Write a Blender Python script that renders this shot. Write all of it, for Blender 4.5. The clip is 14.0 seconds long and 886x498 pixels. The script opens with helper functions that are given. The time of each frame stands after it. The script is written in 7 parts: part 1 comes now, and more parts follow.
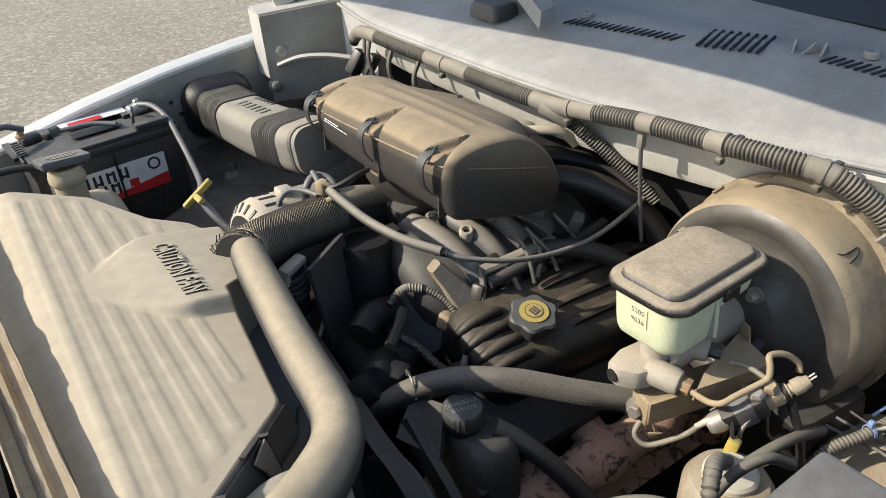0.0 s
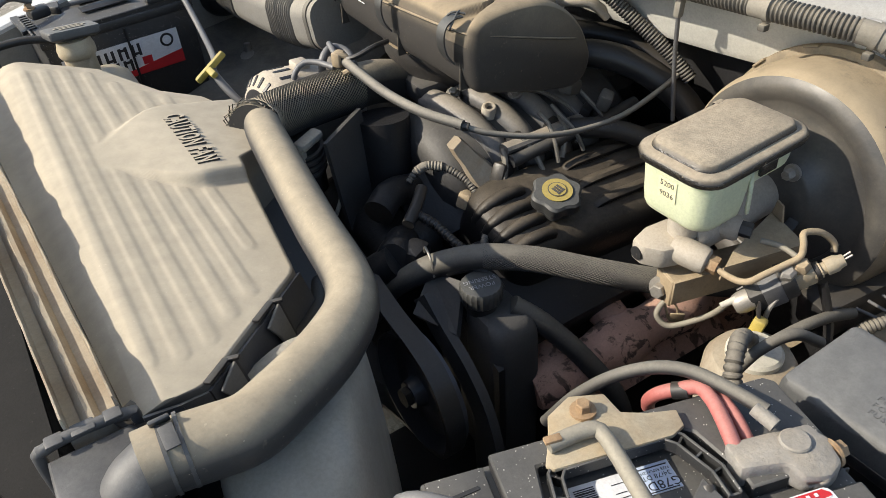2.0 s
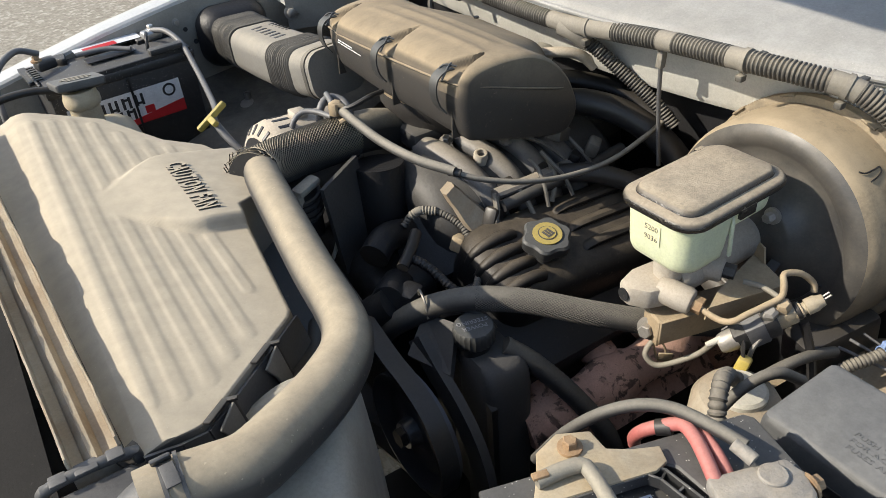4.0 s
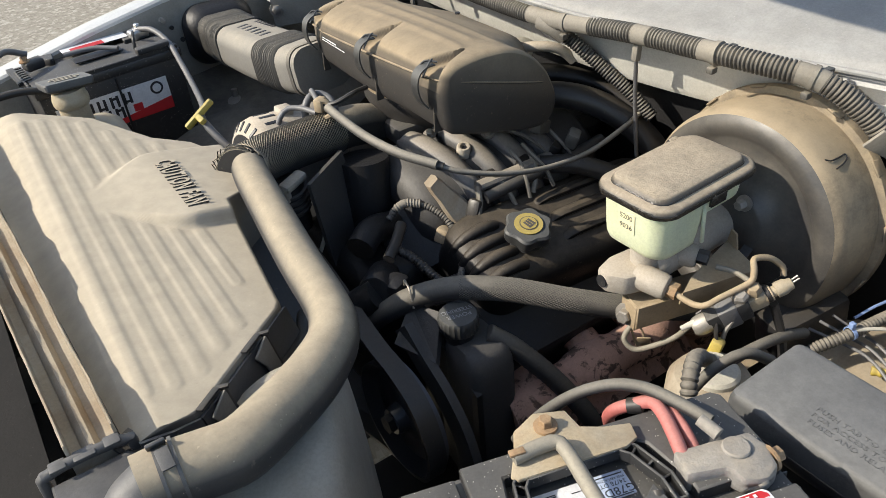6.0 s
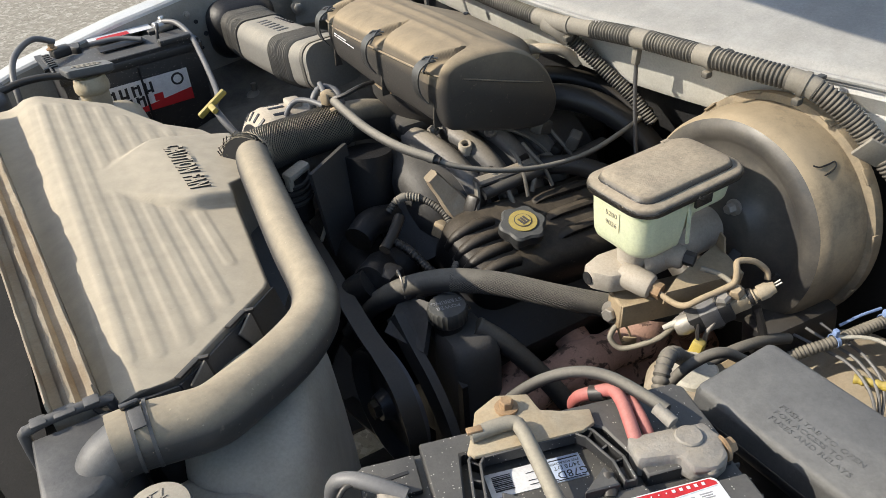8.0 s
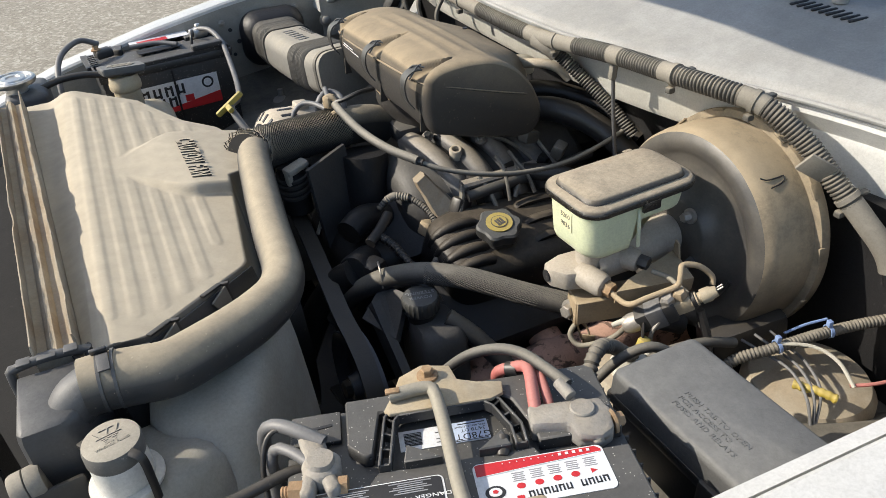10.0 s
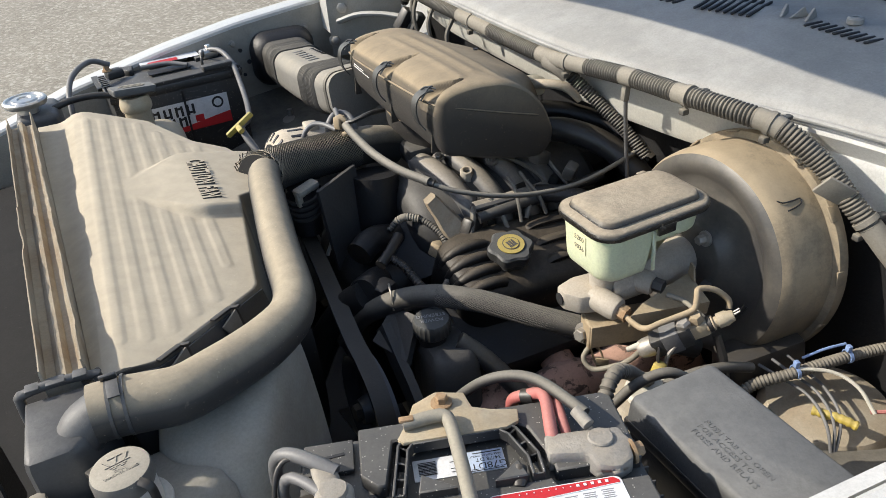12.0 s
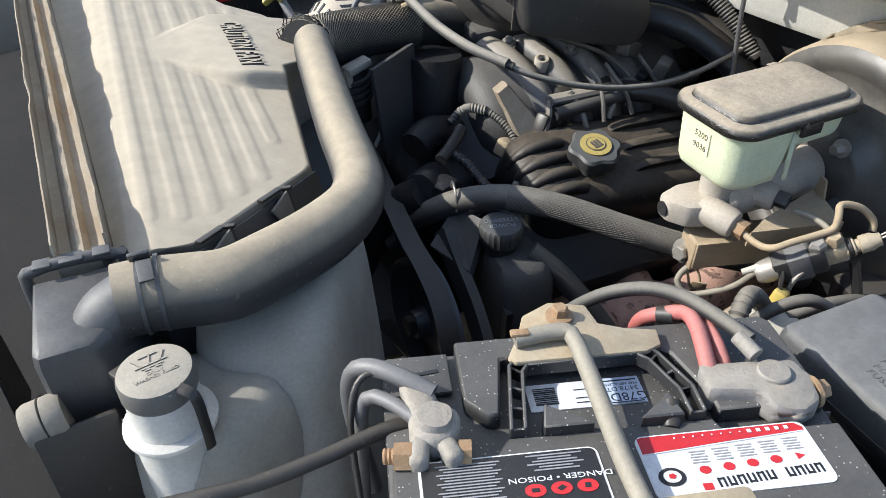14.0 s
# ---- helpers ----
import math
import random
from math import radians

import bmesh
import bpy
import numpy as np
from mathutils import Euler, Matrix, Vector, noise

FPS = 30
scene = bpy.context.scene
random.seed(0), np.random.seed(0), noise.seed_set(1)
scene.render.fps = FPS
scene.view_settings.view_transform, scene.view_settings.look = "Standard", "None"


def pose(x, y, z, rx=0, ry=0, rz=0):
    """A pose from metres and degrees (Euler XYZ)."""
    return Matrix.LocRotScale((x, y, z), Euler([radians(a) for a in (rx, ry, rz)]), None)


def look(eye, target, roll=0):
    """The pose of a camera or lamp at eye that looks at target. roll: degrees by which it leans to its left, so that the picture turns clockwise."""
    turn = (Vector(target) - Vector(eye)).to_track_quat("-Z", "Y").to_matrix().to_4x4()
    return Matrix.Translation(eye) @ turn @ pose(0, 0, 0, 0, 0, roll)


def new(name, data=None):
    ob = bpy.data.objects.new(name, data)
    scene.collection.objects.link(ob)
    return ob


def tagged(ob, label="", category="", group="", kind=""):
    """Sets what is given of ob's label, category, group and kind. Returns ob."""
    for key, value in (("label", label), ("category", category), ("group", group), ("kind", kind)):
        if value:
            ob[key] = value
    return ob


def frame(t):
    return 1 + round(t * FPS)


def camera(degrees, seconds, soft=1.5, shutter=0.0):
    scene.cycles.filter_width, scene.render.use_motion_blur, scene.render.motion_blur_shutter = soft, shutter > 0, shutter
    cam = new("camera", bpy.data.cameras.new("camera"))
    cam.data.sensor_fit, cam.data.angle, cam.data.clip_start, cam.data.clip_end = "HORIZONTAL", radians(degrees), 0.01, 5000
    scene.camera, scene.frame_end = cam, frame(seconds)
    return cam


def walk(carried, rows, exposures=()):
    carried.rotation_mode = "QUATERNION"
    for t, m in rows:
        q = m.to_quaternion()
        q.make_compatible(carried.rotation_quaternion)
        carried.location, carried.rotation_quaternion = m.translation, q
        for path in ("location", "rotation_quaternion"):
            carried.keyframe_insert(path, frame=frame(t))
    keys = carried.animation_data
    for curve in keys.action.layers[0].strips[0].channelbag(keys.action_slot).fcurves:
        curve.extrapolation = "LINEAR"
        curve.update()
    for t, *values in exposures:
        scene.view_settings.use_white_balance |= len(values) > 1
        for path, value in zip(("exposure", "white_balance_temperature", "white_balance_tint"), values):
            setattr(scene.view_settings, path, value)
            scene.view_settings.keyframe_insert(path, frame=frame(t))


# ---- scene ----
cam = camera(61.4, 14.0, soft=0.5)
PATH = [
    (0, (0.022, -0.008, 1.498), (0.922, 1.431, 0.44), -4.2),
    (0.5, (0.016, -0.006, 1.475), (0.859, 1.413, 0.345), -4.6),
    (1, (0.024, -0.008, 1.46), (0.814, 1.378, 0.254), -5.0),
    (1.5, (0.026, -0.004, 1.454), (0.792, 1.36, 0.208), -5.0),
    (2, (0.024, -0.005, 1.452), (0.784, 1.352, 0.193), -4.9),
    (2.5, (0.02, -0.006, 1.452), (0.79, 1.358, 0.207), -4.7),
    (3, (0.019, -0.007, 1.458), (0.807, 1.378, 0.249), -4.6),
    (5.5, (0.018, -0.049, 1.476), (0.84, 1.355, 0.314), -5.4),
    (6, (0.016, -0.048, 1.481), (0.833, 1.338, 0.293), -5.4),
    (6.5, (0.015, -0.049, 1.485), (0.833, 1.333, 0.294), -5.1),
    (7, (0.011, -0.049, 1.485), (0.827, 1.344, 0.304), -4.7),
    (7.5, (0.015, -0.057, 1.486), (0.808, 1.356, 0.313), -4.7),
    (8, (0.039, -0.093, 1.473), (0.799, 1.344, 0.308), -4.5),
    (10.5, (0.093, -0.207, 1.485), (0.731, 1.336, 0.384), -4.6),
    (11, (0.09, -0.205, 1.488), (0.724, 1.354, 0.407), -5.0),
    (11.5, (0.092, -0.2, 1.487), (0.732, 1.362, 0.414), -4.9),
    (12, (0.09, -0.189, 1.482), (0.741, 1.365, 0.405), -4.4),
    (12.5, (0.088, -0.181, 1.48), (0.755, 1.354, 0.384), -3.7),
    (13, (0.082, -0.173, 1.472), (0.758, 1.335, 0.345), -2.7),
    (13.5, (0.049, -0.144, 1.438), (0.714, 1.336, 0.268), -1.9),
    (14, (0.047, -0.068, 1.381), (0.652, 1.381, 0.143), -0.6),
]
walk(cam, [(t, look(eye, target, roll)) for t, eye, target, roll in PATH], [(0, 0.58, 6900, 10), (2, 0.64, 6850, 10), (6, 0.62, 6800, 10), (11, 0.60, 6750, 10), (12.5, 0.60, 6550, 10), (13.3, 0.58, 6300, 10), (14, 0.77, 6150, 10)])

# ---- world, sun ----
SUN_FROM = Vector((-0.78, 0.36, 0.60)).normalized()
world = bpy.data.worlds.new("sky")
scene.world = world
world.use_nodes = True
_wn = world.node_tree
_sky = _wn.nodes.new("ShaderNodeTexSky")
_sky.sky_type = "NISHITA"
_sky.sun_disc = False
_sky.sun_elevation = math.asin(SUN_FROM.z)
_sky.air_density = 1.0
_sky.sun_rotation = math.atan2(SUN_FROM.x, SUN_FROM.y)
_wn.links.new(_sky.outputs[0], _wn.nodes["Background"].inputs[0])
_wn.nodes["Background"].inputs[1].default_value = 0.15
_sun = bpy.data.lights.new("sun", "SUN")
_sun.energy, _sun.angle, _sun.color = 4.1, radians(0.6), (1.0, 0.94, 0.83)
sun_ob = new("sun", _sun)
sun_ob.matrix_world = look((0, 0, 6), Vector((0, 0, 6)) - SUN_FROM)

# ---- materials ----
DUST = (0.40, 0.335, 0.235)


def material(name, base, rough=0.6, metal=0.0, dust=0.0, second=None, scale=40.0, bump=0.15, dirt=0.25, dust_col=DUST, spec=0.5, clear=0.0, dust_low=0.25, trans=0.0, patch=6.0, contrast=0.5, grit=330.0, grit_amount=0.33, up_lo=0.06, up_hi=0.85, blot=0.45, speck=0.0, bias=0.0):
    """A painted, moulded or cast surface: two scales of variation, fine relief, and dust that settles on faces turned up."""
    m = bpy.data.materials.new(name)
    m.use_nodes = True
    nt = m.node_tree
    N, L = nt.nodes, nt.links
    b = N["Principled BSDF"]
    co = N.new("ShaderNodeTexCoord").outputs["Object"]

    def noise_tex(sc, detail, rough_=0.6, dist=0.0):
        n = N.new("ShaderNodeTexNoise")
        n.inputs["Scale"].default_value, n.inputs["Detail"].default_value = sc, detail
        n.inputs["Roughness"].default_value, n.inputs["Distortion"].default_value = rough_, dist
        L.new(co, n.inputs["Vector"])
        return n.outputs["Fac"]

    def math_node(op, a, bb, clamp=False):
        n = N.new("ShaderNodeMath")
        n.operation, n.use_clamp = op, clamp
        for i, v in enumerate((a, bb)):
            if isinstance(v, (int, float)):
                n.inputs[i].default_value = v
            else:
                L.new(v, n.inputs[i])
        return n.outputs[0]

    def mix(fac, a, bb):
        n = N.new("ShaderNodeMix")
        n.data_type = "RGBA"
        for i, v in ((0, fac), (6, a), (7, bb)):
            if isinstance(v, (int, float)):
                n.inputs[i].default_value = v
            elif isinstance(v, tuple):
                n.inputs[i].default_value = (*v, 1)
            else:
                L.new(v, n.inputs[i])
        return n.outputs[2]

    def ramp(v, lo, hi):
        n = N.new("ShaderNodeMapRange")
        n.inputs[1].default_value, n.inputs[2].default_value = lo, hi
        L.new(v, n.inputs[0])
        return n.outputs[0]

    fine, wide = noise_tex(scale, 8), noise_tex(patch, 5, 0.65, 0.4)
    other = second or tuple(c * (1 - dirt) for c in base)
    col = mix(ramp(wide, 0.5 + bias - contrast / 2, 0.5 + bias + contrast / 2), base, other)
    col = mix(math_node("MULTIPLY", ramp(fine, 0.45, 0.75), 0.35), col, tuple(c * 0.6 for c in base))
    r_out = rough
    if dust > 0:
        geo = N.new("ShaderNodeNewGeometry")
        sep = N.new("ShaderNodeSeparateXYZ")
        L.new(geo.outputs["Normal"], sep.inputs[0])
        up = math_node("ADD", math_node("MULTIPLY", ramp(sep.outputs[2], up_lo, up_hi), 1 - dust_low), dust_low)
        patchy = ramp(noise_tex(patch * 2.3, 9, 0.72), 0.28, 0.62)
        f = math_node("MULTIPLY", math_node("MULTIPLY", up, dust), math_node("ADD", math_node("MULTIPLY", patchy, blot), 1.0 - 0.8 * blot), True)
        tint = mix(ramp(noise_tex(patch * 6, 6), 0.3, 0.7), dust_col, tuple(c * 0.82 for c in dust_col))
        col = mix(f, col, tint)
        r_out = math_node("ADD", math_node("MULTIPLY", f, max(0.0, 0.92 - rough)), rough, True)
        if metal:
            L.new(math_node("MULTIPLY", math_node("SUBTRACT", 1.0, f), metal), b.inputs["Metallic"])
    elif metal:
        b.inputs["Metallic"].default_value = metal
    grain = math_node("MULTIPLY", ramp(noise_tex(grit, 5, 0.75), 0.40, 0.68), grit_amount)
    col = mix(grain, col, mix(0.5, col, (0.0, 0.0, 0.0)))
    spots = math_node("MULTIPLY", ramp(noise_tex(grit * 0.45, 3, 0.6), 0.66, 0.74), 0.35)
    col = mix(spots, col, mix(0.35, col, dust_col))
    if speck:
        flecks = math_node("MULTIPLY", ramp(noise_tex(grit * 0.8, 2, 0.5), 0.70, 0.76), speck)
        col = mix(flecks, col, tuple(min(1.0, c * 1.5) for c in dust_col))
        pits = math_node("MULTIPLY", ramp(noise_tex(grit * 0.31, 4, 0.6), 0.68, 0.75), speck)
        col = mix(pits, col, tuple(c * 0.45 for c in dust_col))
    L.new(col, b.inputs["Base Color"])
    if isinstance(r_out, float):
        r_out = math_node("ADD", math_node("MULTIPLY", ramp(fine, 0.3, 0.7), 0.15), max(0.02, rough - 0.07), True)
    L.new(r_out, b.inputs["Roughness"])
    b.inputs["Specular IOR Level"].default_value = spec
    b.inputs["Coat Weight"].default_value = clear
    b.inputs["Transmission Weight"].default_value = trans
    if bump:
        bp = N.new("ShaderNodeBump")
        bp.inputs["Strength"].default_value, bp.inputs["Distance"].default_value = bump, 0.002
        L.new(noise_tex(scale * 6, 6), bp.inputs["Height"])
        L.new(bp.outputs[0], b.inputs["Normal"])
    return m


def add_subsurface(m, weight, radius=(0.02, 0.02, 0.015)):
    b = m.node_tree.nodes["Principled BSDF"]
    b.inputs["Subsurface Weight"].default_value = weight
    b.inputs["Subsurface Radius"].default_value = radius
    b.inputs["Subsurface Scale"].default_value = 1.0
    return m


M_GROUND = material("gravel_asphalt", (0.25, 0.225, 0.18), 0.95, second=(0.33, 0.30, 0.24), scale=18, bump=0.9, patch=1.2)
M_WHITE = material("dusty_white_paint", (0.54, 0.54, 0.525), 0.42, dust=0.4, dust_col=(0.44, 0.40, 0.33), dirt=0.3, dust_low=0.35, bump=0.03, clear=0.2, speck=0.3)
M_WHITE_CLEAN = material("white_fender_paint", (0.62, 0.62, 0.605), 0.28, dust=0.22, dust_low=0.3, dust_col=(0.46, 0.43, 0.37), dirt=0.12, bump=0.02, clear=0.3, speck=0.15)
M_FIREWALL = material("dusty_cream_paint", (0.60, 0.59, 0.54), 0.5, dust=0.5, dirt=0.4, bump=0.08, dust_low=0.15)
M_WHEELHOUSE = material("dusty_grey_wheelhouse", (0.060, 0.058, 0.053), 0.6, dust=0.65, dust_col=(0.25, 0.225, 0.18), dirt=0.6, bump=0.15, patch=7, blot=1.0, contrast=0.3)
# dusty white body paint with the shade on these panels put into its colour
M_PANEL = material("dusty_panel_paint_with_shade", (0.36, 0.345, 0.31), 0.55, dust=0.5, dirt=0.45, bump=0.06, dust_low=0.4, patch=7, contrast=0.35)
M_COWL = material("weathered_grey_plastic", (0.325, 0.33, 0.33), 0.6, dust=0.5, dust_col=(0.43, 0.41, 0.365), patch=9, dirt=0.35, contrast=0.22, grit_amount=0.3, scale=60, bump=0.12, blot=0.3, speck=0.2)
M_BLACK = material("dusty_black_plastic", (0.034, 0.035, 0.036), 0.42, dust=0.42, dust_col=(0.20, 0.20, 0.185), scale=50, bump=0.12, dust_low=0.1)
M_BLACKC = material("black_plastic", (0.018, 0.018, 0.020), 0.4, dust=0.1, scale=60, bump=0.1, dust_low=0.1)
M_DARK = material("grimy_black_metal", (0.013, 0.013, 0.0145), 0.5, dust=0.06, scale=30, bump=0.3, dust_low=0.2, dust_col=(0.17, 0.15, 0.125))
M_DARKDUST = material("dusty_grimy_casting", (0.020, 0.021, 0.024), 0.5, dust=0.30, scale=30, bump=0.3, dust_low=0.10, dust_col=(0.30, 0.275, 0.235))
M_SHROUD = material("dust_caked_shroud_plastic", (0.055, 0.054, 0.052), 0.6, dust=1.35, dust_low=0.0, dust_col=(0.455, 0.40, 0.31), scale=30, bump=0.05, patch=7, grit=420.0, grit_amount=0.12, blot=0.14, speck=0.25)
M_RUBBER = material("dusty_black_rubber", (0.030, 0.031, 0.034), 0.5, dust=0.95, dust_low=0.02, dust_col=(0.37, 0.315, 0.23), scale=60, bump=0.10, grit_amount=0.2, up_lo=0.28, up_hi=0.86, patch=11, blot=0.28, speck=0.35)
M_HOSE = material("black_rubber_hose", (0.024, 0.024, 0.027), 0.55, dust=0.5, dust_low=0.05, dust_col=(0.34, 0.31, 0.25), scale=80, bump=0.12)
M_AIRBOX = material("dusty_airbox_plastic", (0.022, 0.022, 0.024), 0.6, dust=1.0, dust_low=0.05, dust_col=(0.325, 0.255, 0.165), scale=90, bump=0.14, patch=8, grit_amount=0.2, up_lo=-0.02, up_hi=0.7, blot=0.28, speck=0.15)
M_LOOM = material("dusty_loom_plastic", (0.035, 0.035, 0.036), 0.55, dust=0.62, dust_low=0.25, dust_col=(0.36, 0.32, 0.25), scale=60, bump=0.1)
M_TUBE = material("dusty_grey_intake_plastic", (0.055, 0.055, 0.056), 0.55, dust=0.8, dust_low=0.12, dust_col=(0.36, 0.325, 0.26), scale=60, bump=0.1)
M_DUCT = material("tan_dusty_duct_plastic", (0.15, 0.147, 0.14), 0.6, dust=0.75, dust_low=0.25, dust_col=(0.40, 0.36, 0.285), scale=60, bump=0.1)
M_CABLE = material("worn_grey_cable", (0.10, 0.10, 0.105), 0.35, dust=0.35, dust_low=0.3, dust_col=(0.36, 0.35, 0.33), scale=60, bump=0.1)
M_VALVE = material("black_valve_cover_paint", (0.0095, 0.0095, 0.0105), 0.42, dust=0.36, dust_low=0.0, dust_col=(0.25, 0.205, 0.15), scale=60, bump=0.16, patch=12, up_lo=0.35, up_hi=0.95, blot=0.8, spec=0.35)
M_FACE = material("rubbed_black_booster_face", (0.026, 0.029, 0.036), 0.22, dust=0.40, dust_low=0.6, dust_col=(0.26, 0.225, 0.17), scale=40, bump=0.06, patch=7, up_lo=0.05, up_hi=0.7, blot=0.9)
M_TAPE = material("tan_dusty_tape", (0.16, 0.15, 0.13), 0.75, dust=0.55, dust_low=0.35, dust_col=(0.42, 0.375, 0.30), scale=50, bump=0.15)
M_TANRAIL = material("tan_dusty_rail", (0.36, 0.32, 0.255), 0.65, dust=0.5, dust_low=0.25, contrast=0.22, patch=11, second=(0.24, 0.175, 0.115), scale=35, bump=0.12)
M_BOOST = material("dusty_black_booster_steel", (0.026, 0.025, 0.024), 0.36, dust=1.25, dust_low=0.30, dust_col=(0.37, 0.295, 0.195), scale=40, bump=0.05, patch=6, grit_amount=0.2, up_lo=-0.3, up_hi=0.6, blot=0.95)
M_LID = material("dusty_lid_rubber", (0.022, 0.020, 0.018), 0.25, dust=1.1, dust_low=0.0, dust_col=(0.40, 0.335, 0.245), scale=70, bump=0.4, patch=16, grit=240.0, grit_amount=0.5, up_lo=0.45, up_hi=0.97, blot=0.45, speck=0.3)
M_RES = add_subsurface(material("yellowed_nylon", (0.62, 0.66, 0.46), 0.35, dust=0.10, second=(0.57, 0.60, 0.41), scale=20, bump=0.03), 0.35)
# greasy black, taken down further so its colour carries the bay's deep shade
M_GRIMESHADE = material("greasy_black_with_shade", (0.012, 0.012, 0.0135), 0.5, dust=0.05, scale=30, bump=0.35, dust_low=0.3, dust_col=(0.16, 0.15, 0.135))
M_CHROME = material("worn_bright_cap_steel", (0.62, 0.62, 0.61), 0.28, 0.9, dust=0.15, dust_low=0.3, scale=80, bump=0.1)
M_PULLEY = material("worn_black_pulley_paint", (0.055, 0.060, 0.072), 0.26, dust=0.10, dust_low=0.6, dust_col=(0.20, 0.19, 0.18), scale=40, bump=0.06)
M_CASTGREY = material("dull_grey_cast_bracket", (0.052, 0.052, 0.053), 0.6, dust=0.22, dust_low=0.25, dust_col=(0.19, 0.17, 0.145), scale=40, bump=0.25)
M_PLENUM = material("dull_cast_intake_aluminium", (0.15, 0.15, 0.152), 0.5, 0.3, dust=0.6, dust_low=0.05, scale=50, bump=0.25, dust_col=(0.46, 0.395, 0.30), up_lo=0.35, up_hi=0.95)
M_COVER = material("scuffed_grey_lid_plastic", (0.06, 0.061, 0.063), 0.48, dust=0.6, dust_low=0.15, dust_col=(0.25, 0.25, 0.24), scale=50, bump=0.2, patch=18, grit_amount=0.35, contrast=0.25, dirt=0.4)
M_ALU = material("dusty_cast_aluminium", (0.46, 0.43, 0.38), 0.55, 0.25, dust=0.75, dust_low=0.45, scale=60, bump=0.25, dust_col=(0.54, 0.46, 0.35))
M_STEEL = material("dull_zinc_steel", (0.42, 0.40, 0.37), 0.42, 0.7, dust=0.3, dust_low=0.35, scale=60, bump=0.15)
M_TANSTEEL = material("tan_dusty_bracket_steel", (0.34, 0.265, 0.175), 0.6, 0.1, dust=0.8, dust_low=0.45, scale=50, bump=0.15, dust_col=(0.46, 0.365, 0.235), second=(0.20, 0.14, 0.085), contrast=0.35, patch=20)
M_RUSTY = material("rust_brown_bolt", (0.30, 0.17, 0.085), 0.75, 0.2, second=(0.38, 0.28, 0.17), scale=90, bump=0.4, patch=40)
M_BRACKET = material("cream_rust_stained_bracket", (0.42, 0.38, 0.29), 0.6, dust=0.3, second=(0.36, 0.245, 0.12), scale=60, bump=0.2, patch=18, dust_low=0.3)
M_ROD = material("dusty_grey_rod_steel", (0.25, 0.23, 0.19), 0.6, 0.2, dust=0.5, dust_low=0.3, dust_col=(0.40, 0.36, 0.28), scale=60, bump=0.2)
M_RUST = material("rusty_scaled_iron", (0.52, 0.31, 0.235), 0.9, dust=0.3, second=(0.035, 0.018, 0.014), scale=90, bump=0.5, patch=46, dust_low=0.3, dust_col=(0.50, 0.33, 0.25), contrast=0.06, bias=0.07)
M_BOTTLE = add_subsurface(material("translucent_grey_bottle", (0.37, 0.36, 0.325), 0.4, dust=0.4, second=(0.24, 0.23, 0.20), scale=12, bump=0.06, dust_low=0.5, dust_col=(0.36, 0.325, 0.26), patch=11, contrast=0.35, blot=0.8), 0.35)
M_NECK = add_subsurface(material("off_white_neck_nylon", (0.66, 0.65, 0.61), 0.4, dust=0.25, scale=20, bump=0.05, dust_low=0.3, dust_col=(0.5, 0.46, 0.38)), 0.3)
M_DEGAS = add_subsurface(material("stained_beige_bottle", (0.50, 0.44, 0.32), 0.45, dust=0.35, second=(0.42, 0.34, 0.23), scale=20, bump=0.05), 0.3)
M_TANK = material("grey_radiator_tank_plastic", (0.055, 0.057, 0.062), 0.42, dust=0.30, dust_low=0.1, dust_col=(0.27, 0.26, 0.245), scale=40, bump=0.12, patch=14, blot=0.8)
M_LEAD = material("grey_lead_clamp", (0.30, 0.30, 0.30), 0.65, 0.3, dust=0.45, dust_low=0.5, second=(0.22, 0.21, 0.20), scale=60, bump=0.4, patch=30)
M_RED = material("red_cable_rubber", (0.42, 0.085, 0.08), 0.55, dust=0.45, dust_low=0.5, dust_col=(0.50, 0.30, 0.25), scale=60, bump=0.08)
M_YELLOW = material("yellow_plastic", (0.50, 0.38, 0.06), 0.5, dust=0.3, scale=60, bump=0.08)
M_DIPSTICK = material("dull_yellow_plastic", (0.42, 0.34, 0.06), 0.5, dust=0.3, scale=60, bump=0.08)
M_BLUE = material("pale_blue_nylon", (0.25, 0.36, 0.62), 0.45, scale=60, bump=0.05)
M_WHITEPL = material("off_white_plastic", (0.62, 0.60, 0.52), 0.5, dust=0.25, scale=60, bump=0.08)
M_LABELW = material("white_label", (0.74, 0.75, 0.76), 0.35, dirt=0.06, scale=60, bump=0.0)
M_LABELB = material("pale_blue_label", (0.50, 0.58, 0.72), 0.35, dirt=0.06, scale=60, bump=0.0)
M_LABELR = material("red_label", (0.55, 0.03, 0.035), 0.35, dirt=0.06, scale=60, bump=0.0)
M_LABELK = material("black_label", (0.02, 0.02, 0.022), 0.35, dirt=0.06, scale=60, bump=0.0)
M_INK = material("dark_ink", (0.02, 0.02, 0.022), 0.5, grit_amount=0.1, dirt=0.06, scale=60, bump=0.0)
M_INKG = material("grey_ink", (0.30, 0.30, 0.31), 0.5, dirt=0.06, scale=60, bump=0.0)
M_TAB = material("dusty_grey_tab_plastic", (0.12, 0.118, 0.11), 0.55, dust=0.6, dust_low=0.5, dust_col=(0.34, 0.31, 0.26), scale=50, bump=0.08)
M_MATTE = material("matte_black_duct_plastic", (0.012, 0.012, 0.013), 0.95, dust=0.08, dust_low=0.3, dust_col=(0.16, 0.15, 0.13), spec=0.3, scale=40, bump=0.2)
M_CREAM = material("cream_label", (0.72, 0.68, 0.45), 0.4, dirt=0.05, scale=60, bump=0.0)
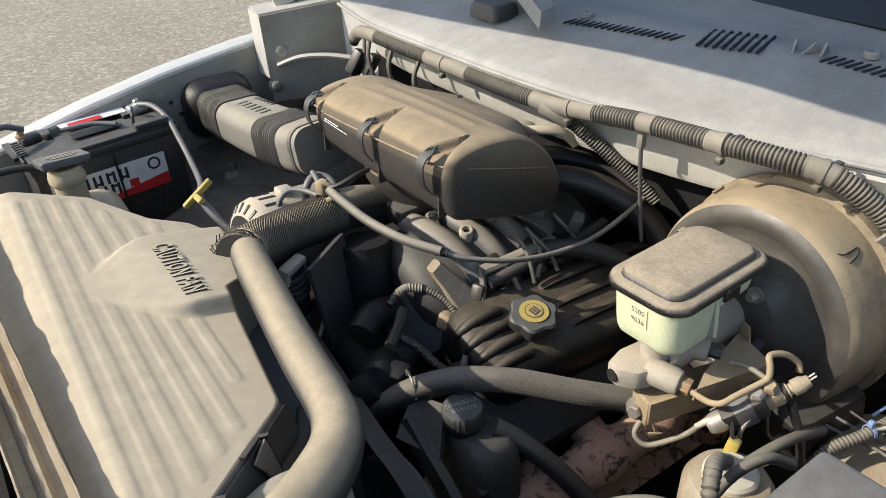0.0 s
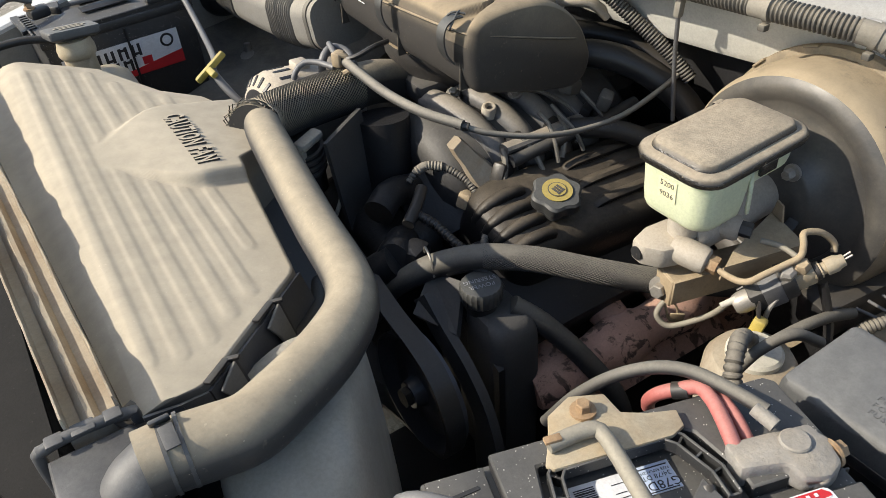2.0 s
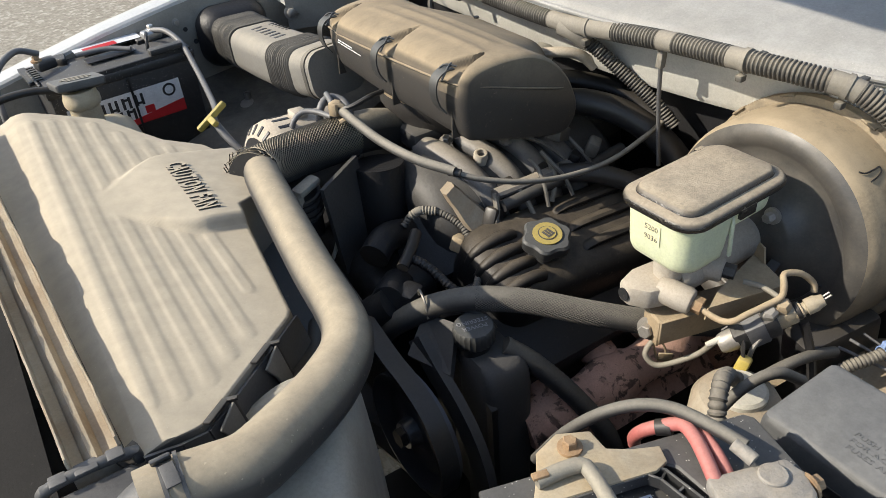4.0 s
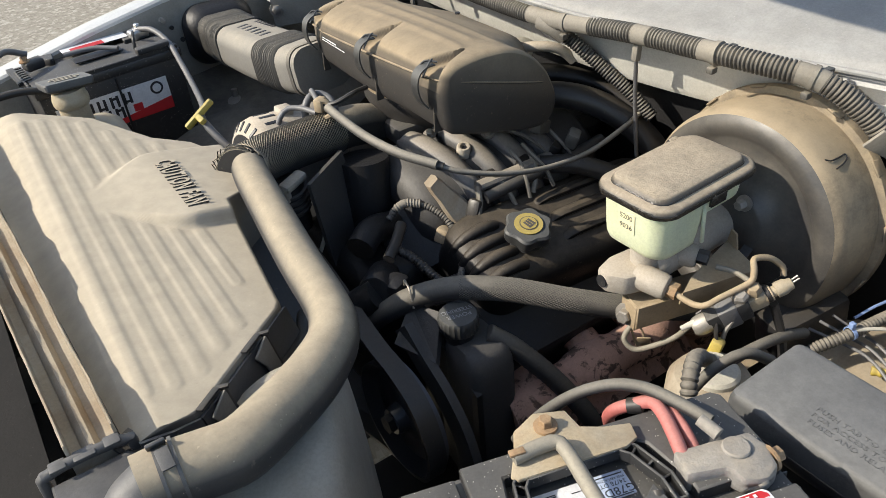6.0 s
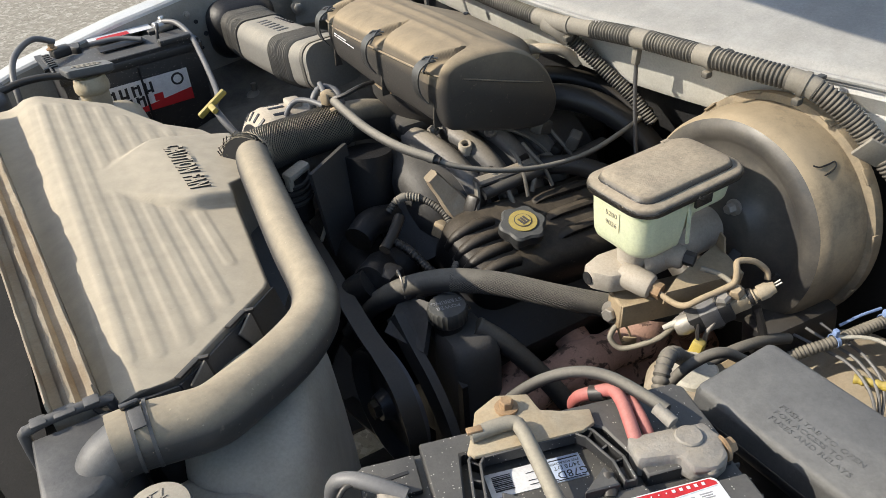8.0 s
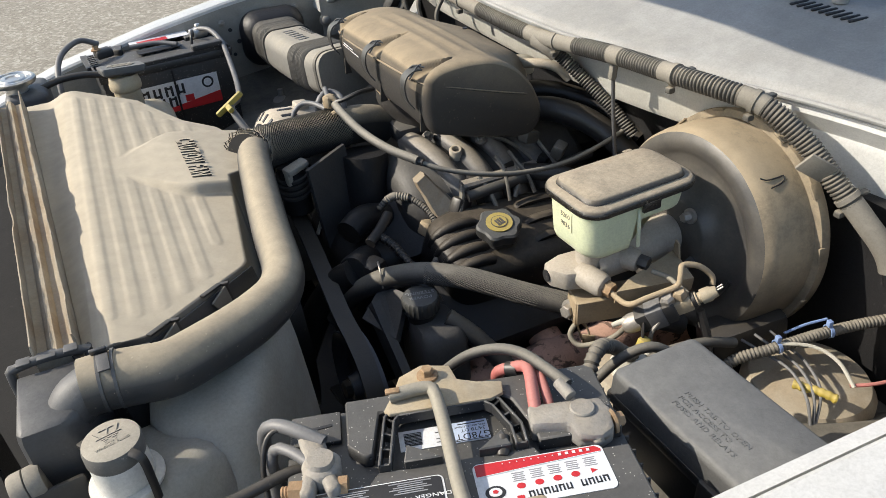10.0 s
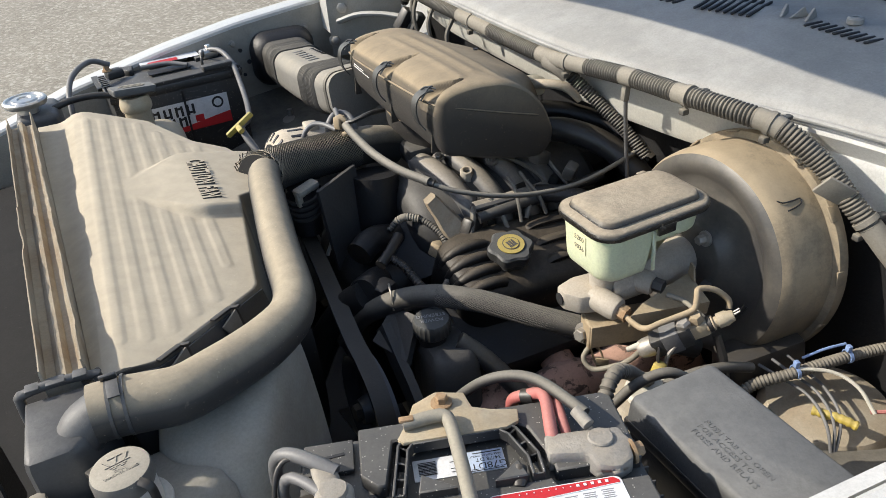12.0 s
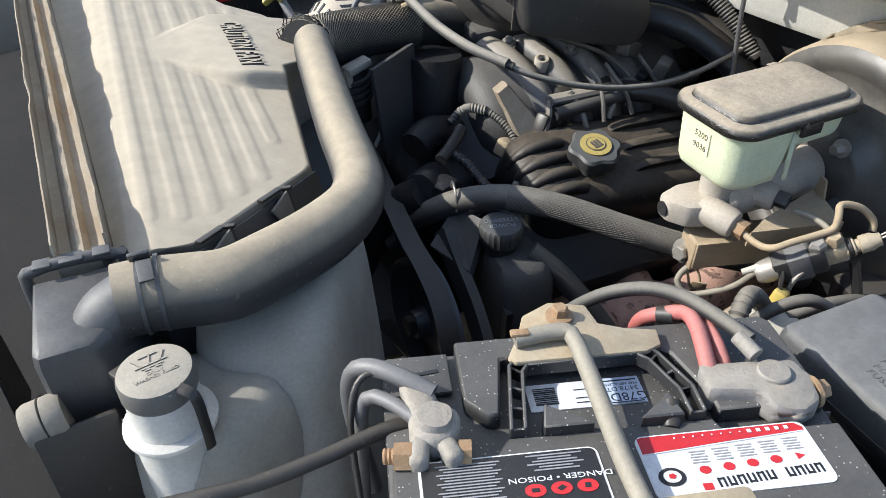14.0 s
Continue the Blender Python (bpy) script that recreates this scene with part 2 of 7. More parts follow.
M_BRAID = material("dusty_braid", (0.018, 0.0175, 0.017), 0.8, dust=1.0, dust_low=0.0, dust_col=(0.33, 0.285, 0.21), scale=60, bump=0.3, up_lo=0.30, up_hi=0.85)


def batt_material():
    """Black moulded case with pale grit lying on top."""
    m = material("speckled_black_battery_case", (0.026, 0.026, 0.027), 0.45, dust=0.34, dust_low=0.1, scale=120, bump=0.12, dust_col=(0.25, 0.24, 0.22))
    nt = m.node_tree
    N, L = nt.nodes, nt.links
    b = N["Principled BSDF"]
    src = b.inputs["Base Color"].links[0].from_socket
    co = N.new("ShaderNodeTexCoord")
    vor = N.new("ShaderNodeTexVoronoi")
    vor.inputs["Scale"].default_value = 560
    L.new(co.outputs["Object"], vor.inputs["Vector"])
    sel = N.new("ShaderNodeSeparateColor")
    L.new(vor.outputs["Color"], sel.inputs[0])
    few = N.new("ShaderNodeMath")
    few.operation = "GREATER_THAN"
    few.inputs[1].default_value = 0.90
    L.new(sel.outputs[0], few.inputs[0])
    near = N.new("ShaderNodeMath")
    near.operation = "LESS_THAN"
    near.inputs[1].default_value = 0.28
    L.new(vor.outputs["Distance"], near.inputs[0])
    both = N.new("ShaderNodeMath")
    both.operation = "MULTIPLY"
    L.new(few.outputs[0], both.inputs[0])
    L.new(near.outputs[0], both.inputs[1])
    mx = N.new("ShaderNodeMix")
    mx.data_type = "RGBA"
    L.new(both.outputs[0], mx.inputs[0])
    L.new(src, mx.inputs[6])
    mx.inputs[7].default_value = (0.42, 0.40, 0.36, 1)
    L.new(mx.outputs[2], b.inputs["Base Color"])
    return m


M_BATT = batt_material()


def gravel_material():
    m = M_GROUND
    nt = m.node_tree
    N, L = nt.nodes, nt.links
    b = N["Principled BSDF"]
    src = b.inputs["Base Color"].links[0].from_socket
    co = N.new("ShaderNodeTexCoord")
    for sc, amount in ((42.0, 0.45), (80.0, 0.55)):
        vor = N.new("ShaderNodeTexVoronoi")
        vor.inputs["Scale"].default_value = sc
        L.new(co.outputs["Object"], vor.inputs["Vector"])
        hue = N.new("ShaderNodeSeparateColor")
        L.new(vor.outputs["Color"], hue.inputs[0])
        mr = N.new("ShaderNodeMapRange")
        mr.inputs[1].default_value, mr.inputs[2].default_value = 0.55, 1.0
        mr.inputs[3].default_value, mr.inputs[4].default_value = 0.0, amount
        L.new(hue.outputs[0], mr.inputs[0])
        mx = N.new("ShaderNodeMix")
        mx.data_type = "RGBA"
        L.new(mr.outputs[0], mx.inputs[0])
        L.new(src, mx.inputs[6])
        mx.inputs[7].default_value = (0.60, 0.56, 0.48, 1) if sc < 50 else (0.14, 0.115, 0.085, 1)
        src = mx.outputs[2]
    L.new(src, b.inputs["Base Color"])


gravel_material()



# ---- building helpers ----
PLACE = {}


def thing(name, label, category, m=None, group="", kind=""):
    ob = new(name)
    ob.empty_display_size = 0.02
    PLACE[ob.name] = m or Matrix()
    ob.matrix_basis = PLACE[ob.name]
    return tagged(ob, label, category, group, kind)


def finish(bm, name, mat, angle=38):
    lim = radians(angle)
    for f in bm.faces:
        f.smooth = True
    for e in bm.edges:
        if len(e.link_faces) == 2:
            e.smooth = e.calc_face_angle(0) < lim
    me = bpy.data.meshes.new(name)
    bm.to_mesh(me)
    bm.free()
    me.materials.append(mat)
    return me


def part(name, bm, mat, parent, label="", world=False, angle=38):
    """One mesh under a thing or a part; world: the bmesh is in world metres, else in the thing's own."""
    if world:
        bmesh.ops.transform(bm, matrix=PLACE[parent.name].inverted(), verts=bm.verts)
    ob = new(name, finish(bm, name, mat, angle))
    ob.parent = parent
    PLACE[ob.name] = PLACE[parent.name]
    return tagged(ob, label)


def solo(name, bm, mat, label, category, origin=None, group="", kind="", angle=38):
    """A thing that is one mesh; the bmesh is in world metres."""
    o = Vector(origin) if origin else sum((v.co for v in bm.verts), Vector()) / len(bm.verts)
    bmesh.ops.translate(bm, vec=-o, verts=bm.verts)
    ob = new(name, finish(bm, name, mat, angle))
    ob.matrix_basis = Matrix.Translation(o)
    PLACE[ob.name] = ob.matrix_basis.copy()
    return tagged(ob, label, category, group, kind)


def rbox(size, m=None, bevel=0.003, seg=2, bm=None, taper=1.0):
    """A box with rounded edges about the origin of m; taper: the bottom's size against the top's."""
    out = bmesh.new()
    bmesh.ops.create_cube(out, size=1)
    for v in out.verts:
        k = taper if v.co.z < 0 else 1.0
        v.co = Vector((v.co.x * size[0] * k, v.co.y * size[1] * k, v.co.z * size[2]))
    if bevel:
        bmesh.ops.bevel(out, geom=out.edges[:], offset=bevel, segments=seg, affect="EDGES", profile=0.5)
    if m is not None:
        bmesh.ops.transform(out, matrix=m, verts=out.verts)
    return merge(bm, out)


def merge(bm, extra):
    if bm is None:
        return extra
    me = bpy.data.meshes.new("tmp")
    extra.to_mesh(me)
    extra.free()
    bm.from_mesh(me)
    bpy.data.meshes.remove(me)
    return bm


def prism(outline, z0, z1, m=None, bevel=0.0, seg=2, bm=None):
    out = bmesh.new()
    low = [out.verts.new((x, y, z0)) for x, y in outline]
    high = [out.verts.new((x, y, z1)) for x, y in outline]
    out.faces.new(low[::-1])
    out.faces.new(high)
    n = len(outline)
    for i in range(n):
        out.faces.new((low[i], low[(i + 1) % n], high[(i + 1) % n], high[i]))
    bmesh.ops.recalc_face_normals(out, faces=out.faces[:])
    if bevel:
        bmesh.ops.bevel(out, geom=out.edges[:], offset=bevel, segments=seg, affect="EDGES", profile=0.5)
    if m is not None:
        bmesh.ops.transform(out, matrix=m, verts=out.verts)
    return merge(bm, out)


def rounded(w, d, r, n=6):
    """The outline of a rounded rectangle about the origin."""
    pts = []
    for cx, cy, a0 in ((w / 2 - r, d / 2 - r, 0), (-w / 2 + r, d / 2 - r, 90), (-w / 2 + r, -d / 2 + r, 180), (w / 2 - r, -d / 2 + r, 270)):
        for i in range(n + 1):
            a = radians(a0 + 90 * i / n)
            pts.append((cx + r * math.cos(a), cy + r * math.sin(a)))
    return pts


def loft(rings, caps=True, bm=None, m=None):
    """A skin over rings of equal count."""
    out = bmesh.new()
    vs = [[out.verts.new(p) for p in r] for r in rings]
    n = len(rings[0])
    for a, b in zip(vs, vs[1:]):
        for i in range(n):
            out.faces.new((a[i], a[(i + 1) % n], b[(i + 1) % n], b[i]))
    if caps:
        out.faces.new(vs[0][::-1])
        out.faces.new(vs[-1])
    bmesh.ops.recalc_face_normals(out, faces=out.faces[:])
    if m is not None:
        bmesh.ops.transform(out, matrix=m, verts=out.verts)
    return merge(bm, out)


def stack(outline_fn, levels, caps=True, bm=None, m=None):
    """A loft of outlines, (z, outline) upward."""
    return loft([[(x, y, z) for x, y in outline_fn(*a)] for z, *a in levels], caps, bm, m)


def spin(profile, m=None, seg=32, bm=None, caps=True, gear=None):
    """A turned shape: (radius, height) rings about z. gear: radius factor by angle."""
    rings = []
    for r, z in profile:
        rings.append([((gear(a) if gear else 1) * r * math.cos(a), (gear(a) if gear else 1) * r * math.sin(a), z) for a in (2 * math.pi * i / seg for i in range(seg))])
    return loft(rings, caps, bm, m)


def glide(points, step=0.006):
    """Points along a smooth line through the given ones."""
    p = [Vector(q) for q in points]
    p = [p[0] * 2 - p[1]] + p + [p[-1] * 2 - p[-2]]
    out = []
    for a, b, c, d in zip(p, p[1:], p[2:], p[3:]):
        n = max(2, int((c - b).length / step))
        for i in range(n):
            t = i / n
            out.append(0.5 * (2 * b + (c - a) * t + (2 * a - 5 * b + 4 * c - d) * t * t + (3 * b - a - 3 * c + d) * t ** 3))
    return out + [p[-2]]


def tube(points, radius, seg=14, step=0.006, caps=True, bm=None, flat=1.0, side=None, square=0):
    """A pipe along a smooth line. radius: metres, or a function of the way along it (metres, whole length); flat: height against width."""
    line = glide(points, step)
    at, s = [0.0], 0.0
    for a, b in zip(line, line[1:]):
        s += (b - a).length
        at.append(s)
    rings, up = [], Vector(side) if side else Vector((0.13, 0.21, 1)).normalized()
    for i, c in enumerate(line):
        t = (line[min(i + 1, len(line) - 1)] - line[max(i - 1, 0)]).normalized()
        n = up - t * up.dot(t)
        if n.length < 1e-4:
            n = t.orthogonal()
        up = n.normalized()
        w = t.cross(up)
        r = radius(at[i], s) if callable(radius) else radius
        rings.append([c + (w * math.cos(a) + up * math.sin(a) * flat) * r * ((abs(math.cos(a)) ** square + abs(math.sin(a)) ** square) ** (-1 / square) if square else 1) for a in (2 * math.pi * k / seg for k in range(seg))])
    return loft(rings, caps, bm)


def strap(points, width, th, across, bm=None):
    """A flat band bent along the points; across: the direction of its width."""
    line = glide(points, 0.003)
    w = Vector(across).normalized() * width / 2
    rings = []
    for i, c in enumerate(line):
        t = (line[min(i + 1, len(line) - 1)] - line[max(i - 1, 0)]).normalized()
        n = t.cross(w).normalized() * th / 2
        rings.append([c + w + n, c - w + n, c - w - n, c + w - n])
    return loft(rings, True, bm)


def corrugated(r, pitch=0.006, depth=0.12):
    return lambda s, whole: r * (1 - depth * (0.5 + 0.5 * math.cos(2 * math.pi * s / pitch)) ** 2)


def axis_to(p, direction, roll=0.0):
    """The pose at p whose z runs along direction."""
    q = Vector(direction).normalized().to_track_quat("Z", "Y").to_matrix().to_4x4()
    return Matrix.Translation(p) @ q @ pose(0, 0, 0, 0, 0, roll)


def bolt(m, r=0.007, h=0.006, washer=1.6, bm=None):
    bm = spin([(0.0005, 0), (r * washer, 0), (r * washer, h * 0.25), (r * 1.1, h * 0.3)], m, 20, bm)
    return spin([(r, h * 0.25), (r, h * 0.9), (r * 0.85, h), (0.0005, h)], m, 6, bm)


def lerp(a, b, t):
    return a + (b - a) * t


def along(table, v):
    """A value read from (key, value) rows."""
    for (k0, a), (k1, b) in zip(table, table[1:]):
        if v <= k1:
            return lerp(a, b, max(0.0, min(1.0, (v - k0) / (k1 - k0))))
    return table[-1][1]


def smooth(t):
    t = max(0.0, min(1.0, t))
    return t * t * (3 - 2 * t)


def letters(text, size, m, depth=0.0004, gap=1.0, bold=0.0):
    """Raised letters in the built-in font; they stand on m's plane, read along its x."""
    cu = bpy.data.curves.new("letters", "FONT")
    cu.body, cu.size, cu.extrude, cu.align_x, cu.align_y = text, size, depth, "CENTER", "CENTER"
    cu.resolution_u, cu.space_character, cu.offset = 2, gap, bold
    ob = bpy.data.objects.new("letters", cu)
    scene.collection.objects.link(ob)
    me = bpy.data.meshes.new_from_object(ob.evaluated_get(bpy.context.evaluated_depsgraph_get()))
    bm = bmesh.new()
    bm.from_mesh(me)
    bpy.data.objects.remove(ob)
    bpy.data.curves.remove(cu)
    bpy.data.meshes.remove(me)
    bmesh.ops.transform(bm, matrix=m, verts=bm.verts)
    return bm


def bars(rows, m, th=0.0003):
    """Plain bars (x, y, width, height) on m's plane, for small print."""
    bm = None
    for x, y, w, h in rows:
        bm = rbox((w, h, th), m @ pose(x, y, th / 2), 0, bm=bm)
    return bm


def ring(points, n=60):
    """A smooth closed outline through the points, n long."""
    p = [Vector((*q, 0)) for q in points]
    out, k = [], len(p)
    for i in range(n):
        f = i / n * k
        j, t = int(f), f - int(f)
        a, b, c, d = p[(j - 1) % k], p[j % k], p[(j + 1) % k], p[(j + 2) % k]
        v = 0.5 * (2 * b + (c - a) * t + (2 * a - 5 * b + 4 * c - d) * t * t + (3 * b - a - 3 * c + d) * t ** 3)
        out.append((v.x, v.y))
    return out


# the frame of a wall that faces -x: read along -y, up along z
FACE = Matrix(((0, 0, -1, 0), (-1, 0, 0, 0), (0, 1, 0, 0), (0, 0, 0, 1)))

# ---- ground and truck body ----
def ground_sheet():
    bm = bmesh.new()
    bmesh.ops.create_grid(bm, x_segments=2, y_segments=2, size=400)
    return solo("ground", bm, M_GROUND, "grey-brown sunlit gravelly asphalt lot", "ground", (0, 0, 0), kind="structure")


ground_sheet()

MID = 0.765
EDGE_Y = [(-0.42, 1.35), (-0.12, 1.43), (0.0, 1.455), (0.19, 1.48), (0.35, 1.50), (0.53, 1.515), (0.66, 1.52)]
EDGE_Z = [(-0.42, 0.87), (-0.12, 0.95), (0.0, 0.985), (0.19, 1.022), (0.35, 1.045), (0.53, 1.062), (0.66, 1.068)]
body = thing("pickup_truck_body", "dusty white pickup truck body with its hood raised", "truck body", Matrix.Translation((0.3, MID, 0)))


def fender(sign):
    """The fender's lip, rolled top and outer side, mirrored by sign about the truck's middle."""
    rings = []
    for i in range(45):
        x = lerp(-0.42, 0.66, i / 44)
        y, z = along(EDGE_Y, x) - MID, along(EDGE_Z, x)
        prof = [(0.0, -0.035), (0.0, 0.0), (0.004, 0.004), (0.028, 0.006), (0.06, 0.002), (0.10, -0.012), (0.135, -0.04), (0.155, -0.09), (0.165, -0.2), (0.16, -0.42), (0.15, -0.5), (0.13, -0.5), (0.145, -0.2), (0.12, -0.055), (0.03, -0.012), (0.012, -0.035)]
        rings.append([(x, MID + sign * (y + a) - (0.016 if sign < 0 else 0), z + b) for a, b in prof])
    return loft(rings)


CLEAN = fender(1)
part("fender", CLEAN, M_WHITE_CLEAN, body, "white painted fender", True)
part("fender", fender(-1), M_WHITE_CLEAN, body, "white painted fender", True)


def inner_fender(sign, low=False):
    """The upright inner sheet under the lip, or its foot turned in over the wheelhouse."""
    rings = []
    for i in range(60):
        x = lerp(-0.42, 0.80, i / 59)
        y, z = along(EDGE_Y, x) - MID, along(EDGE_Z, x)
        bulge = 0.20 * math.exp(-((x - 0.42) / 0.26) ** 2)
        if low:
            prof = [(-0.004, -0.165), (-0.02 - bulge * 0.3, -0.195), (-0.06 - bulge * 0.9, -0.215), (-0.12 - bulge, -0.27), (-0.14 - bulge, -0.45), (-0.12 - bulge, -0.46), (-0.10 - bulge, -0.30), (-0.05 - bulge * 0.9, -0.235), (0.008, -0.19)]
        else:
            prof = [(0.012, -0.004), (0.0, -0.006), (-0.004, -0.03), (-0.004, -0.17), (0.008, -0.17), (0.010, -0.03)]
        rings.append([(x, MID + sign * (y + a), z + b) for a, b in prof])
    return loft(rings)


# this side's white sheet gets the darker paint to carry its shade
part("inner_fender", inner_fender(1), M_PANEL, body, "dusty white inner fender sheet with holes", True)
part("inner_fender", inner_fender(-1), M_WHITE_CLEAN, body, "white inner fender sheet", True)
part("splash_apron", inner_fender(1, True), M_WHEELHOUSE, body, "dusty dark apron", True)
part("splash_apron", inner_fender(-1, True), M_WHEELHOUSE, body, "", True)
for wy in (-0.03, 1.56):
    wheel = part("wheel", spin([(0.0005, -0.09), (0.10, -0.09), (0.2, -0.11), (0.205, 0.11), (0.0005, 0.11)], axis_to((0.43, wy, 0.372), (0, 1, 0)), 32), M_STEEL, body, "", True)
    part("tyre", spin([(0.205, -0.10), (0.30, -0.125), (0.36, -0.11), (0.372, -0.07), (0.372, 0.07), (0.36, 0.11), (0.30, 0.125), (0.205, 0.10)], axis_to((0.43, wy, 0.372), (0, 1, 0)), 40), M_HOSE, wheel, "", True)
part("axle", tube([(0.43, 0.0, 0.37), (0.43, 1.53, 0.37)], 0.04, 12), M_DARK, body, "", True)

LIP = [(-0.12, 0.80), (0.1, 0.80), (0.26, 0.785), (0.37, 0.754), (0.49, 0.712), (0.58, 0.692), (0.69, 0.674), (0.82, 0.666), (0.95, 0.664), (1.2, 0.662), (1.32, 0.68), (1.46, 0.71), (1.62, 0.73)]


def lip_x(y):
    return along(LIP, y) * 0.5 + 0.25 * (along(LIP, y - 0.06) + along(LIP, y + 0.06))


def firewall():
    rings = []
    for i in range(50):
        y = lerp(0.0, 1.53, i / 49)
        x = lip_x(y)
        b = x + 0.044
        prof = [(x + 0.012, 1.128), (x + 0.016, 1.116), (b - 0.012, 1.108), (b, 1.098), (b + 0.004, 1.048), (b + 0.010, 1.038), (max(b + 0.03, 0.845), 1.034), (max(b + 0.03, 0.85), 0.5), (0.90, 0.5), (0.90, 1.06), (x + 0.12, 1.125)]
        rings.append([(a, y, b) for a, b in prof])
    return loft(rings)


def cowl_panel():
    rings = []
    for i in range(14):
        y = lerp(-0.02, 0.40, i / 13)
        x = lip_x(y)
        prof = [(x + 0.006, 1.130), (x + 0.004, 1.118), (x + 0.022, 1.095), (x + 0.02, 1.085), (x + 0.035, 1.03), (x + 0.05, 1.03), (x + 0.05, 1.12)]
        rings.append([(a, y, b) for a, b in prof])
    return loft(rings)


part("cowl_panel", cowl_panel(), M_WHITE_CLEAN, body, "white painted cowl panel", True)
part("firewall", firewall(), M_FIREWALL, body, "dusty cream painted firewall", True)



def cowl():
    rings = []
    ys = [lerp(-0.1, 1.62, i / 80) for i in range(81)]
    for y in ys:
        x = lip_x(y)
        top = [(0, 0.0), (0.004, 0.008), (0.012, 0.012), (0.06, 0.024), (0.12, 0.036), (0.17, 0.05), (0.20, 0.056), (0.235, 0.05), (0.27, 0.052), (0.36, 0.066), (0.42, 0.07)]
        prof = [(x + a, 1.133 + b) for a, b in top] + [(x + a, 1.133 + b - 0.006) for a, b in top[::-1]]
        rings.append([(a, y, b) for a, b in prof])
    return loft(rings)


part("cowl_cover", cowl(), M_COWL, body, "weathered grey plastic cowl cover", True)


def slab(p0, p1, p2, p3, th):
    """A plate over four corners, th thick."""
    n = (Vector(p1) - Vector(p0)).cross(Vector(p3) - Vector(p0)).normalized() * th
    return loft([[Vector(p) for p in (p0, p1, p2, p3)], [Vector(p) + n for p in (p0, p1, p2, p3)]])


# added black sheet: stands in for the deep shade on the lower firewall
part("shade_sheet", slab((0.80, 0.02, 0.5), (0.80, 1.5, 0.5), (0.80, 1.5, 1.036), (0.80, 0.02, 1.036), 0.02), M_GRIMESHADE, body, "added black sheet standing in for shade on the firewall", True)
M_GLASS = bpy.data.materials.new("windshield_glass")
M_GLASS.use_nodes = True
_g = M_GLASS.node_tree.nodes["Principled BSDF"]
_g.inputs["Base Color"].default_value = (0.02, 0.025, 0.03, 1)
_g.inputs["Roughness"].default_value = 0.06
part("windshield", slab((1.02, 0.0, 1.195), (1.02, 1.53, 1.195), (1.65, 1.42, 1.75), (1.65, 0.11, 1.75), 0.006), M_GLASS, body, "dark tinted windshield", True)
HOOD_BOW = [(-0.22, 0.0), (0.45, 0.0), (0.60, 0.005), (0.74, 0.024), (0.92, 0.025), (1.10, 0.013), (1.30, 0.004), (1.75, 0.0)]
hood_rings = []
for i in range(41):
    t = i / 40
    y = lerp(-0.22, 1.75, t)
    x0, x1 = lerp(0.45, 0.185, t) + along(HOOD_BOW, y), lerp(0.22, -0.05, t)
    hood_rings.append([(x0, y, 1.52), (x1, lerp(-0.17, 1.70, t), 2.50), (x1 + 0.03, lerp(-0.17, 1.70, t), 2.507), (x0 + 0.03, y, 1.527)])
part("hood", loft(hood_rings), M_WHITE, body, "raised white hood", True)
# cab shell behind the windshield and nose ahead of the radiator
part("cab", rbox((1.2, 1.60, 1.0), pose(1.66, MID, 0.68), 0.06, 3), M_WHITE_CLEAN, body, "white cab side and floor", True)
part("nose", loft([[(x, MID + k * s, z) for k, z in ((-1, 0.62), (1, 0.62), (1, h), (-1, h))] for x, s, h in ((-0.42, 0.56, 0.86), (-0.36, 0.64, 0.90), (-0.32, 0.66, 0.91))]), M_WHITE_CLEAN, body, "white grille nose", True)
part("bay_floor", slab((0.36, 0.05, 0.42), (0.86, 0.05, 0.42), (0.86, 1.48, 0.42), (0.36, 1.48, 0.42), 0.01), M_DARK, body, "grimy dark crossmember and splash shield", True)

for y0, y1 in ((0.12, 0.70), (0.76, 1.42)):
    part("undertray", slab((-0.32, y0, 0.47), (0.36, y0, 0.47), (0.36, y1, 0.47), (-0.32, y1, 0.47), 0.008), M_DARK, body, "dark plastic undertray", True)

# ---- radiator and shroud ----
radiator = thing("radiator", "radiator with a tan dusty top rail and grey plastic end tanks", "radiator", Matrix.Translation((-0.06, 0.83, 0.43)))


def rail_x(y):
    """The middle of the top rail, which lies a little askew."""
    return -0.060 - 0.066 * (y - 0.90)


def rail():
    """A channel with a rounded middle bead; its thin flanges are bent and chipped."""
    prof = [(-0.0200, 1.02), (-0.0200, 1.062), (-0.0192, 1.0668), (-0.0180, 1.0668), (-0.0172, 1.047), (-0.0090, 1.046), (-0.0070, 1.051), (-0.0035, 1.0545), (0.0005, 1.0540), (0.0030, 1.050), (0.0045, 1.046), (0.0150, 1.047), (0.0160, 1.0678), (0.0172, 1.0678), (0.0182, 1.063), (0.0182, 1.02)]
    rings = []
    for i in range(300):
        y = lerp(0.412, 1.115, i / 299)
        row = []
        for x, z in prof:
            if z > 1.0595:
                z += 0.0016 * noise.noise(Vector((x * 60, y * 30, 0))) - 0.0045 * smooth((noise.noise(Vector((x * 25, y * 13, 3))) - 0.10) / 0.30) + 0.0012 * noise.noise(Vector((x * 60, y * 90, 9)))
                x += 0.0012 * noise.noise(Vector((x * 30, y * 26, 7)))
            elif z > 1.04:
                z += 0.0006 * noise.noise(Vector((x * 90, y * 50, 4)))
            row.append((rail_x(y) + x, y, z))
        rings.append(row)
    return loft(rings)


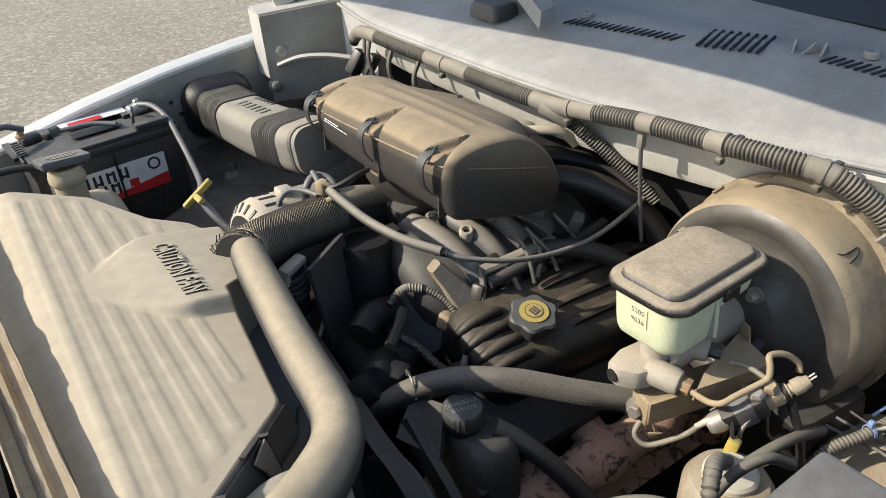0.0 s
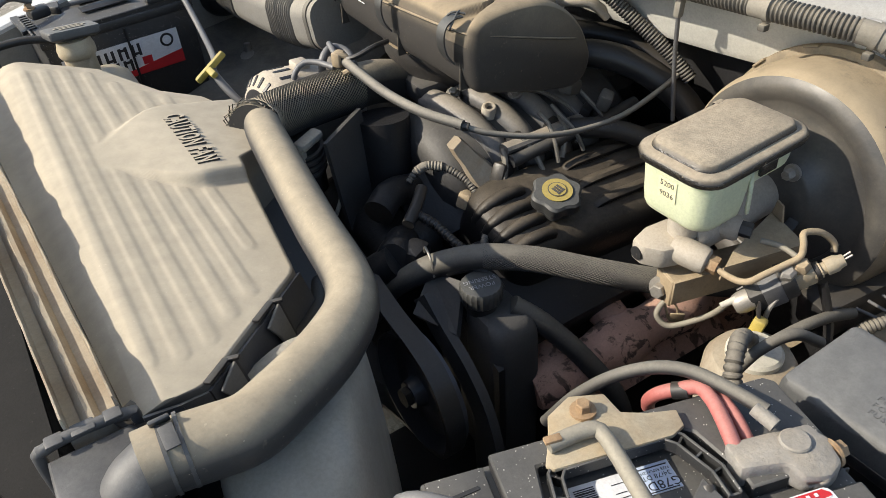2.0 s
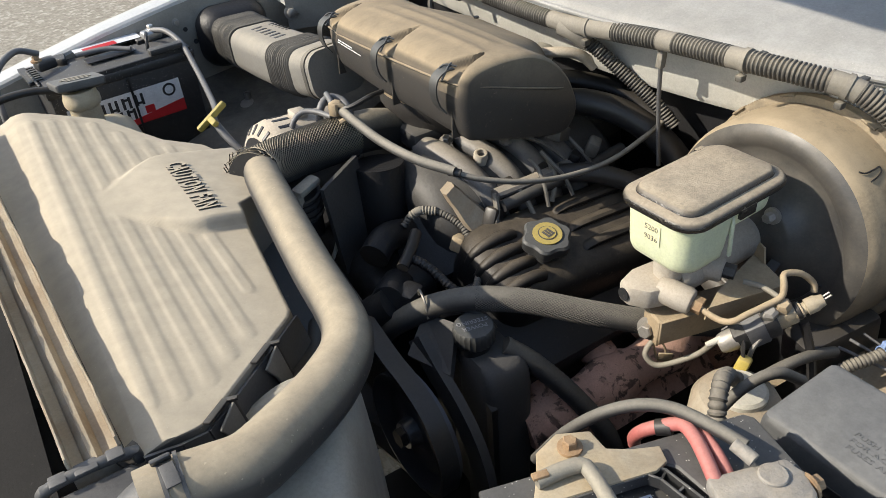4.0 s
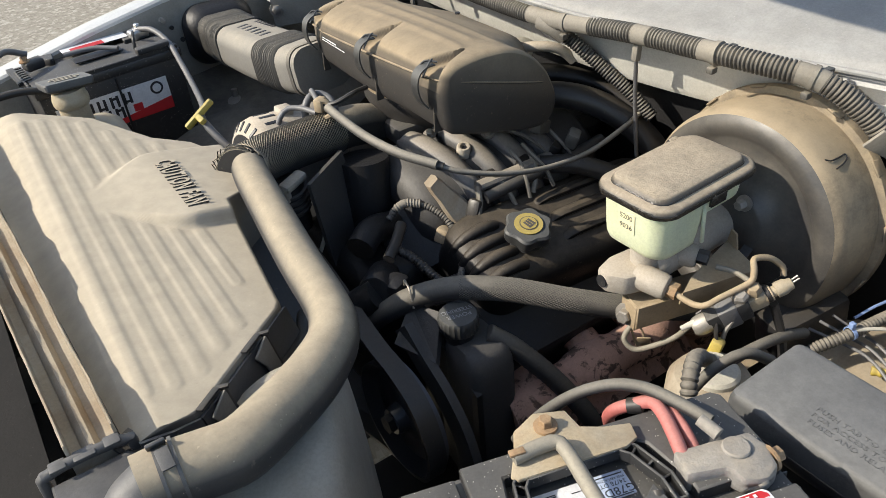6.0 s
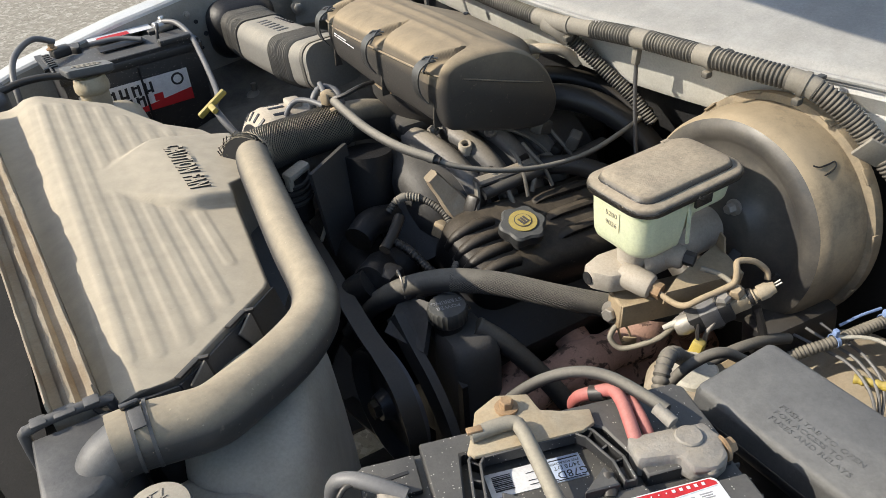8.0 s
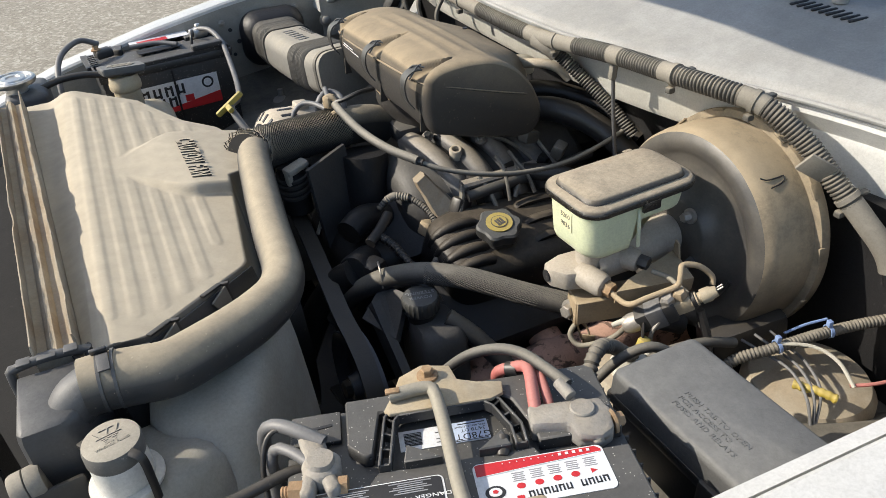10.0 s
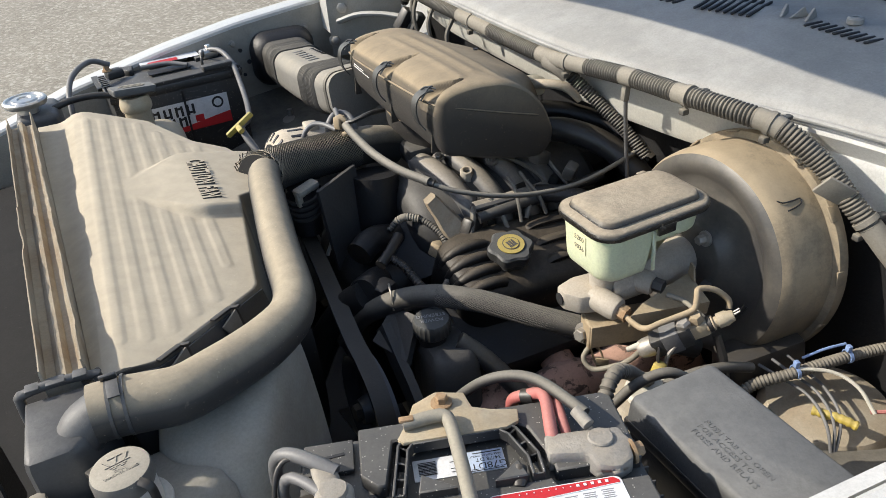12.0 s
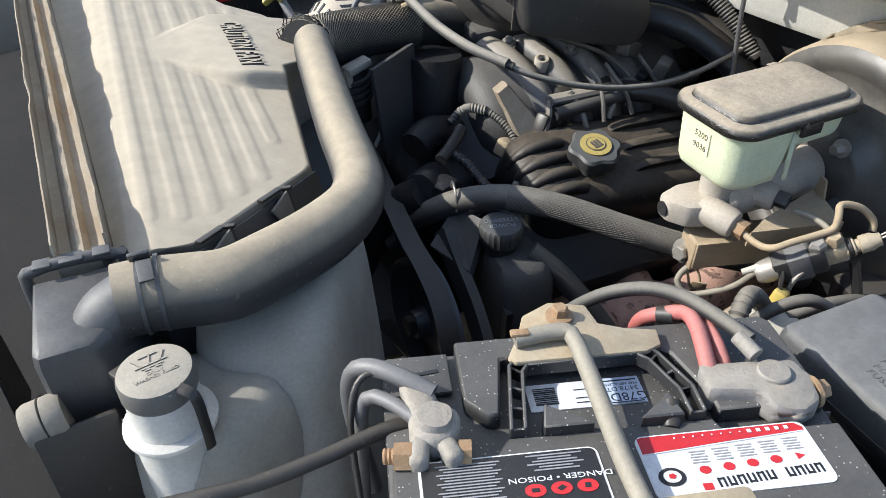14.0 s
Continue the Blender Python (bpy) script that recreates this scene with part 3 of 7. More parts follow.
part("top_rail", rail(), M_TANRAIL, radiator, "tan dust-covered steel top rail", True)
part("core", rbox((0.036, 0.76, 0.55), pose(-0.052, 0.765, 0.75, 0, 0, 3.8), 0.004), M_DARK, radiator, "dark finned core", True)
part("end_tank", loft([[(-0.042 + (x + 0.042) * k, 0.367 + (y - 0.367) * k, z) for x, y in ((-0.066, 0.328), (-0.062, 0.323), (-0.032, 0.324), (-0.018, 0.331), (-0.007, 0.352), (-0.003, 0.400), (-0.007, 0.406), (-0.066, 0.406))] for z, k in ((0.5, 1), (0.98, 1), (1.036, 0.98), (1.043, 0.94), (1.046, 0.85))]), M_TANK, radiator, "grey plastic end tank", True)
part("end_tank", rbox((0.07, 0.10, 0.52), pose(-0.06, 1.25, 0.77), 0.012, 3), M_TANK, radiator, "", True)
part("filler_neck", spin([(0.018, 0.0), (0.018, 0.02), (0.034, 0.022), (0.036, 0.026), (0.036, 0.030), (0.033, 0.0325), (0.030, 0.0325), (0.0285, 0.030), (0.022, 0.030), (0.0205, 0.0325), (0.012, 0.033), (0.010, 0.031), (0.001, 0.031)], pose(-0.072, 1.235, 1.022), 40), M_CHROME, radiator, "bright worn metal radiator cap", True)
part("outlet", tube([(-0.038, 0.357, 0.97), (-0.0375, 0.355, 1.000), (-0.031, 0.353, 1.022), (-0.018, 0.356, 1.038), (0.000, 0.358, 1.0465)], lambda s, w: 0.0165 + 0.0050 * smooth((s - 0.03) / 0.05), 24, 0.004), M_TANK, radiator, "grey plastic hose outlet", True)

SHROUD_EDGE = [(0.405, 0.004), (0.4075, 0.026), (0.412, 0.0465), (0.432, 0.068), (0.523, 0.159), (0.533, 0.1645), (0.735, 0.190), (0.752, 0.215), (0.80, 0.240), (0.90, 0.238), (0.955, 0.212), (0.985, 0.168), (1.081, 0.112), (1.125, 0.03), (1.135, 0.0)]


RIBS = []
for _k in range(7):
    _x = 0.018 + 0.0245 * _k
    _ok = [0.435 + 0.001 * i for i in range(660) if along(SHROUD_EDGE, 0.435 + 0.001 * i) - _x > 0.030]
    RIBS.append((_x, max(0.452, _ok[0]), min(1.088, _ok[-1])))


def shroud_z(x, y):
    edge = along(SHROUD_EDGE, y)
    z = 1.051 - 0.24 * max(0.0, x) - 0.018 * smooth((0.022 - x) / 0.05)
    # the fan's dome: creased along its foot, flat on top
    dome_half = lerp(0.012, 0.090, smooth((x - 0.035) / 0.11))
    off = (abs(y - 0.806) - dome_half) / (0.015 if y < 0.806 else 0.026)
    dome = smooth((x - 0.04) / 0.12) * smooth(1 - off) * 0.0165
    # ribs across the truck with round ends
    rib = 0.0
    for rx, y0, y1 in RIBS:
        if abs(x - rx) < 0.014:
            d = math.hypot(x - rx, max(0.0, y0 - y, y - y1)) / 0.0245
            rib = 0.0009 * smooth((0.37 - d) / 0.24)
    rib *= smooth(1 - dome / 0.0012)
    round_off = 0.0022 * max(0.0, 1 - (edge - x) / 0.004) ** 2 if x > 0 else 0
    dents = 0.0006 * noise.noise(Vector((x * 14, y * 9, 2))) + 0.0003 * noise.noise(Vector((x * 60, y * 40, 5)))
    return z + rib + dome - round_off + dents


def shroud_top():
    bm = bmesh.new()
    ny, nx = 240, 150
    grid = []
    for j in range(ny + 1):
        y = lerp(0.405, 1.135, j / ny)
        e = along(SHROUD_EDGE, y) - 0.0005
        row = []
        for i in range(nx + 1):
            x = lerp(rail_x(y) + 0.0186, e, i / nx)
            row.append(bm.verts.new((x, y, shroud_z(x, y))))
        grid.append(row)
    for a, b in zip(grid, grid[1:]):
        for i in range(nx):
            bm.faces.new((a[i], a[i + 1], b[i + 1], b[i]))
    # skirt
    rim = [r[-1] for r in grid]
    loop = grid[0] + rim[1:] + grid[-1][::-1][1:] + [r[0] for r in grid[::-1]][1:-1]
    low = [bm.verts.new((v.co.x + (0.012 if v.co.x > 0.02 else 0), v.co.y, v.co.z - (0.11 if v.co.x > 0.0 else 0.03))) for v in loop]
    n = len(loop)
    for i in range(n):
        bm.faces.new((loop[i], low[i], low[(i + 1) % n], loop[(i + 1) % n]))
    bmesh.ops.recalc_face_normals(bm, faces=bm.faces[:])
    return bm


shroud = thing("fan_shroud", "ribbed black plastic fan shroud caked with tan dust", "fan shroud", Matrix.Translation((0.08, 0.77, 0.9)))
part("cover", shroud_top(), M_SHROUD, shroud, "", True, 50)
part("fan_ring", loft([[(0.16 + 0.07 * t, 0.80 + 0.19 * math.cos(a) * k, 0.76 + 0.19 * math.sin(a) * k) for a in (2 * math.pi * i / 48 for i in range(48))] for t, k in ((0, 1.05), (1, 1.0), (1, 0.98), (0, 1.03))], False), M_BLACKC, shroud, "", True)

hose = solo("upper_radiator_hose", tube([(-0.010, 0.358, 1.0465), (0.010, 0.3575, 1.0462), (0.035, 0.3545, 1.044), (0.062, 0.3535, 1.041), (0.093, 0.3685, 1.037), (0.1235, 0.386, 1.033), (0.149, 0.404, 1.030), (0.174, 0.428, 1.028), (0.188, 0.455, 1.028), (0.194, 0.487, 1.029), (0.20, 0.55, 1.031), (0.213, 0.65, 1.033), (0.228, 0.75, 1.03), (0.245, 0.81, 1.01), (0.27, 0.84, 0.985)], lambda s, w: 0.0220 + 0.0036 * smooth((0.27 - s) / 0.12), 28, 0.006), M_RUBBER, "thick black radiator hose covered in tan dust", "radiator hose")
braided = thing("braided_hose", "black braided sleeve over the thermostat hose", "hose", Matrix.Translation((0.33, 0.84, 0.97)))
SLEEVE = [(0.226, 0.795, 1.016), (0.25, 0.82, 1.008), (0.30, 0.842, 1.0), (0.36, 0.85, 0.997), (0.42, 0.86, 0.99), (0.46, 0.87, 0.975)]
part("hose_core", tube(SLEEVE, 0.0300, 24), M_BRAID, braided, "", True)


def braid():
    """Crossing threads wound over the sleeve, some loose at the frayed end."""
    line = glide(SLEEVE, 0.004)[:44]
    bm = bmesh.new()
    for turn in (1, -1):
        for k in range(46):
            pts = []
            for i, c in enumerate(line):
                t = (line[min(i + 1, len(line) - 1)] - line[max(i - 1, 0)]).normalized()
                w = t.cross(Vector((0, 0, 1))).normalized()
                u = w.cross(t)
                a = 2 * math.pi * k / 46 + turn * i * 0.118
                flare = 0.0306 + 0.0005 * turn + (0.007 * abs(math.sin(k * 2.3)) * max(0, 1 - i / 4))
                pts.append(c + (w * math.cos(a) + u * math.sin(a)) * flare)
            rings = []
            for i, p in enumerate(pts):
                n = (p - line[i]).normalized() * 0.0009
                t = (pts[min(i + 1, len(pts) - 1)] - pts[max(i - 1, 0)]).normalized()
                b = t.cross(n).normalized() * 0.0008
                rings.append([p - b, p + n, p + b])
            vs = [[bm.verts.new(q) for q in r] for r in rings]
            for a_, b_ in zip(vs, vs[1:]):
                for q in range(2):
                    bm.faces.new((a_[q], a_[q + 1], b_[q + 1], b_[q]))
    return bm


tagged(part("braid", braid(), M_BRAID, braided, "dusty woven braid", True), kind="stuff")


def washer():
    """One blow-moulded shell: a long steep wall under the hose, and the filler's lobe beside it."""
    pts = [(0.012, 0.330), (0.020, 0.280), (0.050, 0.245), (0.095, 0.236), (0.122, 0.262), (0.150, 0.330), (0.184, 0.415), (0.194, 0.458), (0.125, 0.474), (0.062, 0.440), (0.034, 0.398)]
    c = Vector((0.110, 0.430))
    out = ring(pts, 96)
    rings = []
    for z, k in ((0.50, 1.10), (0.68, 1.06), (0.78, 1.0), (0.84, 0.94), (0.89, 0.87), (0.93, 0.80), (0.96, 0.74), (0.985, 0.67), (1.000, 0.58), (1.008, 0.42), (1.010, 0.2)):
        rings.append([(c.x + (x - c.x) * (0.5 + 0.5 * k), c.y + (y - c.y) * k, z + 0.004 * noise.noise(Vector((x * 14, y * 14, z * 7)))) for x, y in out])
    bm = loft(rings)
    lobe = ring([(-0.036, 0.325), (-0.028, 0.285), (0.004, 0.258), (0.050, 0.255), (0.095, 0.285), (0.10, 0.345), (0.05, 0.375), (-0.005, 0.366)], 64)
    c = Vector((0.022, 0.310))
    loft([[(c.x + (x - c.x) * k, c.y + (y - c.y) * k, z) for x, y in lobe] for z, k in ((0.50, 0.98), (0.80, 1.0), (0.88, 0.99), (0.925, 0.95), (0.955, 0.88), (0.975, 0.78), (0.986, 0.66), (0.990, 0.5), (0.991, 0.2))], True, bm)
    return bm


M_CAP = material("dusty_grey_cap_plastic", (0.10, 0.10, 0.10), 0.5, dust=0.9, dust_low=0.12, dust_col=(0.40, 0.365, 0.30), scale=60, bump=0.12, up_lo=0.3, blot=0.25, speck=0.3)
washer_bottle = thing("washer_bottle", "translucent grey-white washer fluid bottle with a dusty cap", "washer bottle", Matrix.Translation((0.05, 0.3, 0.5)))
part("bottle", washer(), M_BOTTLE, washer_bottle, "", True, 60)
CAP = pose(0.004, 0.290, 0.003)
part("neck", spin([(0.026, 0.93), (0.026, 0.990), (0.0300, 0.991), (0.0305, 0.993), (0.0300, 0.995), (0.0235, 0.996), (0.0225, 1.03)], CAP, 40), M_NECK, washer_bottle, "white filler neck", True)
cap = part("cap", spin([(0.0, 1.022), (0.0228, 1.022), (0.0238, 1.0245), (0.0238, 1.035), (0.0226, 1.0385), (0.020, 1.0392), (0.0, 1.0396)], CAP, 48), M_CAP, washer_bottle, "dusty grey cap with raised wiper symbol", True)
_e = CAP @ pose(0, 0, 1.0392, 0, 0, -168) @ Matrix.Scale(0.82, 4)
bm = bars([(0, -0.0165, 0.014, 0.0014), (0, -0.0065, 0.024, 0.0014)] + [(-0.006 + k * 0.006, -0.0035, 0.004, 0.0014) for k in range(3)] + [(-0.004 + k * 0.008, -0.0012, 0.004, 0.0014) for k in range(2)], _e, 0.0012)
for s in (-1, 1):
    bm = rbox((0.0014, 0.0115, 0.0012), _e @ pose(s * 0.0094, -0.0115, 0.0006, 0, 0, s * 27), 0, bm=bm)
rbox((0.0012, 0.0105, 0.0012), _e @ pose(0.0, -0.0115, 0.0006, 0, 0, -15), 0, bm=bm)
tagged(part("raised_symbol", bm, M_CAP, cap, "raised wiper symbol", True), kind="stuff")
part("raised_lettering", letters("WASHER FLUID", 0.0048, _e @ pose(0, 0.0075, 0.0003) @ pose(0, 0, 0, 0, 0, 180), 0.0005), M_CAP, cap, "raised words", True)
part("raised_lettering", letters("ONLY", 0.0046, _e @ pose(0, 0.0030, 0.0003) @ pose(0, 0, 0, 0, 0, 180), 0.0005), M_CAP, cap, "", True)
part("tether", tube([(0.016, 0.271, 1.0405), (0.0235, 0.264, 1.036), (0.0245, 0.263, 1.01), (0.024, 0.264, 0.987)], 0.0036, 8, 0.003, flat=0.3, side=(0.6, -0.7, 0.2)), M_BLACKC, cap, "black strap", True)
part("hinge_tab", rbox((0.02, 0.014, 0.006), pose(-0.013, 0.312, 1.026, 0, 0, 30), 0.001), M_BLACKC, cap, "", True)

# shroud rim, clips and raised words
RIM = [(0.0, 0.398, 1.010), (0.03, 0.406, 1.004), (0.078, 0.420, 0.990), (0.123, 0.463, 0.978), (0.170, 0.510, 0.966), (0.195, 0.56, 0.955)]
part("rim", tube(RIM, 0.010, 14), M_BLACKC, shroud, "smooth black lower rim", True)
SKIRT = [(0.0, 0.4035), (0.0265, 0.4055), (0.047, 0.4100), (0.069, 0.4305), (0.1258, 0.488), (0.165, 0.5285)]
for a, b in zip(SKIRT, SKIRT[1:]):
    part("skirt_panel", slab((a[0], a[1], 1.0455 - 0.24 * max(0.0, a[0])), (b[0], b[1], 1.0455 - 0.24 * max(0.0, b[0])), (b[0] + 0.014, b[1] - 0.014, 0.935), (a[0] + 0.014, a[1] - 0.014, 0.945), -0.003), M_TANK, shroud, "dark grey skirt", True)
for cx, cy in ((0.0585, 0.4215), (0.1150, 0.4775)):
    cz = 1.0515 - 0.24 * cx
    m = pose(cx, cy, cz, 0, 0, 44)
    bm = rbox((0.030, 0.0065, 0.0025), m @ pose(0, -0.0005, 0.0006, -6, 9, 0), 0.0008)
    rbox((0.0045, 0.013, 0.003), m @ pose(0.0155, -0.005, -0.001, -14, 0, 14), 0.0008, bm=bm)
    rbox((0.0045, 0.004, 0.046), m @ pose(0.0165, -0.010, -0.024, -14, 0, 0), 0.0010, bm=bm)
    part("clip", bm, M_BLACKC, shroud, "black retaining clip", True)
    part("tab", prism([(-0.013, -0.004), (0.013, 0.001), (0.012, -0.050), (-0.002, -0.046), (-0.006, -0.020)], -0.0015, 0.0015, m @ pose(0.001, -0.0075, -0.003, 76, 0, 0), 0.0006, 1), M_TAB, shroud, "dusty grey tab", True)
part("raised_lettering", letters("CAUTION FAN", 0.0192, Matrix.Translation((0.152, 0.797, shroud_z(0.152, 0.80) + 0.0006)) @ pose(0, 0, 0, 0, 8, 1) @ pose(0, 0, 0, 0, 0, -90) @ Matrix.Diagonal((0.90, 1.75, 1, 1)), 0.0013, 1.20, 0.0005), M_SHROUD, shroud, "raised warning words", True)
part("bracket", rbox((0.02, 0.05, 0.004), pose(-0.0, 0.40, 1.035, 20, 0, 30), 0.001), M_BLACKC, shroud, "", True)

# tank details
part("seam_flange", tube([(-0.068, 0.4085, 0.95), (-0.068, 0.4085, 1.040), (-0.063, 0.4085, 1.051), (-0.035, 0.4085, 1.0535), (-0.008, 0.4085, 1.050), (-0.003, 0.4085, 1.040), (-0.003, 0.4085, 0.96)], 0.0045, 10, 0.004), M_TANK, radiator, "grey arched seam lip", True)
for x, w in ((-0.055, 0.012), (-0.036, 0.016), (-0.016, 0.012)):
    part("crimp", rbox((w, 0.011, 0.003), pose(x, 0.4075, 1.0560), 0.0012), M_TANK, radiator, "folded tab", True)
_cl = axis_to((0.010, 0.3575, 1.0462), (1, -0.06, -0.03))
for off in (-0.004, 0.008):
    part("clamp_band", spin([(0.0254, -0.0014), (0.0268, -0.0014), (0.0268, 0.0014), (0.0254, 0.0014), (0.0254, -0.0014)], _cl @ pose(0, 0, off), 32, caps=False), M_TANK, hose, "dull steel band", True)
part("clamp_ear", rbox((0.014, 0.003, 0.010), pose(0.010, 0.3645, 1.0745, 30, 0, 0), 0.001), M_TANK, hose, "", True)
part("clamp_ear", rbox((0.010, 0.018, 0.002), pose(0.012, 0.350, 1.0722, 14, 0, 0), 0.0006), M_TANK, hose, "", True)
mount = thing("radiator_mount", "black plastic radiator bracket with a tan rubber bushing", "bracket", Matrix.Translation((-0.07, 0.3, 0.85)))
part("bushing", spin([(0.018, -0.016), (0.02, -0.012), (0.02, -0.001), (0.017, 0.0), (0.02, 0.001), (0.02, 0.012), (0.018, 0.016)], axis_to((-0.070, 0.318, 0.998), (1, 0.1, 0.1)) @ Matrix.Scale(0.8, 4), 24), M_TAPE, mount, "tan rubber bushing", True)
part("plate", rbox((0.052, 0.006, 0.09), pose(-0.052, 0.300, 0.955, -8, 0, 8), 0.003), M_BLACKC, mount, "black plastic plate", True)
part("web", prism([(0, 0.04), (0.03, -0.01), (0.0, -0.05)], -0.003, 0.003, pose(-0.026, 0.302, 0.955) @ pose(0, 0, 0, 90, 0, 8), 0.001, 1), M_TANK, mount, "", True)
part("foot", rbox((0.05, 0.02, 0.50), pose(-0.054, 0.312, 0.675), 0.004), M_DARK, mount, "", True)

# ---- batteries ----
BAT = pose(0.2355, 0.126, 0.8425, -4, 0, -16.5)
battery = thing("car_battery", "black car battery with red, white and black labels, gritty with dust", "battery", BAT, group="batteries")
H = 0.199


def battery_lid(w=0.262, d=0.175):
    """The lid's raised deck, with the two terminal corners and the handle's pit left low."""
    bm = rbox((w, d, 0.016), pose(0, 0, H - 0.020), 0.003)
    deck = [(-0.083, 0.086), (-0.083, 0.034), (-0.071, 0.020), (-0.064, 0.020), (-0.056, 0.066), (0.040, 0.0675), (0.052, 0.058), (0.062, 0.02), (0.062, 0.008), (0.128, 0.008), (0.128, 0.080), (0.122, 0.086)]
    prism(deck, H - 0.013, H, None, 0.0015, 1, bm)
    prism([(-0.128, -0.006), (-0.128, -0.084), (0.128, -0.084), (0.128, -0.006), (0.062, -0.006), (0.058, 0.006), (-0.062, 0.006), (-0.07, -0.006)], H - 0.013, H - 0.004, None, 0.0015, 1, bm)
    rbox((0.06, 0.018, 0.012), pose(0.085, -0.078, H + 0.001), 0.003, bm=bm)
    for i in range(11):
        rbox((0.0015, 0.005, 0.012), pose(-0.128 + 0.0, -0.08 + i * 0.0145, H - 0.02), 0.0004, bm=bm)
        rbox((0.006, 0.0015, 0.010), pose(0.131, -0.078 + i * 0.0145, H - 0.018), 0.0004, bm=bm)
        rbox((0.0015, 0.006, 0.012), pose(-0.075 + i * 0.019, 0.0885, H - 0.014), 0.0004, bm=bm)
    return bm


def battery_body(ob):
    part("case", rbox((0.256, 0.169, 0.178), pose(0, 0, 0.089), 0.006, 2, taper=0.98), M_BATT, ob)
    part("lid", battery_lid(), M_BATT, ob)


battery_body(battery)


def handle():
    """The flat bail with its ladder of webs, lying in the pit."""
    path = [(-0.060, 0.006), (-0.052, 0.056), (-0.045, 0.0635), (0.033, 0.0645), (0.042, 0.056), (0.0525, 0.026), (0.052, 0.006)]
    inner = [(-0.052, 0.006), (-0.045, 0.050), (-0.041, 0.0555), (0.029, 0.0565), (0.035, 0.050), (0.044, 0.024), (0.044, 0.006)]
    bm = None
    for a, b, c, d in zip(path, path[1:], inner, inner[1:]):
        for (p, q), th in (((a, b), 0.0022), ((c, d), 0.0022)):
            m = Vector(((p[0] + q[0]) / 2, (p[1] + q[1]) / 2, H - 0.001))
            v = Vector((q[0] - p[0], q[1] - p[1], 0))
            bm = rbox((v.length + 0.002, th, 0.010), Matrix.Translation(m) @ pose(0, 0, 0, 0, 0, math.degrees(math.atan2(v.y, v.x))), 0.0006, 1, bm)
        n = max(1, round((Vector(b) - Vector(a)).length / 0.019))
        for i in range(n + 1):
            p, q = Vector(a).lerp(Vector(b), i / n), Vector(c).lerp(Vector(d), i / n)
            v, m = q - p, (p + q) / 2
            bm = rbox((v.length, 0.0016, 0.008), pose(m.x, m.y, H - 0.002, 0, 0, math.degrees(math.atan2(v.y, v.x))), 0, bm=bm)
    return bm


part("shelf", rbox((0.040, 0.034, 0.004), pose(-0.108, 0.066, H - 0.009), 0.001), M_BATT, battery, "low shelf at the lid corner")
part("shelf_slot", rbox((0.022, 0.003, 0.001), pose(-0.106, 0.066, H - 0.0068, 0, 0, 8), 0), M_INK, battery, "")
bail = part("handle", handle(), M_BATT, battery, "black plastic carrying handle")
for x in (-0.042, 0.040):
    bm = prism([(0, 0), (0.03 if x < 0 else -0.026, 0), (0.004 if x < 0 else -0.004, 0.018)], 0, 0.022, pose(x, 0.004, H - 0.018), 0.001, 1)
    part("handle_stop", bm, M_BATT, battery, "")
part("pivot", spin([(0.005, -0.004), (0.006, 0), (0.005, 0.012), (0.0005, 0.013)], axis_to((0.033, 0.006, H - 0.004), (0.3, 1, 0.5)), 12), M_BLACKC, battery)
model = part("model_label", rbox((0.072, 0.022, 0.0006), pose(-0.007, 0.0405, H - 0.0115), 0), M_LABELW, battery, "white and pale blue model label")
part("tint", rbox((0.034, 0.0218, 0.0004), pose(0.0115, 0.0405, H - 0.0110), 0), M_LABELB, model, "pale blue print")
FLIP = pose(0, 0, 0, 0, 0, 180)
part("print", letters("G78DT7", 0.0095, pose(0.0135, 0.0352, H - 0.0108) @ FLIP, 0.0001), M_INK, model, "bold model number")
part("print", letters("34/78 DT", 0.0052, pose(0.0165, 0.0418, H - 0.0108) @ FLIP, 0.0001), M_INK, model, "size number")
part("print", letters("FREE REPLACEMENT", 0.0028, pose(0.0145, 0.0458, H - 0.0108) @ FLIP, 0.0001), M_INK, model, "small words")
tagged(part("print", bars([(0.016, 0.0488, 0.022, 0.0009), (0.014, 0.0305, 0.026, 0.0008), (-0.009, 0.0335, 0.010, 0.0004), (-0.010, 0.0372, 0.008, 0.0004), (-0.009, 0.0441, 0.010, 0.0004)] + [(-0.032, 0.0345 + i * 0.0016, 0.014, 0.0006 + 0.0005 * (i % 3 == 0)) for i in range(9)], pose(0, 0, H - 0.0109)), M_INK, model, "small print and bar stripes"), kind="stuff")


def plate_label(x0, x1, y0, y1, z, r=0.005):
    m = pose((x0 + x1) / 2, (y0 + y1) / 2, z)
    return stack(lambda w, d: rounded(w, d, r, 4), [(0, x1 - x0, y1 - y0), (0.0006, x1 - x0, y1 - y0)], m=m)


ZL = H - 0.004


def onto(old, new_):
    """The move that lays one rectangle (u0, u1, v0, v1) onto another."""
    su, sv = (new_[1] - new_[0]) / (old[1] - old[0]), (new_[3] - new_[2]) / (old[3] - old[2])
    return Matrix.Translation((new_[0] - old[0] * su, new_[2] - old[2] * sv, 0)) @ Matrix.Diagonal((su, sv, 1, 1))


def brand(name, bm, mat, parent, label=""):
    bmesh.ops.transform(bm, matrix=onto((0.004, 0.117, -0.073, -0.013), (0.007, 0.106, -0.046, -0.0035)), verts=bm.verts)
    ob = part(name, bm, mat, parent, label)
    return tagged(ob, label, kind="stuff") if name in ("band_dots", "small_print", "brand_word") else ob


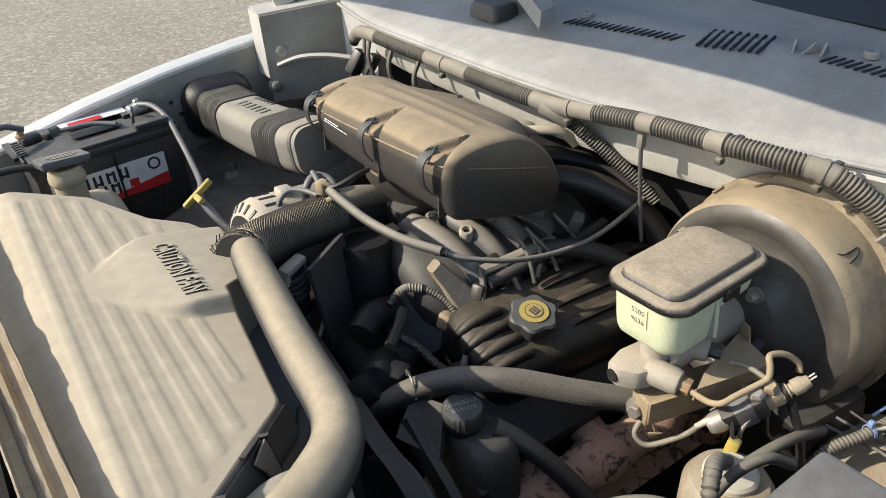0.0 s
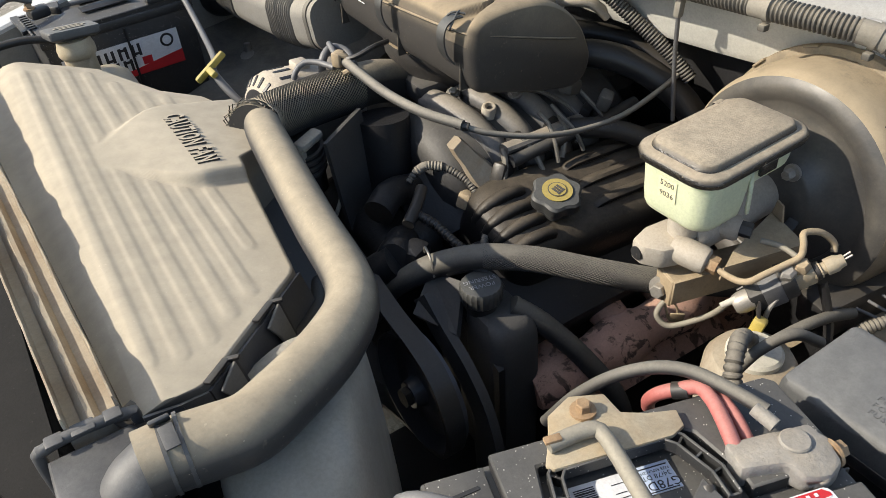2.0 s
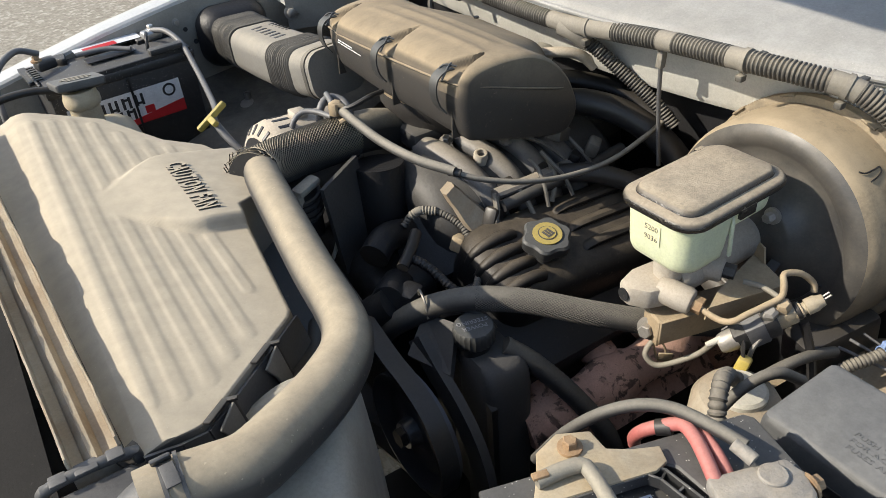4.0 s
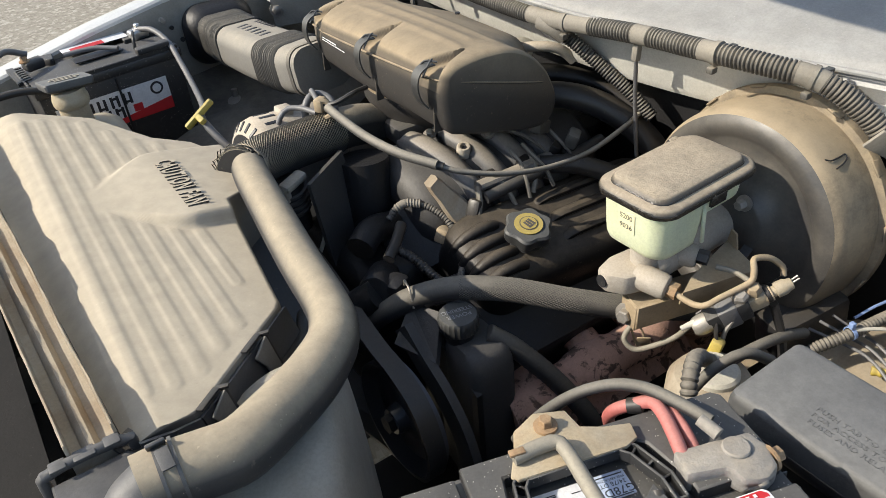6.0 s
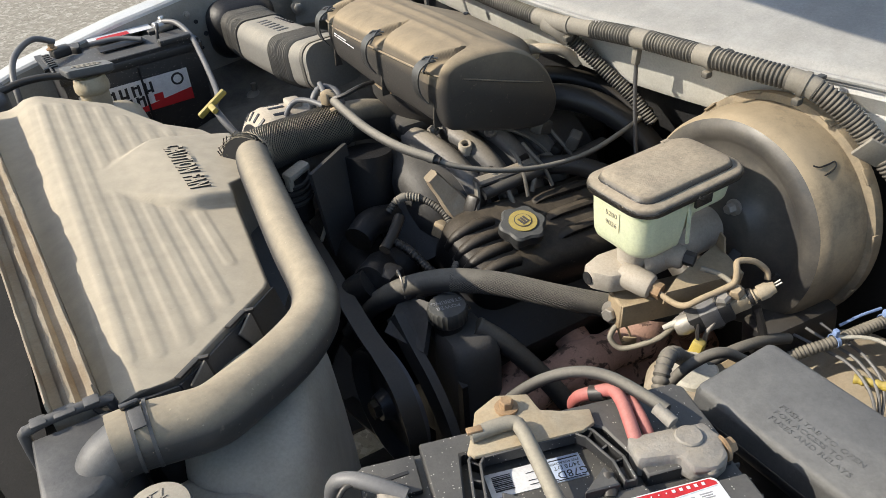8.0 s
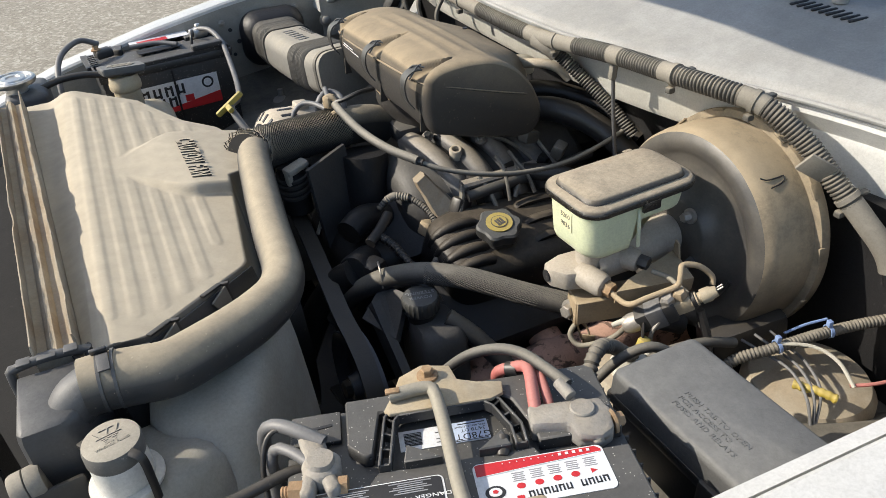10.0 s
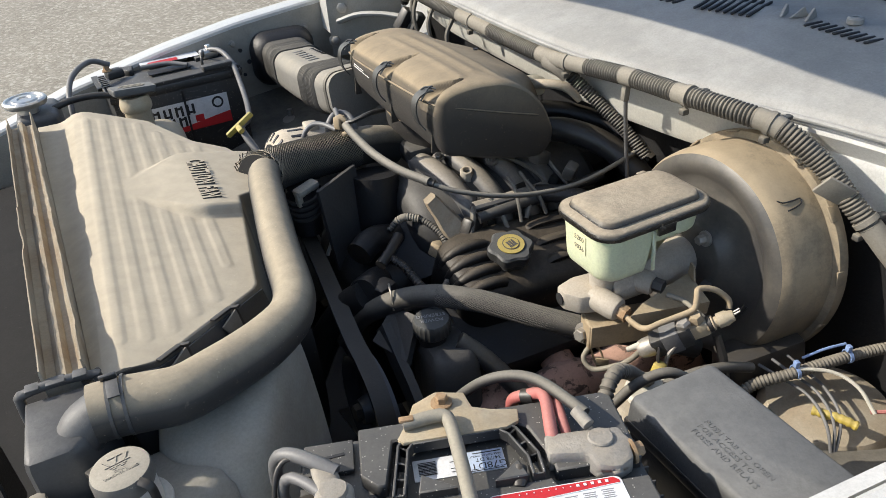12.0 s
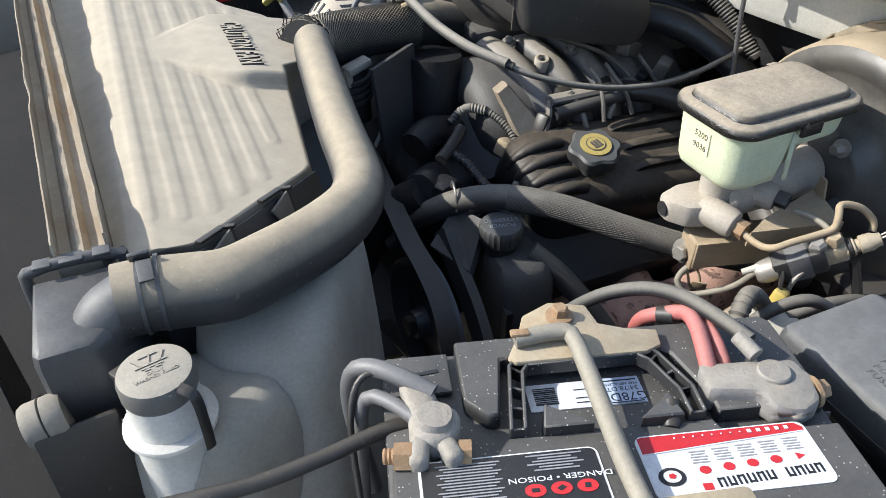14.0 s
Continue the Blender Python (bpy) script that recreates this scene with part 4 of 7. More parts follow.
def caution(name, bm, mat, parent, label=""):
    bmesh.ops.transform(bm, matrix=onto((-0.113, -0.017, -0.075, -0.014), (-0.1145, -0.015, -0.052, -0.0065)), verts=bm.verts)
    return part(name, bm, mat, parent, label)


front = part("brand_label", plate_label(0.007, 0.106, -0.046, -0.0035, ZL), M_LABELW, battery, "white label with a red band")
brand("red_band", prism([(0.006, -0.0155), (0.009, -0.0145), (0.111, -0.0145), (0.115, -0.019), (0.115, -0.0225), (0.06, -0.026), (0.006, -0.031)], ZL + 0.0006, ZL + 0.0009), M_LABELR, front, "red band")
brand("white_line", rbox((0.108, 0.0008, 0.0003), pose(0.060, -0.0275, ZL + 0.0011, 0, 0, 4.5), 0), M_LABELW, front, "")
brand("band_dots", bars([(0.030 + i * 0.0062, -0.0185 + (0.0 if i < 8 else 0.0), 0.001 if i < 8 else 0.0026, 0.0013 if i < 8 else 0.0034) for i in range(13)], pose(0, 0, ZL + 0.0011)), M_LABELW, front, "")
for i in range(5):
    x = 0.040 + i * 0.0155
    brand("red_symbol", spin([(0.0037, 0), (0.0037, 0.0003)], pose(x, -0.0505 + i * 0.001, ZL + 0.0006), 16 if i < 4 else 3), M_LABELR, front, "small red symbol")
    brand("small_print", bars([(x, -0.033 - k * 0.0026 + i * 0.001, 0.011 - 0.002 * (k % 2), 0.0011) for k in range(5)], pose(0, 0, ZL + 0.0006)), M_INKG, front, "")
word = []
for i in range(11):
    if i == 6:
        continue
    x = 0.0465 + i * 0.0063
    word += [(x - 0.0017, -0.063 + i * 0.0004, 0.0013, 0.0085), (x + 0.0017, -0.063 + i * 0.0004, 0.0013, 0.0085), (x, -0.063 + 0.0032 * (-1) ** i + i * 0.0004, 0.0034, 0.0016)]
brand("brand_word", bars(word, pose(0, 0, ZL + 0.0006)), M_INK, front, "dark brand word drawn as blocks")
brand("brand_word", bars([(0.037, -0.0655, 0.006, 0.006)], pose(0, 0, ZL + 0.0006)), M_LABELR, front, "")
brand("round_seal", spin([(0.0085, 0), (0.0085, 0.0003)], pose(0.018, -0.054, ZL + 0.0006), 28), M_INK, front, "dark round seal")
brand("round_seal", spin([(0.0055, 0), (0.0055, 0.0003)], pose(0.018, -0.054, ZL + 0.0010), 24), M_LABELW, front, "")
brand("round_seal", spin([(0.0026, 0), (0.0026, 0.0003)], pose(0.018, -0.054, ZL + 0.0014), 5), M_LABELR, front, "")
warn = part("warning_label", plate_label(-0.1145, -0.015, -0.052, -0.0065, ZL), M_LABELW, battery, "black warning label with a white border")
caution("black_field", plate_label(-0.1115, -0.0185, -0.0735, -0.0155, ZL + 0.0004, 0.004), M_LABELK, warn, "")
caution("print", letters("DANGER \u2022 POISON", 0.0064, pose(-0.0405, -0.0385, ZL + 0.0011) @ FLIP, 0.0001), M_LABELW, warn, "white warning words")
caution("print", bars([(-0.087, -0.020 - k * 0.0026, 0.034 - 0.004 * ((k * 7) % 3), 0.0011) for k in range(19)] + [(-0.041, -0.0185 - k * 0.0026, 0.03 - 0.006 * ((k * 5) % 3), 0.0012) for k in range(6)], pose(0, 0, ZL + 0.0011)), M_INKG, warn, "small print")
for i in range(3):
    caution("red_symbol", spin([(0.0055, 0), (0.0055, 0.0003)], pose(-0.055 + i * 0.0135, -0.0485, ZL + 0.0011), 18), M_LABELR, warn, "red danger symbol")
    caution("symbol_mark", rbox((0.004, 0.003, 0.0003), pose(-0.055 + i * 0.0135, -0.0485, ZL + 0.0015, 0, 0, 40 * i), 0), M_LABELK, warn, "")

# terminals
def clamp_plus():
    """One casting: a broad square tail and a lower lobe round the post."""
    bm = prism([(-0.028, 0.026), (0.030, 0.022), (0.034, 0.008), (0.031, -0.010), (0.020, -0.015), (0.004, -0.012), (-0.002, -0.001), (-0.030, 0.004)], 0.0, 0.0190, None, 0.0030, 2)
    bmesh.ops.subdivide_edges(bm, edges=[e for e in bm.edges if e.calc_length() > 0.008], cuts=3, use_grid_fill=True)
    for v in bm.verts:
        v.co += Vector((0.0006, 0.0006, 0.0005)) * noise.noise(v.co * 130) + Vector((0, 0, -0.004)) * smooth((-0.004 - v.co.y) / 0.01) * (1 if v.co.z > 0.01 else 0)
    return bm


plus = thing("battery_clamp", "dull grey lead battery clamp with rust stains", "battery clamp", BAT @ pose(0.088, 0.012, H - 0.010, 0, 0, 0), group="battery clamps")
part("clamp", clamp_plus(), M_LEAD, plus, "", False, 32)
part("post", spin([(0.0098, 0), (0.0098, 0.0205), (0.009, 0.0215), (0.0005, 0.0216)], pose(0.0125, 0.0115, 0), 28), M_LEAD, plus, "round lead post")
part("bolt", bolt(axis_to((0.033, 0.002, 0.010), (1, 0.1, 0.1)), 0.006, 0.010), M_RUSTY, plus, "rusty bolt")
minus = thing("battery_clamp", "corroded grey lead battery clamp with a rusty bolt", "battery clamp", BAT @ pose(-0.1026, 0.0135, H - 0.012, 0, 0, 0), group="battery clamps")
bm = spin([(0.0145, 0), (0.015, 0.005), (0.0145, 0.017), (0.0125, 0.0195), (0.0105, 0.020), (0.010, 0.0245), (0.0005, 0.025)], pose(0, 0, 0), 26)
rbox((0.020, 0.034, 0.016), pose(-0.006, 0.022, 0.010, 8, 0, 14), 0.006, 3, bm)
for v in bm.verts:
    v.co += Vector((0.0010, 0.0010, 0.0008)) * noise.noise(v.co * 90)
part("clamp", bm, M_LEAD, minus, "", False, 60)
for x, turn in ((0.006, 20), (-0.010, -8)):
    part("ear", rbox((0.011, 0.022, 0.016), pose(x, -0.015, 0.010, 0, 0, turn), 0.004, 3), M_LEAD, minus, "grey lead ear")
part("bolt", spin([(0.0042 + 0.0005 * (i % 2), i * 0.0012) for i in range(22)], axis_to((-0.030, -0.014, 0.010), (1, -0.1, 0.0)), 14), M_RUSTY, minus, "rusty threaded bolt")
part("nut", spin([(0.0085, -0.005), (0.0085, 0.005)], axis_to((-0.019, -0.016, 0.010), (1, -0.1, 0)), 6), M_RUSTY, minus, "rusty nut")
part("nut", spin([(0.0075, -0.0035), (0.0075, 0.0035)], axis_to((0.015, -0.017, 0.010), (1, -0.1, 0)), 6), M_RUSTY, minus, "")
CT = BAT @ Vector((-0.106, 0.05, H + 0.004))
solo("battery_cable", tube([CT + Vector((0.002, -0.012, -0.001)), CT + Vector((-0.012, 0.004, 0.003)), CT + Vector((-0.026, 0.020, 0.002)), CT + Vector((-0.036, 0.030, -0.010)), CT + Vector((-0.038, 0.034, -0.05)), CT + Vector((-0.028, 0.034, -0.14))], 0.0058, 16), M_CABLE, "thick black ground cable", "cable")
solo("battery_cable", tube([CT + Vector((-0.014, -0.022, -0.004)), CT + Vector((-0.024, -0.004, -0.004)), CT + Vector((-0.034, 0.008, -0.010)), CT + Vector((-0.040, 0.006, -0.04)), CT + Vector((-0.045, 0.006, -0.16))], 0.0046, 12), M_CABLE, "grey ground wire beside the clamp", "cable")
solo("battery_wire", tube([CT + Vector((-0.010, 0.000, -0.002)), CT + Vector((-0.030, 0.016, 0.002)), CT + Vector((-0.046, 0.004, -0.022)), CT + Vector((-0.056, -0.04, -0.10)), CT + Vector((-0.086, -0.10, -0.16))], 0.0022, 10), M_BLACKC, "thin black wire looping off the battery clamp", "cable")
solo("ground_cable", tube([(0.165, 0.205, 1.0), (0.150, 0.20, 1.022), (0.126, 0.203, 1.026), (0.081, 0.200, 1.024), (0.0445, 0.199, 1.023), (0.008, 0.203, 1.023), (-0.05, 0.215, 1.015), (-0.12, 0.23, 0.98), (-0.17, 0.24, 0.90)], 0.0048, 14), M_BLACKC, "black cable running past the washer bottle", "cable")

# hold-down
hold = thing("battery_hold_down", "cream steel hold-down bracket and rod, rust stained", "battery hold-down", BAT @ pose(0.0, 0.075, H))
bm = prism([(-0.052, -0.014), (-0.048, -0.019), (0.035, -0.019), (0.046, -0.014), (0.048, 0.0), (0.028, 0.004), (0.012, 0.010), (0.008, 0.028), (-0.016, 0.034), (-0.036, 0.022), (-0.042, 0.006)], 0.0015, 0.0055, None, 0.0012, 2)
for v in bm.verts:
    v.co.z += 0.002 * smooth((v.co.y - 0.0) / 0.02)
part("plate", bm, M_BRACKET, hold, "cream plate with rust stains")
part("bolt", bolt(pose(-0.012, 0.018, 0.007), 0.0055, 0.009, 1.65), M_RUSTY, hold, "rusty hex bolt")
part("rod", tube([(-0.046, -0.004, 0.0105), (-0.026, -0.002, 0.012), (-0.013, -0.003, 0.0125), (-0.009, -0.012, 0.0115), (-0.007, -0.05, 0.008), (-0.006, -0.10, 0.0055), (-0.004, -0.130, 0.0048)], 0.0056, 14, 0.004), M_ROD, hold, "bent steel rod")
part("rod_tip", rbox((0.012, 0.006, 0.003), pose(-0.043, -0.004, 0.0155), 0.001), M_RUSTY, hold, "rusty tip")
part("foot", rbox((0.064, 0.024, 0.010), pose(0.020, -0.138, 0.0045, 0, 0, 2), 0.004, 2), M_BRACKET, hold, "")
part("washer_nut", rbox((0.012, 0.006, 0.01), pose(0.012, -0.145, 0.010), 0.002), M_STEEL, hold, "")

tray = thing("battery_tray", "black steel battery tray", "battery tray", BAT @ pose(0, 0, -0.03))
part("tray", rbox((0.28, 0.195, 0.03), pose(0, 0, 0.0145), 0.004), M_DARK, tray)
part("strut", rbox((0.03, 0.03, 0.37), pose(0, -0.02, -0.185), 0.004), M_DARK, tray)

# cables to the plus clamp
starter = solo("battery_cable", tube([(0.272, 0.292, 0.955), (0.285, 0.272, 0.998), (0.302, 0.250, 1.030), (0.320, 0.229, 1.046), (0.333, 0.208, 1.051), (0.340, 0.18, 1.053), (0.345, 0.158, 1.052)], 0.0050, 16), M_HOSE, "thick black starter cable arching over the battery", "cable")
part("lug", tube([(0.340, 0.164, 1.0525), (0.3415, 0.148, 1.050)], 0.0052, 12), M_LEAD, starter, "grey crimped lug", True)
solo("battery_cable", tube([(0.330, 0.240, 0.985), (0.320, 0.232, 1.008), (0.317, 0.221, 1.028), (0.324, 0.212, 1.036), (0.331, 0.201, 1.044), (0.328, 0.188, 1.047), (0.322, 0.175, 1.048), (0.316, 0.162, 1.046), (0.312, 0.150, 1.040)], 0.0052, 16), M_RED, "faded red plus cable", "cable")
solo("battery_cable", tube([(0.372, 0.232, 0.99), (0.356, 0.222, 1.012), (0.343, 0.206, 1.030), (0.337, 0.188, 1.043), (0.330, 0.168, 1.046), (0.325, 0.150, 1.038)], 0.0040, 14), M_RED, "thin faded red cable", "cable")
solo("cable_tape", tube([(0.3215, 0.2145, 1.034), (0.328, 0.2065, 1.0378)], 0.0063, 16), M_BLACKC, "black tape round the red cable", "tape")

# passenger side
PBAT = pose(0.18, 1.425, 0.809, 0, 0, 5)
battery2 = thing("car_battery", "black car battery with a white side label, beside the fender", "battery", PBAT, group="batteries")
battery_body(battery2)
side = part("side_label", rbox((0.20, 0.0008, 0.062), pose(-0.010, -0.0868, 0.115), 0), M_LABELW, battery2, "white side label with a red band")
part("red_band", prism([(-0.088, -0.031), (0.112, -0.031), (0.112, -0.008), (0.02, -0.020), (-0.088, -0.026)], 0, 0.0004, pose(-0.022, -0.0872, 0.115) @ pose(0, 0, 0, 90, 0, 0)), M_LABELR, side, "red band")
blocks = []
for i in range(7):
    bx, by = (-0.035 + i * 0.023, 0.013) if i < 4 else (-0.032 + (i - 4) * 0.023, -0.010)
    blocks += [(bx - 0.0055, by, 0.0050, 0.0215), (bx + 0.0055, by, 0.0050, 0.0215), (bx, by + 0.006 * (-1) ** i, 0.008, 0.0045)]
tagged(part("brand_word", bars(blocks, pose(-0.022, -0.0872, 0.115) @ pose(0, 0, 0, 90, 0, 0)), M_INK, side, "dark brand word drawn as blocks"), kind="stuff")
part("brand_word", bars([(0.048, -0.009, 0.017, 0.014)], pose(-0.022, -0.0872, 0.115) @ pose(0, 0, 0, 90, 0, 0)), M_LABELR, side, "")
part("round_seal", spin([(0.012, 0), (0.012, 0.0004)], pose(0.068, -0.0872, 0.130) @ pose(0, 0, 0, 90, 0, 0), 24), M_INK, side, "dark round seal")
part("round_seal", spin([(0.008, 0), (0.008, 0.0004)], pose(0.068, -0.0877, 0.130) @ pose(0, 0, 0, 90, 0, 0), 24), M_LABELW, side, "")
part("seam_strip", rbox((0.004, 0.002, 0.17), pose(0.004, -0.0880, 0.085), 0), M_BLACKC, battery2, "")
top2 = part("top_label", plate_label(-0.045, 0.075, 0.02, 0.07, H + 0.0005), M_LABELW, battery2, "white and red top label")
part("red_band", rbox((0.06, 0.02, 0.0004), pose(0.0, 0.03, H + 0.0014), 0), M_LABELR, top2, "red band")
part("comb", prism([(0, 0)] + sum([[(0.006 + i * 0.012, 0), (0.006 + i * 0.012, 0.012), (0.012 + i * 0.012, 0.012), (0.012 + i * 0.012, 0)] for i in range(7)], []) + [(0.09, -0.012), (0, -0.012)], 0, 0.006, pose(-0.131, 0.04, H - 0.008) @ pose(0, 0, 0, 0, 0, -90), 0), M_BATT, battery2, "comb-like edge")
for x in (-0.10, 0.092):
    part("post_clamp", rbox((0.034, 0.026, 0.018), pose(x, 0.012, H + 0.003, 0, 0, 12), 0.005, 3), M_CHROME if x > 0 else M_DARKDUST, battery2, "dull battery clamp")
part("hold_bar", tube([(-0.05, -0.005, H + 0.008), (0.0, -0.02, H + 0.010), (0.035, -0.045, H + 0.006)], 0.0045, 10), M_CABLE, battery2, "grey hold-down bar")
part("hold_clip", tube([(0.062, -0.05, H - 0.004), (0.066, -0.045, H + 0.016), (0.075, -0.02, H + 0.018), (0.078, 0.0, H + 0.002)], 0.003, 8), M_BLACKC, battery2, "")
for k in range(8):
    part("tooth", rbox((0.004, 0.010, 0.012), pose(-0.133, -0.075 + k * 0.012, H - 0.006), 0.001, 1), M_BATT, battery2)
part("hollow", rbox((0.085, 0.030, 0.002), pose(0.0, -0.030, H + 0.0006), 0.0008), M_INK, battery2, "dark handle hollow")
part("nut", bolt(pose(0.094, 0.012, H + 0.011), 0.006, 0.010), M_CHROME, battery2, "bright terminal nut")
part("nut", bolt(pose(-0.112, 0.010, H + 0.011), 0.006, 0.010), M_RUSTY, battery2, "rusty terminal nut")
tray2 = thing("battery_tray", "black steel battery tray at the passenger fender", "battery tray", PBAT @ pose(0, 0, -0.03))
part("tray", rbox((0.28, 0.19, 0.03), pose(0, 0, 0.0145), 0.004), M_DARK, tray2)
part("strut", rbox((0.03, 0.03, 0.37), pose(0, 0, -0.185), 0.004), M_DARK, tray2)
CABLE2 = [(0.274, 1.44, 1.020), (0.292, 1.41, 1.021), (0.303, 1.36, 1.008), (0.302, 1.30, 0.985), (0.295, 1.22, 0.965), (0.277, 1.12, 0.975), (0.25, 1.025, 1.0), (0.252, 0.99, 0.985), (0.272, 0.955, 0.955), (0.30, 0.93, 0.92)]
solo("battery_cable", tube(CABLE2, 0.0052, 14), M_CABLE, "grey sleeved battery cable crossing the bay", "cable")
dip = thing("dipstick", "yellow plastic dipstick handle", "dipstick", Matrix.Translation((0.245, 1.023, 0.98)))
_d = axis_to((0.247, 1.023, 1.006), (0.84, 0.03, 0.54))
bm = rbox((0.009, 0.010, 0.056), _d, 0.003, 2)
rbox((0.024, 0.009, 0.010), _d @ Matrix.Rotation(radians(90), 4, "Z") @ pose(0.0, 0.014, -0.004, 0, 0, 90), 0.003, 2, bm)
part("handle", bm, M_DIPSTICK, dip, "", True)
part("tube", tube([(0.25, 1.015, 0.995), (0.27, 0.98, 0.95), (0.30, 0.95, 0.88), (0.34, 0.9, 0.75)], 0.005, 10), M_STEEL, dip, "thin steel tube", True)

# coolant bottle
degas = thing("coolant_bottle", "stained beige coolant bottle with a dusty black cap", "coolant bottle", Matrix.Translation((0.1, 1.22, 0.7)))
part("bottle", loft([[(0.085 + x * k, 1.205 + y * k, z) for x, y in rounded(0.17, 0.12, 0.03)] for z, k in ((0.7, 1), (0.935, 1), (0.950, 0.95), (0.962, 0.78), (0.972, 0.4))]), M_DEGAS, degas, "", True)
part("neck", spin([(0.023, 0.955), (0.023, 1.006), (0.026, 1.008), (0.0275, 1.012), (0.0275, 1.020), (0.026, 1.024), (0.024, 1.034)], pose(0.10, 1.20, 0), 28), M_DEGAS, degas, "", True)
part("cap", stack(lambda k: [(x * k, y * k) for x, y in rounded(0.074, 0.056, 0.005)], [(1.014, 0.80), (1.018, 0.97), (1.027, 1.0), (1.029, 0.97)], m=pose(0.10, 1.20, 0.020, 0, 0, 0) @ pose(0, 0, 1.0, -9, 5, 8) @ pose(0, 0, -1.0)), M_COVER, degas, "dusty black cap with raised print", True)
part("raised_print", bars([(0, 0.011, 0.036, 0.006), (0, 0.0, 0.046, 0.006), (0, -0.011, 0.034, 0.006)], pose(0.10, 1.20, 0.020, 0, 0, 0) @ pose(0, 0, 1.0, -9, 5, 8) @ pose(0, 0, 0.029), 0.0012), M_DUCT, degas, "", True)
solo("overflow_hose", tube([(-0.045, 1.24, 1.022), (0.0, 1.252, 1.030), (0.05, 1.252, 1.028), (0.085, 1.245, 1.012), (0.09, 1.23, 0.975)], 0.0060, 14), M_BLACKC, "black overflow hose from the radiator neck", "hose")
solo("battery_cable", tube([(0.075, 1.43, 1.03), (0.04, 1.42, 1.045), (0.0, 1.37, 1.03), (-0.012, 1.32, 0.98), (-0.01, 1.30, 0.86)], 0.0055, 14), M_CABLE, "black cable from the passenger battery", "cable")

# fuse and relay box
RB = pose(0.4655, 0.087, 0.924, 0, 2, 2)
relay = thing("fuse_and_relay_box", "long grey-black fuse box with embossed lid letters", "fuse box", RB)
part("case", rbox((0.088, 0.215, 0.07), pose(0, 0, 0.03), 0.005), M_BLACKC, relay, "black lower case")
part("step", rbox((0.101, 0.218, 0.012), pose(0, 0, 0.052), 0.003), M_BLACKC, relay, "")
rlid = part("lid", stack(lambda w, d: rounded(w, d, 0.007, 4), [(0.05, 0.0985, 0.218), (0.074, 0.0975, 0.216), (0.080, 0.0945, 0.213), (0.0825, 0.0885, 0.207)]), M_COVER, relay, "dusty grey-black lid")
part("latch", rbox((0.012, 0.04, 0.05), pose(-0.048, -0.03, 0.035), 0.003), M_BLACKC, relay, "black side latch")
for k, (line, dy) in enumerate((("PUSH TAB TO OPEN", 0.0), ("FOR ACCESS TO", 0.006), ("FUSES AND RELAYS", -0.001))):
    part("raised_lettering", letters(line, 0.0074, pose(-0.012 - k * 0.0082, 0.016 + dy, 0.0826, 0, 0, -90), 0.0003, 1.1), M_COVER, rlid, "raised instruction words")
tray3 = thing("fuse_box_bracket", "black bracket under the fuse box", "bracket", RB @ pose(0, 0, -0.006))
part("bracket", rbox((0.05, 0.18, 0.012), pose(0, -0.02, -0.004), 0.003), M_DARK, tray3)
part("arm", rbox((0.03, 0.03, 0.5), pose(0, -0.08, -0.25), 0.003), M_DARK, tray3)

# ---- brake booster and master cylinder ----
BOOST = axis_to((0.7456, 0.3927, 0.954), (-1, -0.018, 0.079))
booster = thing("brake_booster", "round black steel brake booster coated in tan dust", "brake booster", BOOST)
DRUM = [(0.0005, -0.10), (0.06, -0.10), (0.075, -0.06), (0.105, -0.035), (0.122, -0.012), (0.1335, -0.006), (0.1335, 0.020), (0.1325, 0.040), (0.1312, 0.056), (0.1290, 0.065), (0.1250, 0.0715), (0.1190, 0.0750), (0.1120, 0.0762), (0.1060, 0.0752), (0.1010, 0.0720), (0.0970, 0.0700), (0.0880, 0.0705), (0.0700, 0.0745), (0.0560, 0.0800), (0.0500, 0.0860), (0.0460, 0.0880), (0.0005, 0.0885)]
bm = spin(DRUM, None, 140)
for v in bm.verts:
    r = math.hypot(v.co.x, v.co.y)
    if 0.06 < r < 0.134 and v.co.z > -0.005:
        n = noise.noise(Vector((v.co.x * 22, v.co.y * 22, v.co.z * 30)))
        v.co.x *= 1 - 0.008 * max(0.0, n - 0.1)
        v.co.y *= 1 - 0.008 * max(0.0, n - 0.1)
        v.co.z -= 0.0025 * max(0.0, n - 0.05)
FACE_BM = bm.copy()
bmesh.ops.delete(FACE_BM, geom=[f for f in FACE_BM.faces if f.calc_center_median().z < 0.06 or math.hypot(*f.calc_center_median().xy) > 0.1255], context="FACES")
bmesh.ops.delete(bm, geom=[f for f in bm.faces if not (f.calc_center_median().z < 0.06 or math.hypot(*f.calc_center_median().xy) > 0.1255)], context="FACES")
part("shell", bm, M_BOOST, booster)
part("front_dish", FACE_BM, M_FACE, booster, "rubbed glossy black front dish")
for a0, a1, r in ((190, 262, 0.090), (300, 344, 0.088)):
    part("pressed_rib", tube([(r * math.cos(radians(a)), r * math.sin(radians(a)), 0.0712) for a in (lerp(a0, a1, i / 8) for i in range(9))], 0.0028, 8), M_FACE, booster, "")
part("rim", spin([(0.1330, -0.012), (0.1420, -0.011), (0.1432, -0.005), (0.1418, 0.002), (0.1330, 0.004)], None, 96), M_BOOST, booster, "folded steel rim")
for a in (20, 48, 75, 103, 130, 160, 190, 220, 250, 280, 310, 340):
    part("rim_notch", rbox((0.018, 0.003, 0.012), pose(0, 0, 0, 0, 0, a) @ pose(0, 0.1415, 0.000), 0.001), M_BOOST, booster, "")
